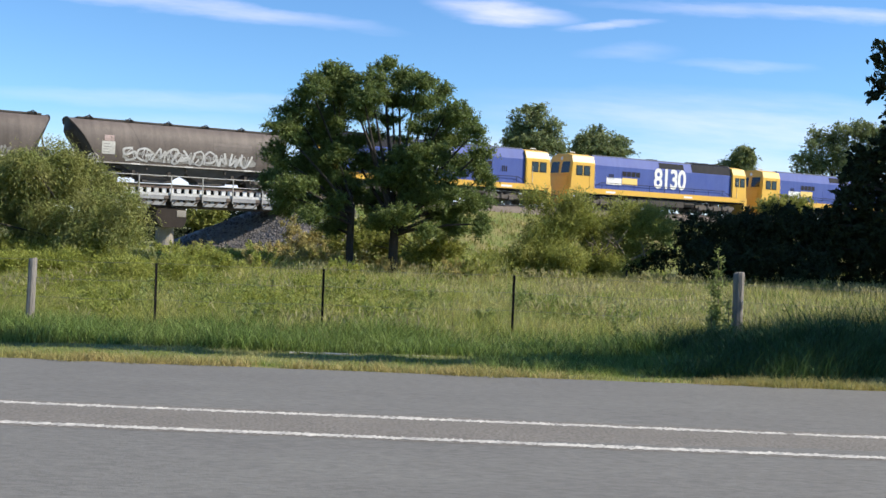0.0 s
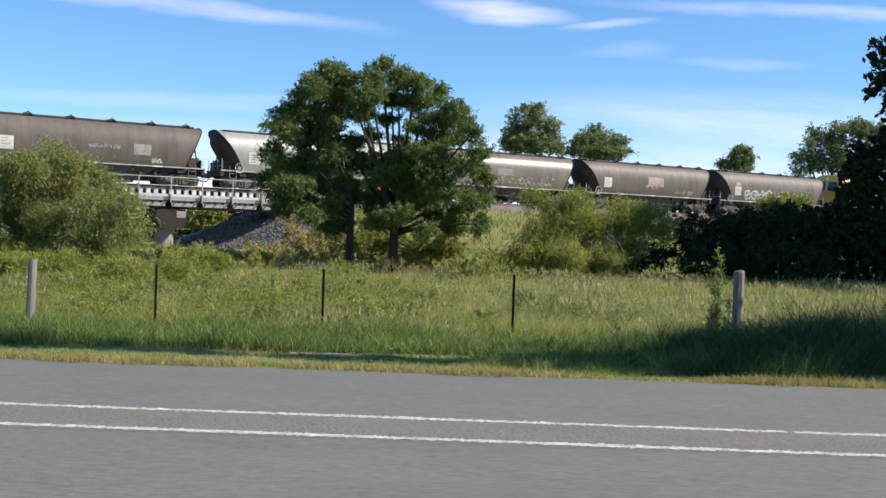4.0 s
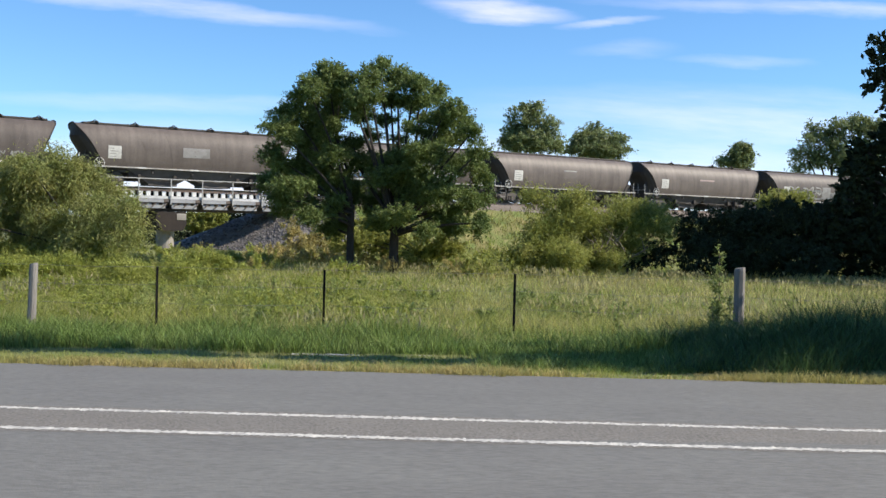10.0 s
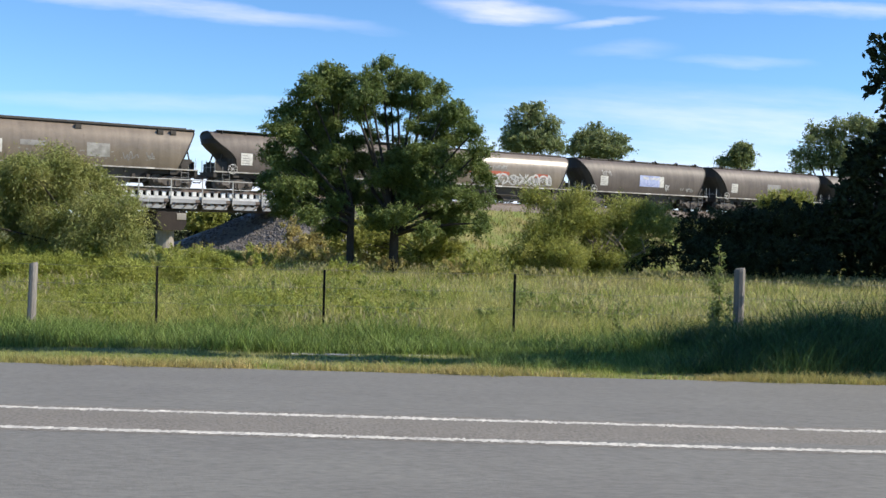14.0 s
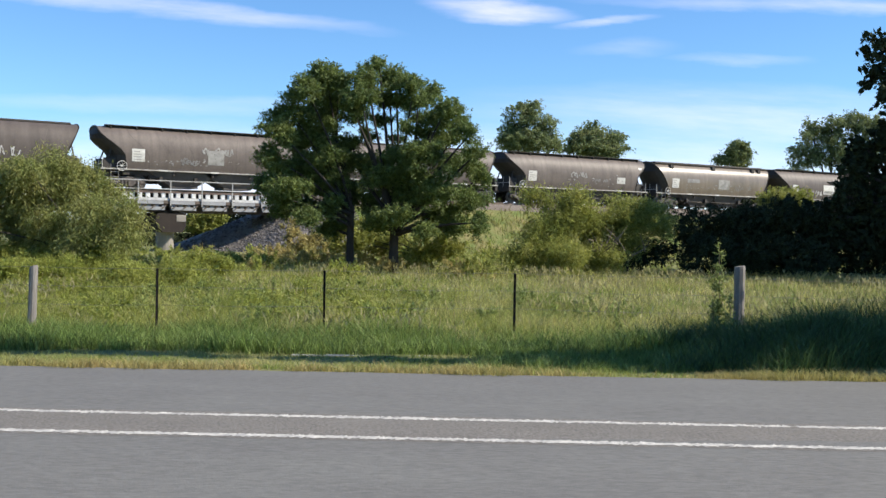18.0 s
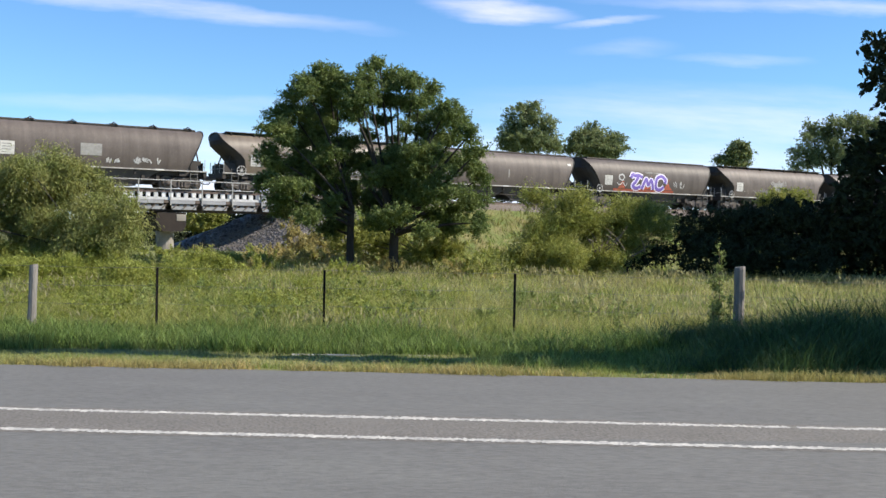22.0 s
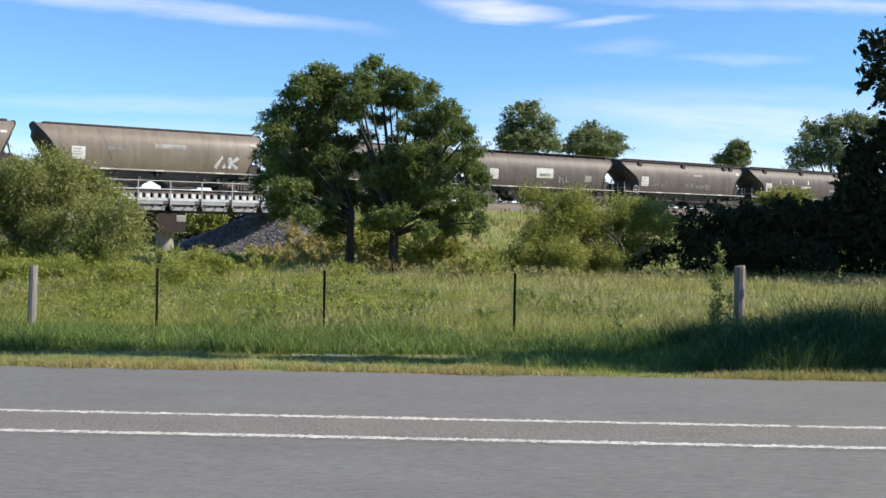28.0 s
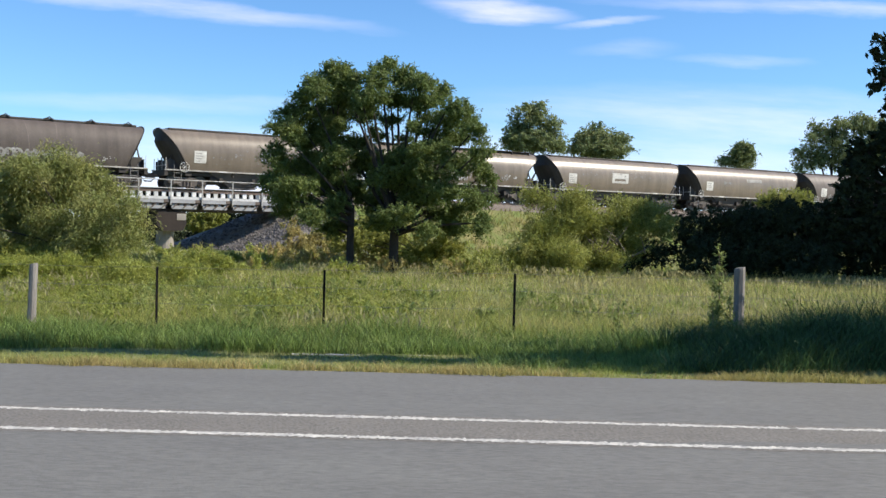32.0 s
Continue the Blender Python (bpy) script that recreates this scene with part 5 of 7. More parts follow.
def loco(i, number, flipped):
    s0 = FIRST_S + 15.28 + 21.75 * i
    l = thing("locomotive", line(s0), "blue and yellow diesel locomotive with cabs at both ends", "locomotive", group="locomotives")

    def X(x):
        return 21.73 - x if flipped else x

    def R(a, b):
        return (min(X(a), X(b)), max(X(a), X(b)))

    part("frame", shared("loco_frame", loco_frame, M["loco_yellow"]), None, l, "yellow side sill and headstocks")
    part("underframe", Geo().box(1.0, 20.7, -1.3, 1.3, 1.10, 1.58), M["loco_roof"], l)
    h = part("hood", hood(*R(3.35, 19.0)), M["loco_blue"], l, "long blue engine hood")
    part("hood_roof", Geo().box(*R(3.4, 18.9), -0.98, 0.98, 4.20, 4.29, 0.02), M["loco_grey"], l, "dusty grey-blue hood roof")
    # large cab, then the small one
    for a, b, face, nm in ((0.98, 3.35, -1, "large"), (19.0, 20.75, 1, "small")):
        fa = -face if flipped else face
        x0, x1 = R(a, b)
        c = part("cab", cab(x0, x1, fa), M["loco_yellow"], l, "yellow driving cab")
        xe = x0 if fa < 0 else x1
        for sg in (-1, 1):
            y = sg * 1.445
            y0, y1 = sorted((y - sg * 0.01, y + sg * 0.012))
            mid = (x0 + x1) / 2
            spans = ((mid - 0.62, mid - 0.10), (mid + 0.14, mid + 0.66)) if nm == "large" else ((mid - 0.55, mid - 0.15), (mid + 0.10, mid + 0.55))
            for q0, q1 in spans:
                part("window_frame", Geo().box(q0 - 0.07, q1 + 0.07, y0, y1 - sg * 0.0, 2.56, 3.34), M["loco_roof"], c, "dark window frame")
                ya, yb = sorted((y + sg * 0.014, y + sg * 0.022))
                part("window", Geo().box(q0, q1, ya, yb, 2.63, 3.27), M["glass_dark"], c, "dark cab side window")
            dq = mid + (0.9 if fa < 0 else -0.9) * (1 if nm == "large" else 0.75)
            ya, yb = sorted((y, y + sg * 0.012))
            part("door", Geo().box(dq - 0.22, dq + 0.22, ya, yb, 1.65, 3.30), M["loco_yellow"], c, "yellow cab door")
            part("grab_rail", Geo().tube([(dq + 0.28, y + sg * 0.05, 1.6), (dq + 0.28, y + sg * 0.05, 3.0)], 0.018, 5), M["rail_white"], c)
        v = [(xe - fa * 0.22 * max(z - 2.7, 0) / 1.4 + fa * 0.008, yy, z) for yy, z in ((-1.40, 2.62), (1.40, 2.62), (1.36, 3.74), (-1.36, 3.74))]
        part("windscreen_surround", Geo().add(v + [(p[0] - fa * 0.03, p[1], p[2]) for p in v],
                                              [(0, 1, 2, 3), (7, 6, 5, 4), (0, 4, 5, 1), (1, 5, 6, 2), (2, 6, 7, 3), (3, 7, 4, 0)]), M["loco_yellow"], c, "yellow windscreen surround")
        for y in (-0.66, 0.66):
            v = []
            for yy, z in ((y - 0.5, 2.75), (y + 0.5, 2.75), (y + 0.46, 3.62), (y - 0.46, 3.62)):
                v.append((xe - fa * 0.22 * max(z - 2.7, 0) / 1.4 + fa * 0.016, yy, z))
            part("windscreen", Geo().add(v + [(p[0] - fa * 0.03, p[1], p[2]) for p in v],
                                         [(0, 1, 2, 3), (7, 6, 5, 4), (0, 4, 5, 1), (1, 5, 6, 2), (2, 6, 7, 3), (3, 7, 4, 0)]), M["glass_dark"], c, "dark windscreen")
        part("headlight", Geo().disc((xe - fa * 0.30, 0, 3.88), "x", [(0, 0.16), (fa * 0.12, 0.15), (fa * 0.13, 0.10)], 12), M["number_white"], c)
        part("nose_panel", Geo().box(min(xe, xe + fa * 0.02), max(xe, xe + fa * 0.02), -1.0, 1.0, 1.75, 2.45), M["loco_yellow"], c)
    # hood details
    for x, w_, z0, z1, nm, lab in ((7.35, 1.95, 2.74, 3.14, "intake_grille", "dark air intake grille"), (5.25, 0.5, 2.44, 2.86, "intake_grille", "dark air intake grille")):
        for sg in (-1, 1):
            y0, y1 = sorted((sg * 1.25, sg * 1.272))
            gr = part(nm, Geo().box(*R(x - w_ / 2, x + w_ / 2), y0, y1, z0, z1), M["loco_roof"], l, lab)
            k = max(3, int(w_ / 0.4))
            g = Geo()
            for j in range(k + 1):
                xx = x - w_ / 2 + w_ * j / k
                ya, yb = sorted((sg * 1.27, sg * 1.285))
                g.box(*R(xx - 0.02, xx + 0.02), ya, yb, z0, z1)
            part("louvre", g, M["loco_blue"], gr)
    # upper slope vents and radiator at the far end
    for sg in (-1, 1):
        def slope(a, b, t0, t1, lift):
            v = []
            for t in (t0, t1):
                y, z = 1.26 - 0.24 * t, 3.48 + 0.72 * t
                v += [(X(a), sg * (y + lift), z + lift * 0.5), (X(b), sg * (y + lift), z + lift * 0.5)]
            return Geo().add([v[0], v[1], v[3], v[2]] + [(p[0], p[1] - sg * 0.03, p[2] - 0.02) for p in (v[0], v[1], v[3], v[2])],
                             [(0, 1, 2, 3), (7, 6, 5, 4), (0, 4, 5, 1), (1, 5, 6, 2), (2, 6, 7, 3), (3, 7, 4, 0)])
        part("roof_vent", slope(10.5, 13.3, 0.22, 0.85, 0.02), M["loco_roof"], l, "dark dynamic brake vent")
        part("radiator", slope(14.25, 18.95, 0.05, 1.0, 0.02), M["loco_roof"], l, "black radiator panel")
    part("radiator_top", Geo().box(*R(14.5, 18.8), -1.0, 1.0, 4.22, 4.34, 0.03), M["loco_roof"], l, "black radiator roof")
    for x in (15.3, 16.6, 17.9):
        part("fan", Geo().disc((X(x), 0, 4.33), "z", [(0, 0.56), (0.12, 0.56), (0.12, 0.5)], 16), M["loco_roof"], l, "round roof fan")
    part("exhaust_stack", Geo().box(*R(10.2, 11.1), -0.3, 0.3, 4.24, 4.42, 0.04), M["loco_roof"], l)
    part("horn", Geo().tube([(X(2.2), -0.3, 4.26), (X(2.2), -0.3, 4.40), (X(1.7), -0.3, 4.42)], 0.05, 6), M["rail_white"], l)
    for x in (5.2, 7.0, 9.9, 13.9, 15.9):
        for sg in (-1, 1):
            y0, y1 = sorted((sg * 1.26, sg * 1.268))
            part("hood_door", Geo().box(*R(x - 0.42, x + 0.42), y0, y1, 1.68, 2.72), M["loco_blue"], l)
    # walkway handrails
    for sg in (-1, 1):
        y = sg * 1.40
        pts = [(X(3.5), y, 2.2), (X(4.1), y, 2.46), (X(17.9), y, 2.46), (X(18.8), y, 2.1)]
        part("handrail", Geo().tube([(a, b, c - 0.35) for a, b, c in pts], 0.022, 5), M["loco_roof"], l, "dark walkway handrail")
        for j in range(9):
            x = X(4.2 + 1.7 * j)
            part("stanchion", Geo().tube([(x, y, 1.55), (x, y, 2.11)], 0.018, 5), M["loco_roof"], l)
    # running gear
    part("equipment_box", Geo().box(6.9, 14.8, -1.05, 1.05, 0.55, 1.2, 0.05), M["wagon_dark"], l, "dark underframe equipment")
    part("fuel_tank", Geo().box(*R(8.2, 13.4), -1.25, 1.25, 0.32, 1.15, 0.18), M["wagon_dark"], l, "dark fuel tank under the frame")
    for x in (14.1, 7.5):
        part("air_reservoir", Geo().disc((X(x), -1.05, 0.85), "x", [(-0.6, 0.12), (-0.55, 0.16), (0.55, 0.16), (0.6, 0.12)], 10), M["bogie_iron"], l)
    for x in (4.45, 17.25):
        b = part("bogie", shared("loco_bogie", loco_bogie, M["bogie_iron"]), None, l, "three-axle locomotive bogie", at=pose(x, 0, 0))
        wheelsets(b, (-1.8, 0.0, 1.8), 0.51, AXLES_LOCO, "loco_wheelset")
    for x, d in ((1.0, -1), (20.7, 1)):
        part("coupler", coupler_geo(x, d), M["bogie_iron"], l)
        part("cowcatcher", Geo().box(min(x, x + d * 0.1), max(x, x + d * 0.1), -1.35, 1.35, 0.18, 0.60), M["loco_yellow"], l)
        for sg in (-1, 1):
            g = Geo()
            for z in (0.45, 0.75, 1.05, 1.35):
                g.box(min(x - d * 0.1, x - d * 0.6), max(x - d * 0.1, x - d * 0.6), sg * 1.36 - 0.12, sg * 1.36 + 0.12, z, z + 0.03)
            part("step", g, M["loco_roof"], l)
    for a, b in ((4.6, 5.6), (13.2, 14.2)):
        part("sill_mark", Geo().box(*R(a, b), -1.436, -1.432, 1.30, 1.46), M["number_white"], l)
    # paint
    if number:
        loco_number(number, l, 11.7 if not flipped else 10.1, 2.02, 2.25)
    x0 = 4.75 if not flipped else 3.85
    lg = part("logo", Geo().box(x0, x0 + 1.60, -1.275, -1.268, 2.02, 2.56), M["number_white"], l, "white half of the company mark")
    part("logo", Geo().box(x0 + 1.66, x0 + 3.3, -1.275, -1.268, 2.08, 2.62), M["logo_gold"], l, "gold half of the company mark")
    TRAIN.append((l, s0))
    return l


loco(0, "8144", True)
loco(1, "8130", False)
loco(2, "", False)
AXLES = []
for store in (AXLES_WAGON, AXLES_LOCO):
    for (x, r), obs in store.items():
        AXLES.append((obs[0], x, r, obs[1:]))

# ================= plants =================
RS = np.random.RandomState(7)


def leaf_cloud(clumps, count, size, long=2.2, droop=0.3, depth=1.0, hollow=0.3, per=30, spray=0.45, rise=0.5):
    """Corner and face arrays of many small leaves on sprays of twigs, in ellipsoid clumps (x, y, z, rx, rz); rise lifts a spray, droop bends its tip down."""
    vs = []
    vol = np.array([(c[3] * c[3] * c[4]) ** (2 / 3) for c in clumps])
    nums = np.maximum((count * vol / vol.sum()).astype(int), 20)
    for (x, y, z, rx, rz), n in zip(clumps, nums):
        k = max(6, int(n / per))
        d = RS.normal(size=(k, 3))
        d /= np.linalg.norm(d, axis=1)[:, None]
        rad = hollow + (1.0 - hollow) * RS.rand(k) ** 0.6
        # a few lobes swell or shrink the clump, so that its outline is uneven
        lobes = RS.normal(size=(7, 3))
        lobes /= np.linalg.norm(lobes, axis=1)[:, None]
        near = np.max(d @ lobes.T, axis=1)
        rad *= 0.72 + 0.34 * np.clip((near - 0.45) / 0.5, 0, 1)
        sub = d * rad[:, None] * np.array([rx, rx * depth, rz])
        axis = d * 0.8 + np.array([0, 0, rise]) + RS.normal(size=(k, 3)) * 0.45
        axis /= np.linalg.norm(axis, axis=1)[:, None]
        length = spray * (0.5 + 0.9 * RS.rand(k))
        pick = RS.randint(0, k, n)
        u = RS.rand(n)
        L_ = length[pick]
        tip = np.array([0, 0, -1.0])
        jit = RS.normal(size=(n, 3)) * (L_ * (0.17 - 0.09 * u))[:, None]
        p = sub[pick] + axis[pick] * (L_ * (u - 0.35))[:, None] + tip * (droop * L_ * u * u)[:, None] + jit
        c = p + np.array([x, y, z])
        tang = axis[pick] + tip * (2 * droop * u)[:, None]
        a = tang * 1.0 + RS.normal(size=(n, 3)) * 0.6
        a /= np.linalg.norm(a, axis=1)[:, None] + 1e-9
        out = p / (np.linalg.norm(p, axis=1)[:, None] + 1e-6)
        nrm = out * 0.5 + np.array([0.1, -0.05, 0.45]) + RS.normal(size=(n, 3)) * 0.65
        nrm -= a * np.sum(a * nrm, axis=1)[:, None]
        nrm /= np.linalg.norm(nrm, axis=1)[:, None] + 1e-9
        b = np.cross(nrm, a)
        s = size * (0.6 + 0.8 * RS.rand(n))[:, None]
        L, W = a * s * long * 0.5, b * s * 0.5
        vs.append(np.stack([c - L, c + W, c + L, c - W], axis=1))
    v = np.concatenate(vs).reshape(-1, 3)
    v[:, 2] = np.maximum(v[:, 2], -0.15)
    f = np.arange(len(v), dtype=np.int32).reshape(-1, 4)
    return v, f


def bent(p, q, bend, n=5):
    p, q = Vector(p), Vector(q)
    side = Vector((random.uniform(-1, 1), random.uniform(-1, 1), random.uniform(-0.2, 0.6))) * bend
    return [tuple(p.lerp(q, i / n) + side * math.sin(math.pi * i / n)) for i in range(n + 1)]


SWAYING = []


def tree(name, base, trunk_r, fork_z, clumps, leaves, size, mat, label, category="tree", group="", long=2.2, droop=0.3, depth=1.0, bark="bark", lean=(0, 0),
         hollow=0.3, limbs=True, sway=0.0, spray=0.45, rise=0.5, per=30, split=0):
    t = thing(name, pose(*base), label, category, group)
    cl = [(x - base[0], y - base[1], z - base[2], rx, rz) for x, y, z, rx, rz in clumps]
    fork = (lean[0], lean[1], fork_z)
    if limbs:
        part("trunk", Geo().tube(bent((0, 0, -0.3), fork, 0.08), trunk_r, 9, trunk_r * 0.72), M[bark], t, smooth=True)
        for x, y, z, rx, rz in cl:
            zb = min(fork_z * random.uniform(0.75, 1.1), max(z - 0.3, 0.3))
            start = (lean[0] * zb / max(fork_z, .1), lean[1] * zb / max(fork_z, .1), zb)
            part("limb", Geo().tube(bent(start, (x, y, z), 0.25), trunk_r * 0.42, 6, trunk_r * 0.10), M[bark], t, smooth=True)
    for i, c in enumerate(cl):
        share = leaves * (c[3] * c[3] * c[4]) ** (2 / 3) / sum((q[3] * q[3] * q[4]) ** (2 / 3) for q in cl)
        group_ = [c]
        if split:
            # smaller bunches inside the clump leave gaps and an uneven outline
            q = RS.normal(size=(split, 3))
            q *= (RS.rand(split) ** 0.35 / np.linalg.norm(q, axis=1))[:, None]
            group_ = [(c[0] + a * c[3] * 0.80, c[1] + b * c[3] * 0.80 * depth, c[2] + e * c[4] * 0.80, c[3] * r, c[4] * r * 0.85)
                      for (a, b, e), r in zip(q, 0.42 + 0.26 * RS.rand(split))]
        v, f = leaf_cloud(group_, share, size, long, droop, depth, hollow, per, spray, rise)
        ob = part("foliage", quick_mesh("foliage", v, f, M[mat]), None, t)
        if sway:
            SWAYING.append((ob, sway * max(c[2], 0.2) / 8.0, random.uniform(0, 6.28)))
    return t


WATTLE_A = [
    (-4.66, 41, 7.53, 0.93, 0.58), (-5.27, 39.8, 6.92, 0.76, 0.56), (-4.3, 41.9, 7.1, 0.84, 0.63), (-5.89, 40.5, 6.01, 0.86, 0.53),
    (-5.02, 42.4, 6.34, 0.96, 0.6), (-6.25, 39.4, 5.25, 0.71, 0.52), (-5.56, 41.4, 5.21, 1.04, 0.58), (-4.4, 41, 5.43, 0.72, 0.58),
    (-6.62, 39.8, 4.41, 0.64, 0.52), (-5.95, 41.9, 4.34, 0.95, 0.59), (-4.65, 40.5, 4.39, 0.82, 0.61), (-7.15, 42.4, 3.59, 0.56, 0.47),
    (-5.79, 39.4, 3.33, 0.79, 0.56), (-5.07, 41.4, 3.43, 0.88, 0.63), (-4.14, 41, 3.65, 0.62, 0.62), (-6.27, 39.8, 2.8, 0.48, 0.28),
    (-5.68, 41.9, 2.53, 0.74, 0.42), (-4.4, 40.5, 2.53, 0.65, 0.49), (-4.24, 42.4, 1.88, 0.51, 0.34)]
WATTLE_A_LOW = [
    (-6.26, 40.5, 2.34, 0.58, 0.33), (-5, 39.3, 2.07, 0.71, 0.32), (-4.41, 41.4, 1.72, 0.6, 0.34)]
WATTLE_B_TOP = [
    (-2.63, 41, 8.13, 0.45, 0.37), (-3.02, 39.8, 7.39, 0.6, 0.44), (-2.04, 41.9, 7.82, 0.74, 0.46), (-1.2, 40.5, 7.42, 0.65, 0.49),
    (-0.56, 42.4, 7.23, 0.47, 0.43), (-3.19, 39.4, 6.59, 0.6, 0.48), (-2.23, 41.4, 7.01, 0.83, 0.42), (-1.09, 41, 6.71, 0.83, 0.45),
    (0.02, 39.8, 6.27, 0.7, 0.44), (0.6, 41.9, 6.06, 0.53, 0.42), (-0.41, 40.5, 5.9, 0.65, 0.37), (-3.41, 42.4, 6.26, 0.47, 0.34),
    (0.9, 39.4, 5.28, 0.5, 0.36), (0.16, 41.4, 5.33, 0.67, 0.33)]
WATTLE_B_MID = [
    (-2.44, 41.5, 6.03, 0.45, 0.25), (-1.45, 40.3, 5.62, 0.4, 0.24), (-3.05, 42.4, 5.46, 0.42, 0.27), (-0.84, 41, 5.39, 0.49, 0.29),
    (-1.92, 42.9, 5.32, 0.38, 0.19), (-3.54, 39.9, 6.21, 0.48, 0.5), (-3.76, 41.9, 5.18, 0.5, 0.52), (-3.57, 41.5, 4.25, 0.54, 0.45),
    (-3.92, 40.3, 7.23, 0.48, 0.4), (-1, 42.4, 6.24, 0.38, 0.21), (-0.35, 41, 5.13, 0.49, 0.27)]
WATTLE_B_LOW = [
    (-1.92, 40.6, 4.49, 0.92, 0.41), (-0.8, 39.4, 4.5, 0.79, 0.48), (-2.86, 41.5, 4.38, 0.63, 0.46), (-1.45, 40.1, 3.88, 1.01, 0.5),
    (-0.16, 42, 4.46, 0.74, 0.47), (1.22, 39, 4.62, 0.43, 0.39), (0.84, 41, 4.31, 0.62, 0.5), (-2.45, 40.6, 3.56, 0.86, 0.51),
    (0.08, 39.4, 3.45, 0.83, 0.56), (1.43, 41.5, 3.79, 0.46, 0.59), (-1.11, 40.1, 3.02, 0.91, 0.5), (-2.97, 42, 2.81, 0.74, 0.53),
    (-1.8, 39, 2.24, 0.79, 0.43), (-0.12, 41, 2.51, 0.83, 0.5), (1.09, 40.6, 2.75, 0.65, 0.53), (1.39, 39.4, 1.98, 0.44, 0.44),
    (0.57, 41.5, 1.86, 0.67, 0.42), (-2.6, 40.1, 1.91, 0.57, 0.36), (-3.66, 42, 3.14, 0.53, 0.53), (-0.63, 39, 1.73, 0.51, 0.24)]
WILLOW = [
    (-12.46, 33.5, 3.72, 0.73, 0.46), (-12.88, 32.3, 3.43, 0.71, 0.44), (-11.86, 34.4, 3.33, 0.67, 0.47), (-13.87, 33, 3.14, 0.64, 0.56),
    (-11.17, 34.9, 2.85, 0.61, 0.44), (-9.66, 31.9, 2.14, 0.47, 0.44), (-12.41, 33.9, 2.98, 0.83, 0.5), (-13.16, 33.5, 2.55, 0.82, 0.52),
    (-10.85, 32.3, 2.24, 0.76, 0.47), (-14.44, 34.4, 2.12, 0.75, 0.59), (-12.24, 33, 1.78, 0.8, 0.48), (-10.57, 34.9, 1.45, 0.54, 0.41),
    (-10.96, 31.9, 1.42, 0.7, 0.37), (-13.48, 33.9, 1.3, 0.83, 0.41), (-14.8, 33.5, 2.82, 0.82, 0.82), (-14.42, 32.3, 1.56, 0.79, 0.63)]
tree("tree", (-3.62, 41.0, 0.0), 0.17, 2.6, WATTLE_A + WATTLE_A_LOW, 135000, 0.038, "leaf_acacia", "dark green wattle tree with a slender trunk", group="paired trees", long=2.6,
     droop=0.25, spray=0.42, rise=0.5, sway=1.0, split=9, hollow=0.3)
tree("tree", (-1.90, 40.8, 0.0), 0.22, 1.9, WATTLE_B_TOP + WATTLE_B_MID + WATTLE_B_LOW, 190000, 0.038, "leaf_acacia", "dark green wattle tree with low spreading limbs",
     group="paired trees", long=2.6, droop=0.25, spray=0.42, rise=0.5, sway=1.0, split=9, hollow=0.3)
tree("bush", (-11.5, 34.0, -0.05), 0.14, 0.9, WILLOW, 92000, 0.025, "leaf_willow", "large olive-green drooping bush beside the bridge", "bush", long=5.0,
     droop=0.9, spray=1.1, rise=0.7, per=60, sway=0.5, split=7, hollow=0.35)
tree("shrub", (4.6, 44.0, 0.0), 0.06, 0.7, [(4.53, 44, 1.78, 1.0, 0.91), (3.84, 43.5, 0.85, 0.85, 0.66), (4.93, 42.5, 0.57, 1.06, 0.46),
    (3.63, 45, 3.1, 0.29, 0.39), (4.42, 45, 2.92, 0.34, 0.34), (5.41, 44.5, 2.88, 0.63, 0.43),
    (3.29, 43, 0.48, 0.7, 0.37), (5.3, 44.5, 2.32, 0.96, 0.63)], 46000, 0.033, "leaf_shrub", "sunlit feathery olive-green shrub on the bank", "shrub", group="bank shrubs", long=4.0,
     droop=0.2, spray=1.1, rise=1.5, hollow=0.25, split=9, per=70)
tree("shrub", (8.0, 45.0, 0.0), 0.06, 0.7, [(6.36, 45, 1.94, 1.07, 0.83), (8.18, 45.5, 2.27, 1.23, 0.64), (9.52, 45.8, 2.15, 0.74, 0.64),
    (6.51, 44.5, 0.88, 1.01, 0.67), (7.53, 46, 2.96, 0.35, 0.35), (7.02, 44, 0.38, 0.95, 0.33),
    (7.99, 45.3, 1.28, 0.88, 0.64), (8.83, 46, 2.73, 1.0, 0.3)], 44000, 0.035, "leaf_shrub", "sunlit olive-green shrub with dead branches on the bank", "shrub", group="bank shrubs",
     long=3.6, droop=0.25, spray=1.0, rise=1.2, hollow=0.25, split=9, per=70)
tree("shrub", (19.0, 56.0, 0.0), 0.06, 0.9, [(16.64, 54, 3.49, 0.58, 0.35), (17.52, 54, 3.68, 0.76, 0.47), (18.4, 54, 3.47, 0.7, 0.53),
    (17.97, 54, 3.05, 0.99, 0.47)], 9000, 0.05, "leaf_shrub", "sunlit yellow-green shrub on top of the bank", "shrub", group="bank shrubs",
     long=3.2, droop=0.2, spray=0.7, rise=1.2, hollow=0.1)
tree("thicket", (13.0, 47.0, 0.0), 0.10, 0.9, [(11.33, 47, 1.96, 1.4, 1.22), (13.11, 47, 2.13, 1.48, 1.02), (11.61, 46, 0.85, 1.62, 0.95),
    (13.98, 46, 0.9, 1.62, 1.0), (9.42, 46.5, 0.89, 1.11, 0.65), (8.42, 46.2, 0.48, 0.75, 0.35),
    (14.02, 47.5, 2.27, 1.16, 1.03)], 44000, 0.046, "leaf_shaded", "dark green thicket in shade", "bush", group="dark thicket", long=2.8)
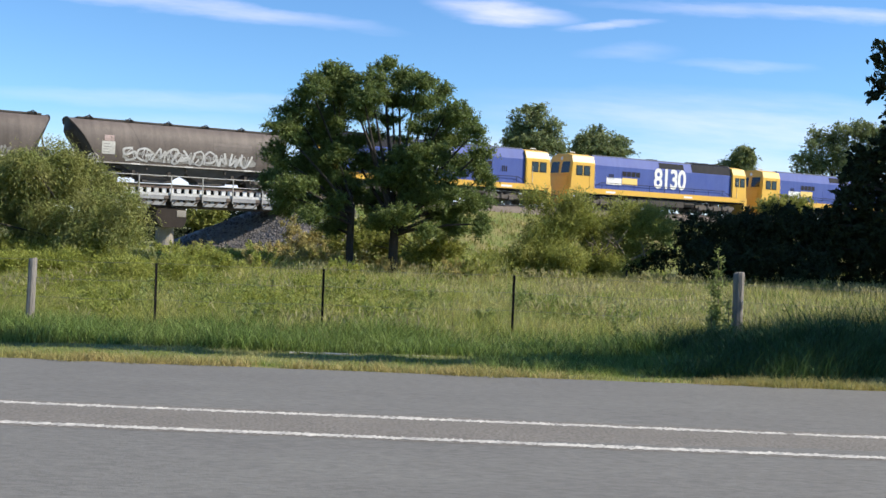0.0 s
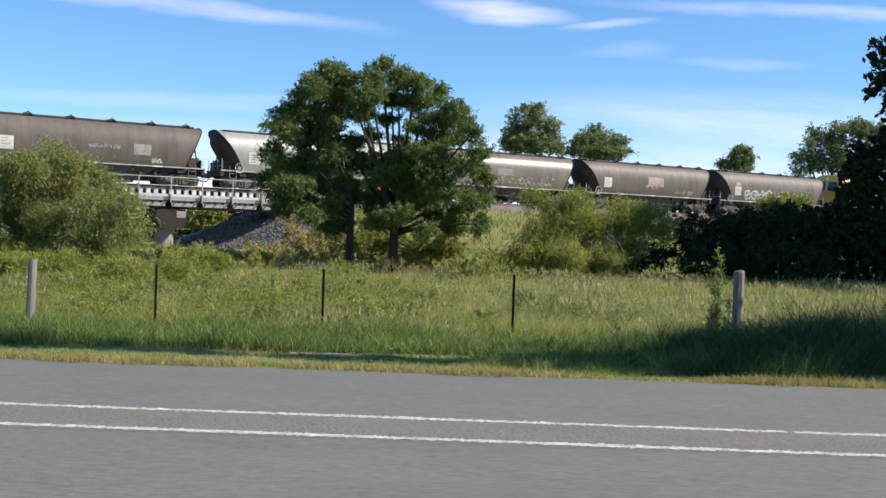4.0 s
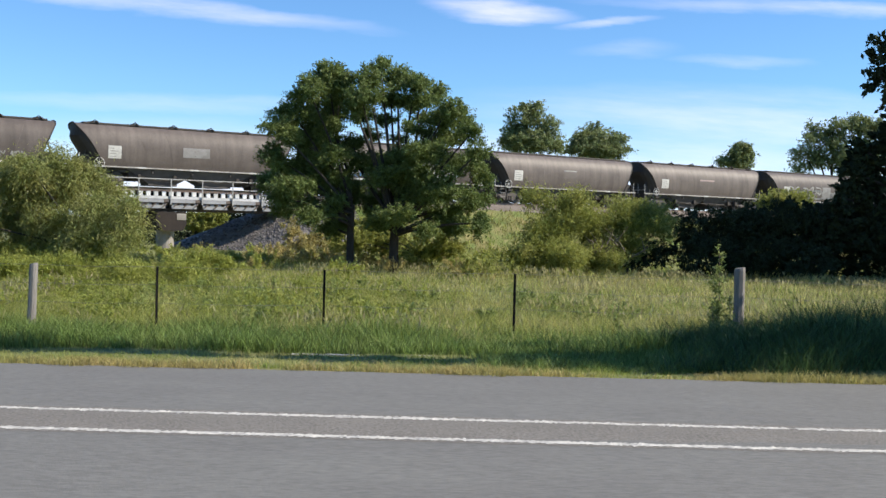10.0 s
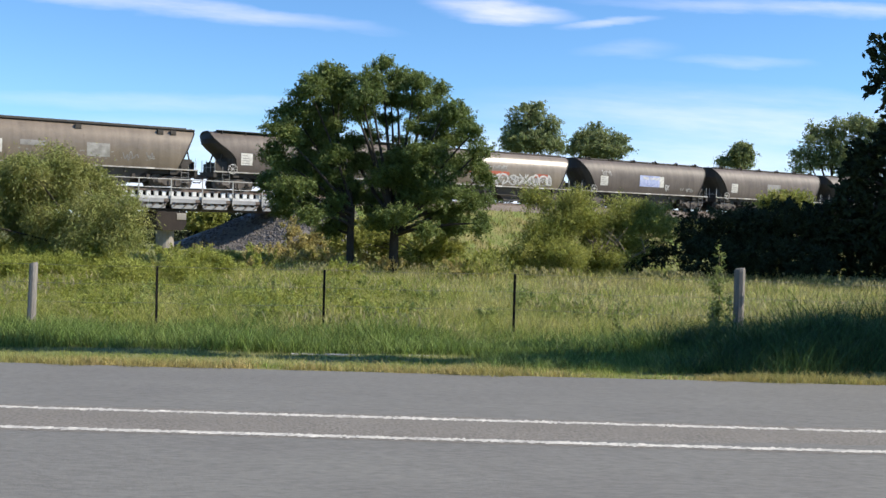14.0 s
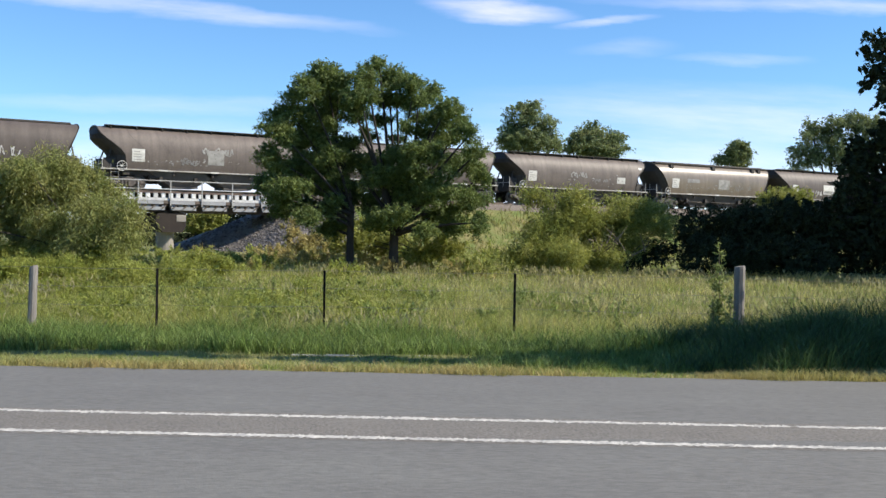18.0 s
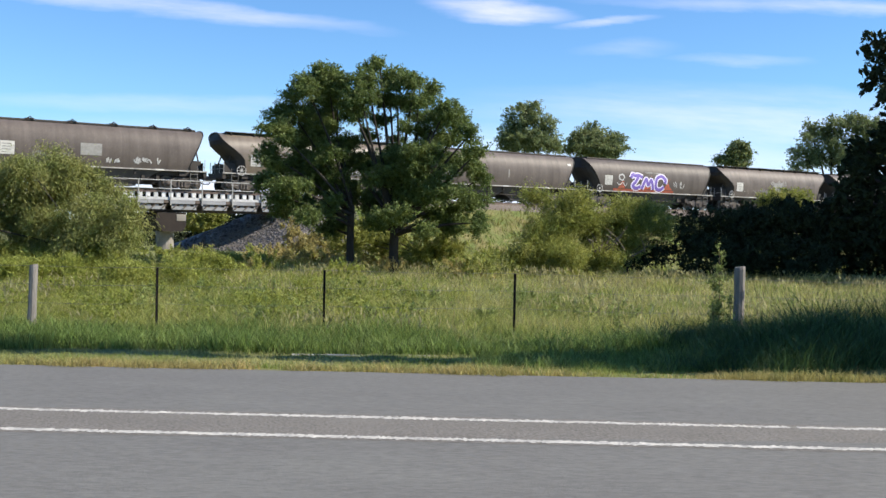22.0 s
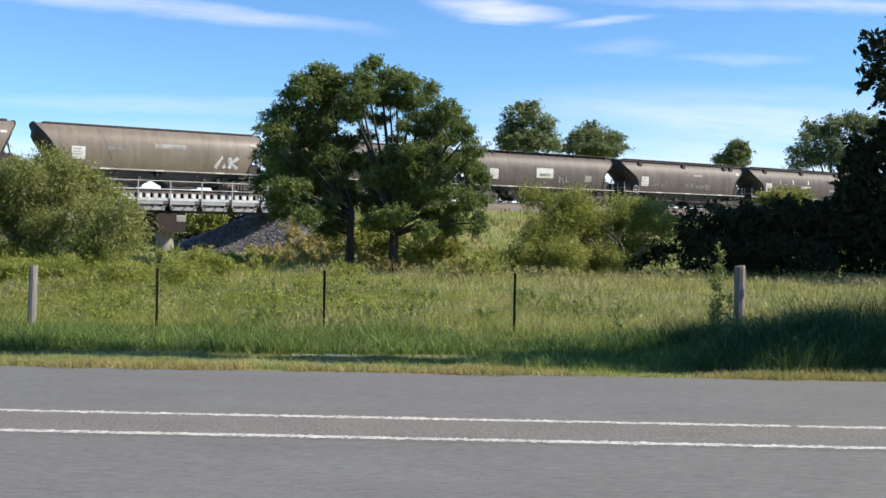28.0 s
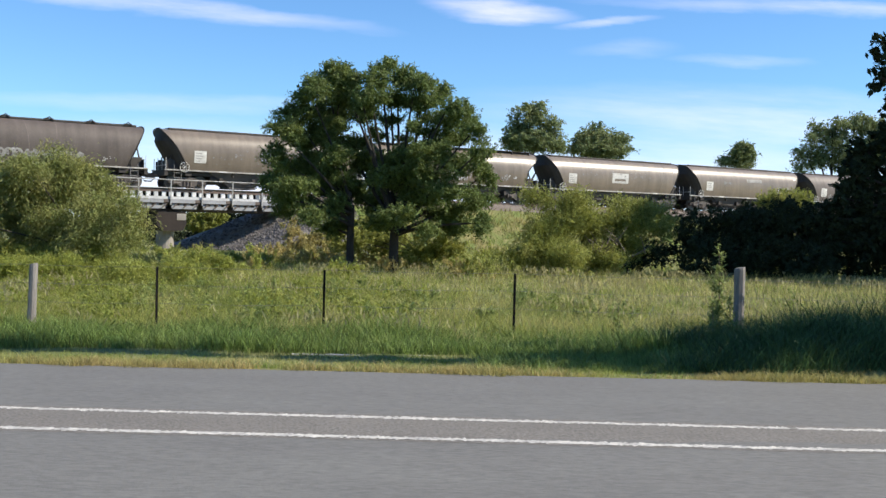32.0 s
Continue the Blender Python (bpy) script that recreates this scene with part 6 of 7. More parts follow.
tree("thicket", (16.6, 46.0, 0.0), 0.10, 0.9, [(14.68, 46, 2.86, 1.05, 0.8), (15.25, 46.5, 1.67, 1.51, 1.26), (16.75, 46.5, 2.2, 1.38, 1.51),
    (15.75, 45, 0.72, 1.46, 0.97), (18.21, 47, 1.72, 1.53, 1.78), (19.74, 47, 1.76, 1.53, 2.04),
    (15.44, 46, 2.55, 0.85, 0.45)], 47000, 0.046, "leaf_shaded", "dark green thicket in shade", "bush", group="dark thicket", long=2.8)
PADDOCK_TREE = [
    (20.09, 46, 6.26, 1.5, 1.12), (19.1, 46.75, 5.04, 1.12, 1.52), (18.91, 46, 2.99, 1.29, 1.5), (19.32, 46, 1.88, 1.74, 1.12),
    (18.6, 46.75, 1.61, 0.87, 0.87), (17.16, 46, 2.58, 0.7, 1.14), (16.88, 46, 1.58, 0.7, 0.9), (18.11, 46, 4.59, 0.7, 0.99),
    (17.68, 46, 3.47, 0.65, 0.9), (18.59, 46, 5.53, 0.85, 0.9), (21.71, 46, 6.54, 2.49, 1.99), (22.27, 46, 3.32, 2.74, 2.25),
    (25.11, 47.5, 6.25, 2.59, 2.59), (26.2, 47.5, 2.92, 2.85, 2.32)]
tree("tree", (23.2, 46.0, -0.1), 0.40, 2.8, PADDOCK_TREE, 42000, 0.12, "leaf_shaded", "tall dark dense tree behind the paddock", droop=0.2)
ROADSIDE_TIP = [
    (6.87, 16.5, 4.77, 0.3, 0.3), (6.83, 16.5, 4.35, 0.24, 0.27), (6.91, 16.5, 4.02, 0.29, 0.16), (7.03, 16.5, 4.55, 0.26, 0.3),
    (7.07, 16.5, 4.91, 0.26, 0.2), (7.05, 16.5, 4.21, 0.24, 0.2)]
# crown beyond the tip is out of view, arranged to shade the mound
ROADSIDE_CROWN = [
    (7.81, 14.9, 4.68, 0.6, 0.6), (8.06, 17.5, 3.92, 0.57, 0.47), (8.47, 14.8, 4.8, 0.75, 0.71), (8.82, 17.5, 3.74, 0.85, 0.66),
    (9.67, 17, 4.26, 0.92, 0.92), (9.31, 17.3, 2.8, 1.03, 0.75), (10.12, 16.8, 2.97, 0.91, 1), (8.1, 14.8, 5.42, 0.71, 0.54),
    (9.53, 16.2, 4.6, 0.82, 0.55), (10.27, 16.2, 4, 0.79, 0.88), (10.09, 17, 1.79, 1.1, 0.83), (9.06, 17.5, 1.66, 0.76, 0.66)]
# unseen extra clumps that carry the shade to the mound's front
ROADSIDE_SHADE = [
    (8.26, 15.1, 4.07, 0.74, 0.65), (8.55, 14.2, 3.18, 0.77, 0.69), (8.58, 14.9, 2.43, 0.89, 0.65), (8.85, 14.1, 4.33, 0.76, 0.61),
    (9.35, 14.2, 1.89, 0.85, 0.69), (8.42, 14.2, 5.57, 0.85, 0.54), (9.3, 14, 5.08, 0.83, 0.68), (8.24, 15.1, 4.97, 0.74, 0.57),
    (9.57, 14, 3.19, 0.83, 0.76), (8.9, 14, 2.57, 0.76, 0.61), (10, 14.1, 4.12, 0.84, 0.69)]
tree("tree", (11.2, 16.5, -0.1), 0.24, 2.6, ROADSIDE_TIP + ROADSIDE_CROWN + ROADSIDE_SHADE, 64000, 0.05, "leaf_shaded", "dark roadside tree overhanging the fence", droop=0.2, spray=0.35, sway=0.5)
# out of view; its narrow crown only casts the shadow strip on the verge
tree("tree", (16.5, 13.65, -0.1), 0.30, 6.0, [(16.5, 13.6, 9.2, 0.34, 1.7), (16.4, 13.6, 12.2, 0.36, 1.8), (16.6, 13.55, 15.0, 0.34, 1.7),
     (16.4, 13.6, 17.6, 0.30, 1.5), (16.5, 13.6, 19.4, 0.28, 1.0)], 10000, 0.10, "leaf_shaded", "tall slender roadside tree")
# out of view to the right, sized so its shadow covers the thicket
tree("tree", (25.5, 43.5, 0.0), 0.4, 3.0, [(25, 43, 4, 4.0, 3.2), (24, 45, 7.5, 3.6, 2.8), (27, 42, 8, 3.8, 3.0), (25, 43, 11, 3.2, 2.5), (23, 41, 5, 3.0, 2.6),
     (27.5, 46, 5, 3.4, 3.2), (23.5, 47, 6, 3.0, 3.4), (24, 44, 10, 3.2, 2.5), (24.5, 44, 13.2, 2.8, 2.0)], 30000, 0.32, "leaf_shaded", "large dense dark tree beyond the paddock", spray=0.9)
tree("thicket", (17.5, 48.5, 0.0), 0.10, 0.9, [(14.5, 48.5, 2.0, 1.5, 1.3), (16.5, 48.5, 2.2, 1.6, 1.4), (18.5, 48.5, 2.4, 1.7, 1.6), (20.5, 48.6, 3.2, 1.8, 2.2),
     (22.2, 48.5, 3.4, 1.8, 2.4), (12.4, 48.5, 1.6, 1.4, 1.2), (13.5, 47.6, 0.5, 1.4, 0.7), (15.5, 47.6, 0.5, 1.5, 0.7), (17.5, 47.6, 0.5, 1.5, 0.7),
     (19.5, 47.6, 0.5, 1.5, 0.7), (21.3, 47.6, 0.6, 1.5, 0.8), (20.6, 48.6, 4.8, 1.6, 1.6)], 36000, 0.085, "leaf_shaded", "dark green thicket in shade", "bush", group="dark thicket", long=2.6)
# low clumps at y 70 to 80 darken the shaded ground behind the pier
tree("bush", (-21.0, 88.0, 0.0), 0.14, 1.2, [(-25.49, 88, 1.55, 1.91, 1.33), (-22.62, 88, 1.38, 1.91, 1.24), (-19.76, 88, 0.96, 2.1, 1.24),
    (-16.91, 88, 1.5, 2.1, 1.33), (-15.02, 88, 2.25, 1.91, 1.14), (-27.88, 88, 1.74, 2.38, 1.43),
    (-21.17, 88, 0.21, 2.86, 0.95), (-19.67, 80, -0.12, 1.73, 0.61), (-21.93, 78, 0.33, 1.69, 0.84),
    (-17.01, 70, -0.33, 1.36, 0.34), (-18.53, 70, -0.36, 1.14, 0.34), (-15.5, 70, -0.26, 0.91, 0.27),
    (-17.07, 80, 0.02, 1.73, 0.69), (-28.83, 88, 1.96, 1.91, 1.43), (-16.46, 88, 2.84, 1.91, 0.76),
    (-18.36, 88, 2.51, 1.72, 0.67), (-14.56, 88, 3.21, 1.91, 0.76)], 22000, 0.12, "leaf_shaded", "dark bushes in the shade beyond the bridge", "bush", spray=0.8)
tree("bush", (-17.5, 84.0, 0.0), 0.12, 1.0, [(-20.02, 84, 1.98, 1.18, 0.55), (-18.43, 84, 2.19, 1.09, 0.45), (-19.1, 84, 1.45, 1.36, 0.55)], 14000, 0.09, "leaf_shrub", "green bushes beyond the bridge opening", "bush", spray=0.6)
GUM_A = [
    (9.89, 125, 15.89, 2.03, 1.62), (8.25, 125, 13.49, 1.89, 1.76), (11.63, 125, 13.56, 1.89, 1.89), (9.97, 125, 12.17, 3.25, 1.35),
    (13.02, 125, 11.76, 1.22, 0.95), (7.6, 125, 11.92, 1.08, 0.95)]
GUM_B = [
    (18.78, 130, 13.92, 2.39, 1.41), (17.04, 130, 12.83, 1.83, 1.13), (20.57, 130, 12.69, 1.69, 1.41), (18.83, 130, 11.67, 3.52, 1.27),
    (15.65, 130, 11.88, 1.13, 0.7)]
GUM_C = [
    (39.29, 140, 13.4, 1.29, 0.91), (38.56, 140, 12.17, 1.67, 0.91), (40.3, 140, 12.36, 0.99, 1.06), (37.13, 140, 11.53, 0.99, 0.53),
    (39.57, 140, 10.98, 1.52, 0.61)]
GUM_D = [
    (41.26, 118, 13.14, 1.41, 1.41), (43.61, 118, 13.64, 1.92, 1.66), (46.16, 118, 14.33, 1.79, 1.41), (40.8, 118, 10.58, 1.53, 1.53),
    (43.36, 118, 10.63, 2.56, 1.79), (46.86, 118, 11.02, 3.19, 3.19), (48.4, 118, 13.93, 1.92, 1.79), (39.87, 118, 9.28, 0.89, 0.77)]
for base, cl, count in (((9.6, 125, 0), GUM_A, 30000), ((19, 130, 0), GUM_B, 30000), ((39.5, 140, 0), GUM_C, 14000), ((44, 118, 0), GUM_D, 30000)):
    tree("tree", base, 0.35, cl[-1][2] * 0.55, cl, count, 0.115, "leaf_gum", "distant green gum tree behind the railway", group="far trees", hollow=0.25, split=14,
         long=2.6, droop=0.35, spray=1.1, rise=0.3, sway=0.7)
tree("bracken", (-10.0, 32.0, -0.05), 0.03, 0.3, [(-12.54, 32, 0.51, 1.04, 0.38), (-10.98, 32, 0.61, 0.95, 0.38), (-7.42, 32, 0.74, 0.62, 0.26),
    (-7.95, 32, 0.62, 0.4, 0.26), (-9.85, 32, 0.36, 0.8, 0.28), (-13.75, 32, 0.35, 0.87, 0.43),
    (-11.1, 30, 0.45, 1.14, 0.33), (-11.98, 29, 0.40, 0.94, 0.3), (-8.84, 29, 0.42, 0.94, 0.28),
    (-7.52, 30, 0.46, 0.81, 0.28), (-6.82, 32, 0.56, 0.59, 0.26), (-13.47, 33, 0.76, 0.89, 0.32),
    (-12.04, 33, 0.78, 0.89, 0.29), (-10.9, 33, 0.66, 0.82, 0.29), (-9.6, 32.5, 0.32, 0.55, 0.25),
    (-8.73, 42, 0.44, 0.82, 0.2), (-7.59, 42, 0.37, 1.0, 0.18)], 52000, 0.026, "leaf_bracken", "bright green bracken patch", "bracken", long=4.6, limbs=False, spray=0.5, rise=1.0,
     droop=0.5, hollow=0.1)
tree("shrub", (-6.8, 52.0, 0.0), 0.05, 0.4, [(-6.2, 50, 0.85, 1.19, 0.6), (-5.24, 50, 0.25, 0.92, 0.54), (-7.3, 50, 1.56, 0.6, 0.54),
    (-6.87, 50, 0.41, 1.08, 0.49), (-8.22, 50, 0.11, 0.97, 0.32), (-5.69, 47, 0.33, 1.02, 0.36),
    (-4.32, 46, 0.26, 1.0, 0.35), (-3.13, 45, 0.13, 0.88, 0.29), (-1.91, 45, 0.1, 0.88, 0.29),
    (-5.67, 50, 1.05, 0.81, 0.43), (-8.67, 48, 0.26, 1.04, 0.23), (-7.8, 49, 0.44, 0.9, 0.32),
    (-6.75, 50, 1.03, 0.81, 0.49), (-6.71, 47, 0.31, 1.02, 0.25)], 15000, 0.05, "leaf_weed", "yellowish weeds at the foot of the bank", "weeds", limbs=False, long=3.2, spray=0.5, rise=1.0)
tree("shrub", (-0.5, 43.0, 0.0), 0.06, 0.5, [(-0.57, 43, 1.37, 0.93, 0.84), (0.14, 43, 0.92, 0.84, 0.56), (-1.02, 43, 0.55, 0.88, 0.56),
    (0.82, 43, 1.87, 0.56, 0.42), (-4.25, 45, 1.15, 0.83, 0.58), (-3.15, 45, 1.0, 0.97, 0.63),
    (-2.05, 45, 1.03, 0.97, 0.63), (-3.48, 46, 1.73, 0.9, 0.5), (-4.85, 46, 1.75, 0.7, 0.5),
    (-2.36, 46, 1.8, 0.9, 0.45)], 22000, 0.05, "leaf_shrub", "olive undergrowth beneath the trees", "shrub", long=3.2, spray=0.5, rise=0.8)


# ---- grass ----
def blades(name, n, area, height, width, mat, label, bend=0.35, keep=None, base=None, seg=2):
    """Bent grass blades over area (y0, y1), as wide as the view there."""
    y0, y1 = area
    y = np.sqrt(RS.rand(n) * (y1 * y1 - y0 * y0) + y0 * y0)
    x = (RS.rand(n) * 2 - 1) * (0.47 * y + 1.2)
    tuft = RS.randint(0, max(n // 14, 1), n)          # blades gather in tufts
    tx, ty = x[tuft], y[tuft]
    mix_ = (RS.rand(n) < 0.75)
    sc = 0.004 * y + 0.03
    x = np.where(mix_, tx + RS.normal(size=n) * sc, x)
    y = np.where(mix_, np.clip(ty + RS.normal(size=n) * sc, y0, y1), y)
    tall = (0.65 + 0.7 * RS.rand(max(n // 14, 1)))[tuft]
    if keep is not None:
        ok = keep(x, y)
        tall = tall[ok]
        x, y = x[ok], y[ok]
        n = len(x)
    z = np.array([ground_z(a, b) for a, b in zip(x, y)]) - 0.03 if base is None else base(x, y)
    patch = np.array([noise.noise((a * 0.5, b * 0.5, 2.0)) for a, b in zip(x, y)])
    h = height * (0.5 + 0.8 * RS.rand(n)) * (1 + 0.55 * patch) * tall
    q = RS.rand(n) * 2 * math.pi
    dx, dy = np.cos(q), np.sin(q)
    bd = bend * h * (0.3 + RS.rand(n))
    w = width * (0.6 + 0.8 * RS.rand(n))
    r = RS.rand(n) * 2 * math.pi
    wx, wy = np.cos(r) * w / 2, np.sin(r) * w / 2
    c0 = np.stack([x, y, z], 1)
    c1 = np.stack([x + dx * bd * 0.35, y + dy * bd * 0.35, z + h * 0.6], 1)
    c2 = np.stack([x + dx * bd, y + dy * bd, z + h], 1)
    wv = np.stack([wx, wy, np.zeros(n)], 1)
    v = np.stack([c0 - wv, c0 + wv, c1 + wv * 0.7, c1 - wv * 0.7, c2], 1).reshape(-1, 3)
    k = np.arange(n, dtype=np.int32)[:, None] * 5
    tri = np.concatenate([k + np.array([[0, 1, 2]]), k + np.array([[0, 2, 3]]), k + np.array([[3, 2, 4]])], 1).reshape(-1, 3)
    return single(name, quick_mesh(name, v, tri, M[mat]), None, label, "grass", kind="stuff")


def away(x, y):
    """Not under the railway bank."""
    c, s_ = math.cos(radians(90 - PHI)), math.sin(radians(90 - PHI))
    lx = (x - TRACK_ORIGIN.x) * c + (y - TRACK_ORIGIN.y) * s_
    ly = -(x - TRACK_ORIGIN.x) * s_ + (y - TRACK_ORIGIN.y) * c
    d = np.hypot(np.maximum(S_ABUT - lx, 0), np.maximum(np.abs(ly) - BANK_HALF, 0))
    return d > 4.6


def dry_patch(x, y):
    """Dry tufts come and go along the road edge."""
    q = np.array([noise.noise((a * 0.55, 1.7, 3.0)) + 0.6 * noise.noise((a * 2.1, 4.0, 8.0)) for a in x])
    return (y < 13.52 + 0.55 * q + 0.12 * np.clip(x - 2, 0, 2)) & (y > 12.98 - 0.25 * np.clip(q, -0.2, 0.5) + 0.05 * np.sin(x * 7.0)) & (RS.rand(len(x)) < 0.55 + q)


def off_toe(x, y):
    """Kept short before the stony end of the bank."""
    q = x / y
    return away(x, y) & ~((q > -0.30) & (q < -0.08) & (y > 44))


blades("verge_grass", 60000, (12.84, 14.1), 0.095, 0.008, "grass_dry", "dry yellow grass tufts along the road edge", bend=1.1, keep=dry_patch)
blades("verge_grass", 44000, (13.15, 16.05), 0.080, 0.009, "grass_mid", "short green grass on the road verge", bend=0.9,
       keep=lambda x, y: (y > 13.2 + 0.12 * np.sin(x * 3.1) * np.sin(x * 1.3 + 1)) & ((x < 3.3) | (y < 13.95)))
blades("tall_grass", 76000, (16.15, 18.9), 0.25, 0.012, "grass_lush", "lush green tall grass beside the fence", bend=0.8,
       keep=lambda x, y: (x < 3.6) | (y > 17.9))
blades("tall_grass", 95000, (17.8, 27), 0.27, 0.0115, "grass_mid", "tall sunlit paddock grass", bend=1.0, keep=lambda x, y: (x < 3.8) | (y > 18.1))
blades("tall_grass", 56000, (26, 50), 0.24, 0.023, "grass_mid", "tall sunlit paddock grass", keep=off_toe, bend=1.0)
blades("tall_grass", 16000, (40, 66), 0.36, 0.045, "grass_mid", "rank grass at the foot of the bank", keep=off_toe, bend=0.8)
blades("green_grass", 70000, (18.6, 36), 0.30, 0.013, "leaf_bracken", "fresh green grass over the paddock", bend=1.0,
       keep=lambda x, y: x / y < -0.10 + 0.16 * np.sin(y * 0.7) * np.sin(x * 0.9 + 1) + 0.22 * (RS.rand(len(x)) - 0.5))
blades("seed_heads", 9000, (17.5, 42), 0.40, 0.009, "grass_seed", "dry seeding grass stalks", keep=away, bend=0.4)


blades("seed_heads", 22000, (20, 46), 0.34, 0.012, "grass_seed", "pale seeding grass before the dark thicket", bend=0.5,
       keep=lambda x, y: away(x, y) & (x / y > 0.02 + 0.10 * RS.rand(len(x))))


def bank_base(x, y):
    c, s_ = math.cos(radians(90 - PHI)), math.sin(radians(90 - PHI))
    lx = (x - TRACK_ORIGIN.x) * c + (y - TRACK_ORIGIN.y) * s_
    ly = -(x - TRACK_ORIGIN.x) * s_ + (y - TRACK_ORIGIN.y) * c
    d = np.hypot(np.maximum(S_ABUT - lx, 0), np.maximum(np.abs(ly) - BANK_HALF, 0))
    return BANK_TOP - d / BANK_FALL - 0.05


def on_bank(x, y):
    c, s_ = math.cos(radians(90 - PHI)), math.sin(radians(90 - PHI))
    lx = (x - TRACK_ORIGIN.x) * c + (y - TRACK_ORIGIN.y) * s_
    ly = -(x - TRACK_ORIGIN.x) * s_ + (y - TRACK_ORIGIN.y) * c
    d = np.maximum(np.abs(ly) - BANK_HALF, 0)
    return (ly < -BANK_HALF - 0.2) & (d < 5.6) & (lx > S_ABUT + 2.5)


# mound blades carry part of their shade as colour
blades("rank_grass", 105000, (13.75, 18.0), 0.33, 0.010, "grass_rank_shaded", "rank dark green grass mound in shade", bend=1.1,
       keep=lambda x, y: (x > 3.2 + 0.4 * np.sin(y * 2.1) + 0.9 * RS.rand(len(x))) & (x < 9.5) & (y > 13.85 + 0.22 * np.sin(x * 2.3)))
blades("rank_grass", 30000, (16.6, 18.0), 0.70, 0.011, "grass_rank_shaded", "taller rank grass beyond the strainer post", bend=0.6,
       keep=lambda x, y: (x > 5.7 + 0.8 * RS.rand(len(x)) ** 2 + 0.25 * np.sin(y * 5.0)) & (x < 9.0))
blades("verge_grass", 46000, (14.05, 16.2), 0.15, 0.009, "grass_lush", "soft green grass in the shade beside the road", bend=1.0,
       keep=lambda x, y: (x > 0.4 + 0.8 * RS.rand(len(x))) & (x < 4.2))
blades("bank_grass", 110000, (48, 84), 0.30, 0.042, "grass_bank", "grass on the railway bank", keep=on_bank, base=bank_base, bend=0.8)

# ================= the fence =================
FENCE = [(-7.22, 18.35), (-5.09, 18.6), (-2.13, 18.9), (1.34, 19.2), (5.39, 18.9)]


def picket(x, y, top):
    g = Geo()
    for a in (0, 120, 240):
        c, s_ = math.cos(radians(a)), math.sin(radians(a))
        p, q = (c * 0.026, s_ * 0.026), (-s_ * 0.003, c * 0.003)
        v = [(q[0], q[1]), (p[0] + q[0], p[1] + q[1]), (p[0] - q[0], p[1] - q[1]), (-q[0], -q[1])]
        g.add([(a_, b_, z) for z in (-0.4, top) for a_, b_ in v], [(0, 1, 5, 4), (1, 2, 6, 5), (2, 3, 7, 6), (3, 0, 4, 7), (4, 5, 6, 7), (3, 2, 1, 0)])
    return single("fence_picket", g, M["picket"], "thin black steel star picket of the wire fence", "fence post", m=pose(x, y, 0, 0, 0, random.uniform(0, 90)),
                  group="fence pickets")


def wood_post(x, y, top, w, label, tilt):
    g = Geo()
    ring = [(w * 0.5 * math.cos(q) * (1 + 0.08 * math.sin(3 * q)), w * 0.5 * math.sin(q)) for q in (2 * math.pi * i / 10 for i in range(10))]
    v, f = [], []
    zs = [-0.5, 0.0, top * 0.5, top - 0.05, top]
    for i, z in enumerate(zs):
        k = 0.9 if i == 4 else 1 + 0.04 * math.sin(i * 2.1)
        v += [(a * k, b * k, z + (0.03 * (a / w) if i >= 3 else 0)) for a, b in ring]
    for i in range(4):
        f += [(i * 10 + j, i * 10 + (j + 1) % 10, (i + 1) * 10 + (j + 1) % 10, (i + 1) * 10 + j) for j in range(10)]
    f.append(tuple(range(40, 50)))
    g.add(v, f)
    return single("fence_post", g, M["post_wood"], label, "fence post", m=pose(x, y, 0, 0, tilt, 0), group="timber fence posts")


wood_post(FENCE[0][0], FENCE[0][1], 1.02, 0.150, "weathered grey timber strainer post", 1.5)
for x, y in FENCE[1:4]:
    picket(x, y, 1.00)
wood_post(FENCE[4][0], FENCE[4][1], 1.22, 0.20, "thick weathered grey timber corner post", 0)
for z in (0.35, 0.68, 1.0):
    pts = [(-16, 17.6)] + FENCE + [(9.0, 18.6), (16, 18.0)]
    g = Geo()
    for (xa, ya), (xb, yb) in zip(pts, pts[1:]):
        g.tube([(xa, ya, z), ((xa + xb) / 2, (ya + yb) / 2, z - 0.02), (xb, yb, z)], 0.0026, 4)
    single("fence_wire", g, M["wire"], "thin steel fence wire between posts", "fence wire", group="fence wires")
for x, y in ((9.0, 18.6), (16, 18.0), (-11, 18.1), (-16, 17.6)):
    picket(x, y, 1.0)


# ---- weeds and dead sticks ----
def spire(x, y, h, label):
    """A tall leafy weed."""
    t = thing("weed", pose(x, y, ground_z(x, y)), label, "weed", group="tall weeds")
    part("stem", Geo().tube([(0, 0, 0), (0.03, 0, h * 0.5), (0.0, 0, h)], 0.012, 5, 0.004), M["twig"], t)
    cl = [(0.02 * math.sin(5 * i), 0.02 * math.cos(7 * i), h * (0.12 + 0.085 * i), 0.16 - 0.012 * i, 0.10) for i in range(11)]
    v, f = leaf_cloud(cl, int(420 * h ** 2.2), 0.022, 3.4, 0.1, spray=0.18)
    part("foliage", quick_mesh("foliage", v, f, M["leaf_weed2"]), None, t)
    return t


for x, y, h, lab in ((4.95, 18.7, 1.75, "tall leafy weed beside the timber corner post"), (5.05, 18.3, 0.95, "leafy weed beside the timber corner post"),
                     (4.80, 18.5, 0.8, "leafy weed beside the timber corner post"), (3.2, 18.9, 0.75, "thin weed standing in the paddock grass"),
                     (8.3, 19.5, 0.9, "thin weed standing in the paddock grass"), (6.9, 20.5, 0.9, "thin weed standing in the paddock grass")):
    spire(x, y, h, lab)
sticks = thing("dead_branch", pose(7.2, 44.2, 0.6), "bare pale dead branches in the shrub", "branch")
_s = random.Random(12)
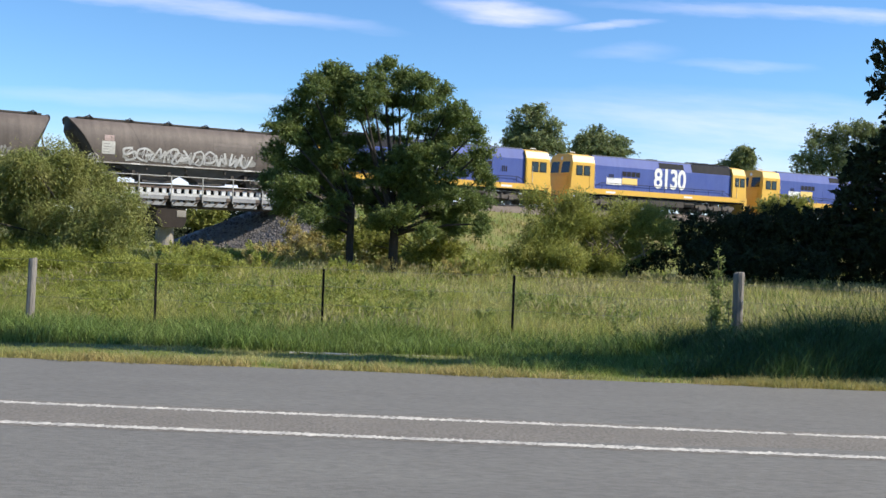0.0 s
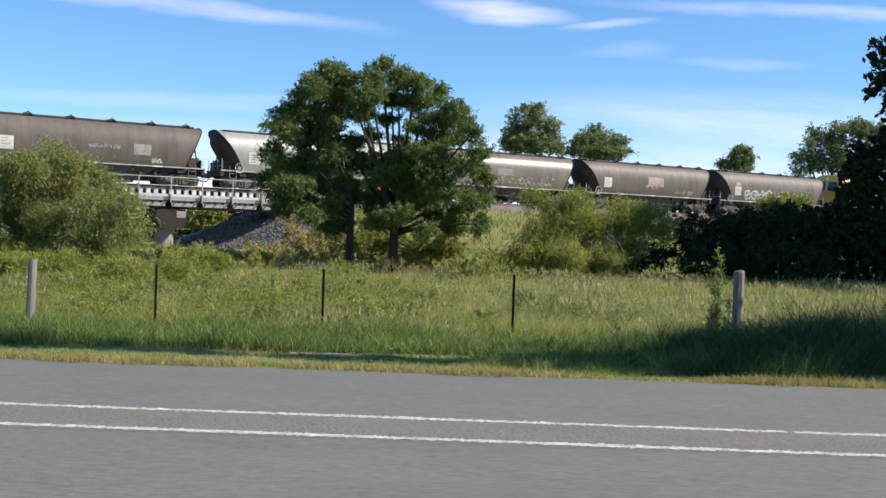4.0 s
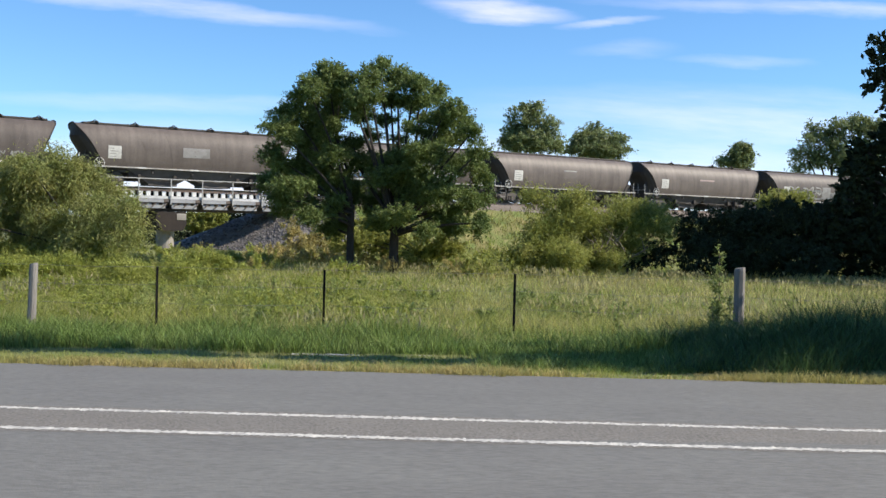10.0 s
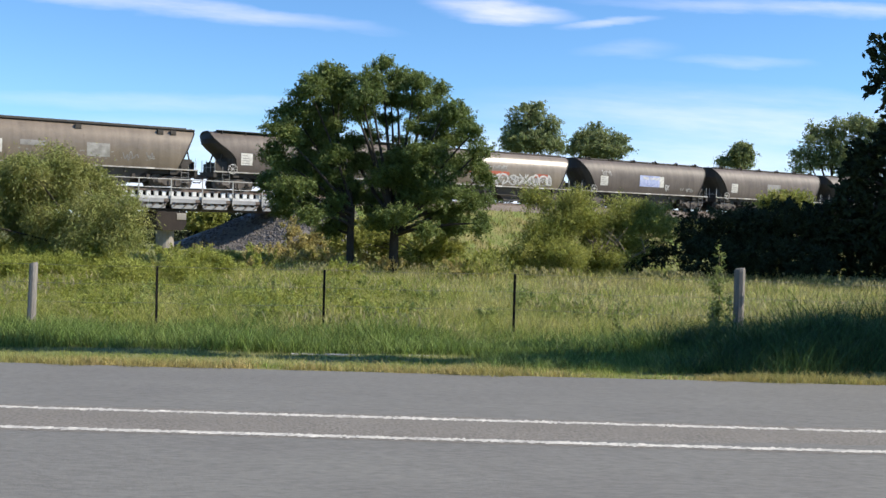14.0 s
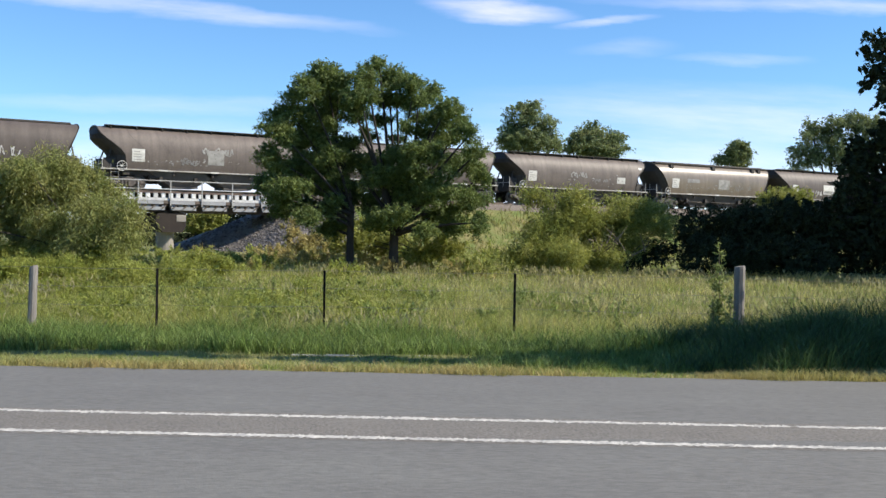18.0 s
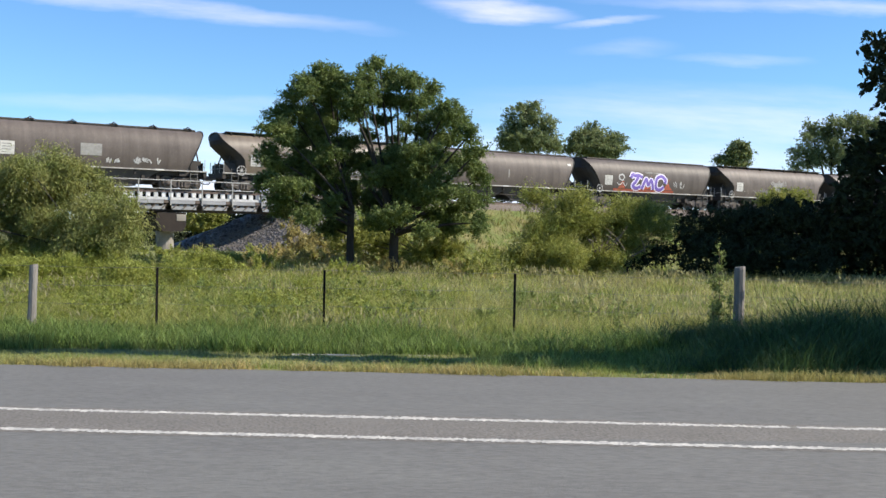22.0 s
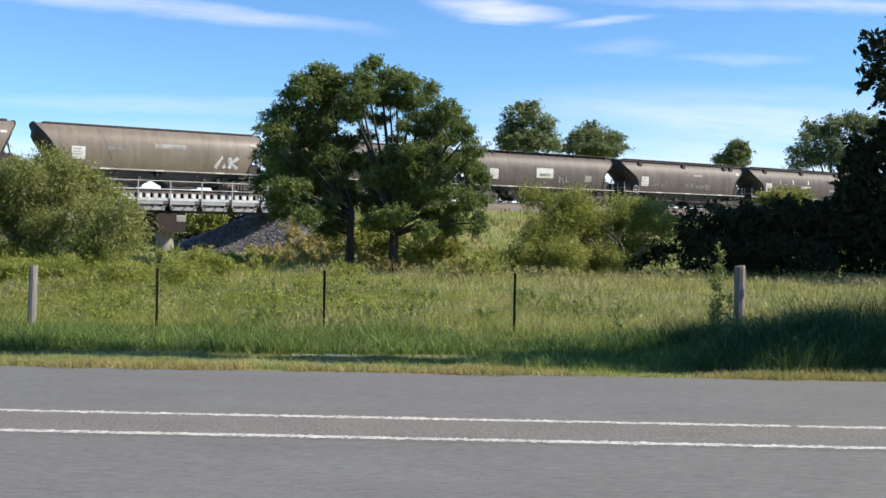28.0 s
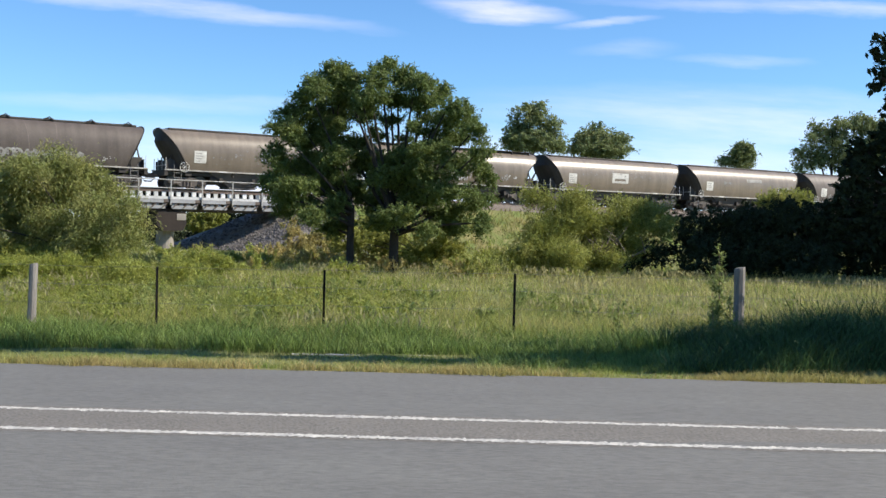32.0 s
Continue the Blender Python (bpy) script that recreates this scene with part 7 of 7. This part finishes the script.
for i in range(16):
    a = Vector((_s.uniform(-0.9, 1.4), _s.uniform(-0.6, 0.2), _s.uniform(0.0, 0.9)))
    b = a + Vector((_s.uniform(-0.9, 1.0), _s.uniform(-0.5, 0.3), _s.uniform(0.1, 1.0)))
    part("stick", Geo().tube(bent(a, b, 0.15), 0.030, 5, 0.010), M["twig"], sticks)


# ---- undergrowth along the foot of the bank, and pale seed heads over the paddock ----
_u = random.Random(21)
for mat, lab, num in (("leaf_weed", "dry yellowish weeds along the bank", 26), ("leaf_shrub", "low olive scrub along the bank", 30), ("leaf_bracken", "green weeds in the paddock", 26)):
    cl = []
    while len(cl) < num:
        y = _u.uniform(36, 62)
        x = _u.uniform(-0.46, 0.14) * y
        if not bool(away(np.array([x]), np.array([y]))[0]):
            continue
        r = _u.uniform(0.35, 0.9)
        cl.append((x, y, ground_z(x, y) + r * 0.35, r, r * _u.uniform(0.4, 0.8)))
    v, f = leaf_cloud(cl, 420 * num, 0.05, 3.0, 0.2, rise=1.0)
    single("undergrowth", quick_mesh("undergrowth", v, f, M[mat]), None, lab, "undergrowth", kind="stuff")
for mat, lab, num, side in (("leaf_bracken", "low fern and herbs between the paddock grass", 130, (-0.45, -0.02)),
                            ("leaf_weed2", "low leafy weeds between the paddock grass", 60, (-0.30, 0.18))):
    cl = []
    for _ in range(num):
        y = _u.uniform(19.6, 30)
        x = _u.uniform(*side) * y
        r = _u.uniform(0.16, 0.42)
        cl.append((x, y, ground_z(x, y) + 0.16 + r * 0.3, r, r * _u.uniform(0.5, 0.8)))
    v, f = leaf_cloud(cl, 210 * num, 0.025, 3.4, 0.3, rise=1.0, spray=0.3)
    single("undergrowth", quick_mesh("undergrowth", v, f, M[mat]), None, lab, "undergrowth", kind="stuff")
# scrub added beyond the track to block the sky under the wagons
sc = []
for i in range(120):
    p = line(14.6 + 0.72 * i) @ Vector((0, 4.3 + _u.uniform(-0.5, 0.5), 0.55))
    r = _u.uniform(0.6, 0.9)
    sc.append((p.x, p.y, p.z, r, r * 0.8))
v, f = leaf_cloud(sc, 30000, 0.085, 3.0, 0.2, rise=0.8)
single("undergrowth", quick_mesh("undergrowth", v, f, M["leaf_shaded"]), None, "dark scrub along the far side of the track", "undergrowth", kind="stuff")
n = 26000
y = np.sqrt(RS.rand(n) * (44.0 ** 2 - 17.8 ** 2) + 17.8 ** 2)
x = (RS.rand(n) * 2 - 1) * (0.46 * y + 1)
pn = np.array([noise.noise((a * 0.35, b * 0.35, 6.0)) for a, b in zip(x, y)])
ok = away(x, y) & (pn > RS.rand(n) * 0.5 + 0.02)
x, y = x[ok], y[ok]
n = len(x)
zz = np.array([ground_z(a, b) for a, b in zip(x, y)]) + 0.24 + 0.22 * RS.rand(n)
c = np.stack([x, y, zz], 1)
up = np.stack([RS.normal(size=n) * 0.03, RS.normal(size=n) * 0.03, 0.045 + 0.05 * RS.rand(n)], 1)
wd = np.stack([np.cos(x * 50), np.sin(x * 50), np.zeros(n)], 1) * (0.010 + 0.00035 * y)[:, None]
v = np.stack([c - up, c + wd, c + up, c - wd], 1).reshape(-1, 3)
single("seed_tufts", quick_mesh("seed_tufts", v, np.arange(len(v), dtype=np.int32).reshape(-1, 4), M["grass_seed"]), None, "pale seed heads on the paddock grass",
       "grass", kind="stuff")


# ================= movement =================
GUSTS = [(0, 0.22), (1, 0.24), (2, 0.20), (3, 0.22), (4.5, 0.0), (6, -0.15), (7, -0.05), (8, 0.05), (9, 0.16), (10, 0.06), (11, 0.10), (12, 0.12), (13, 0.18),
         (14, 0.12), (15.5, -0.02), (17, -0.18), (18, -0.12), (19, -0.30), (20, -0.22), (21, -0.16), (22, -0.14), (23, -0.10), (24, -0.06), (25, 0.02), (26.5, -0.05),
         (28, -0.22), (29, 0.0), (30, 0.05), (31, 0.16), (32, 0.32)]


def motions():
    for ob, k, ph in SWAYING:
        walk(ob, [(t, pose(k * (a + 0.03 * math.sin(1.9 * t + ph)), k * 0.06 * math.sin(1.3 * t + 2 * ph), k * 0.04 * math.sin(2.3 * t + ph))) for t, a in GUSTS])
    times = [0.5 * i for i in range(65)]
    for ob, s0 in TRAIN:
        walk(ob, [(t, line(s0 + travelled(t))) for t in times])
    for axle, x, r, others in AXLES:
        rows = []
        for i in range(961):
            t = i / 30.0
            rows.append((t, pose(x, 0, r) @ Matrix.Rotation(travelled(t) / r, 4, "Y")))
        walk(axle, rows)
        act, slot = axle.animation_data.action, axle.animation_data.action_slot
        for ob in others:
            ob.rotation_mode = "QUATERNION"
            ob.animation_data_create()
            ob.animation_data.action = act
            ob.animation_data.action_slot = slot


motions()
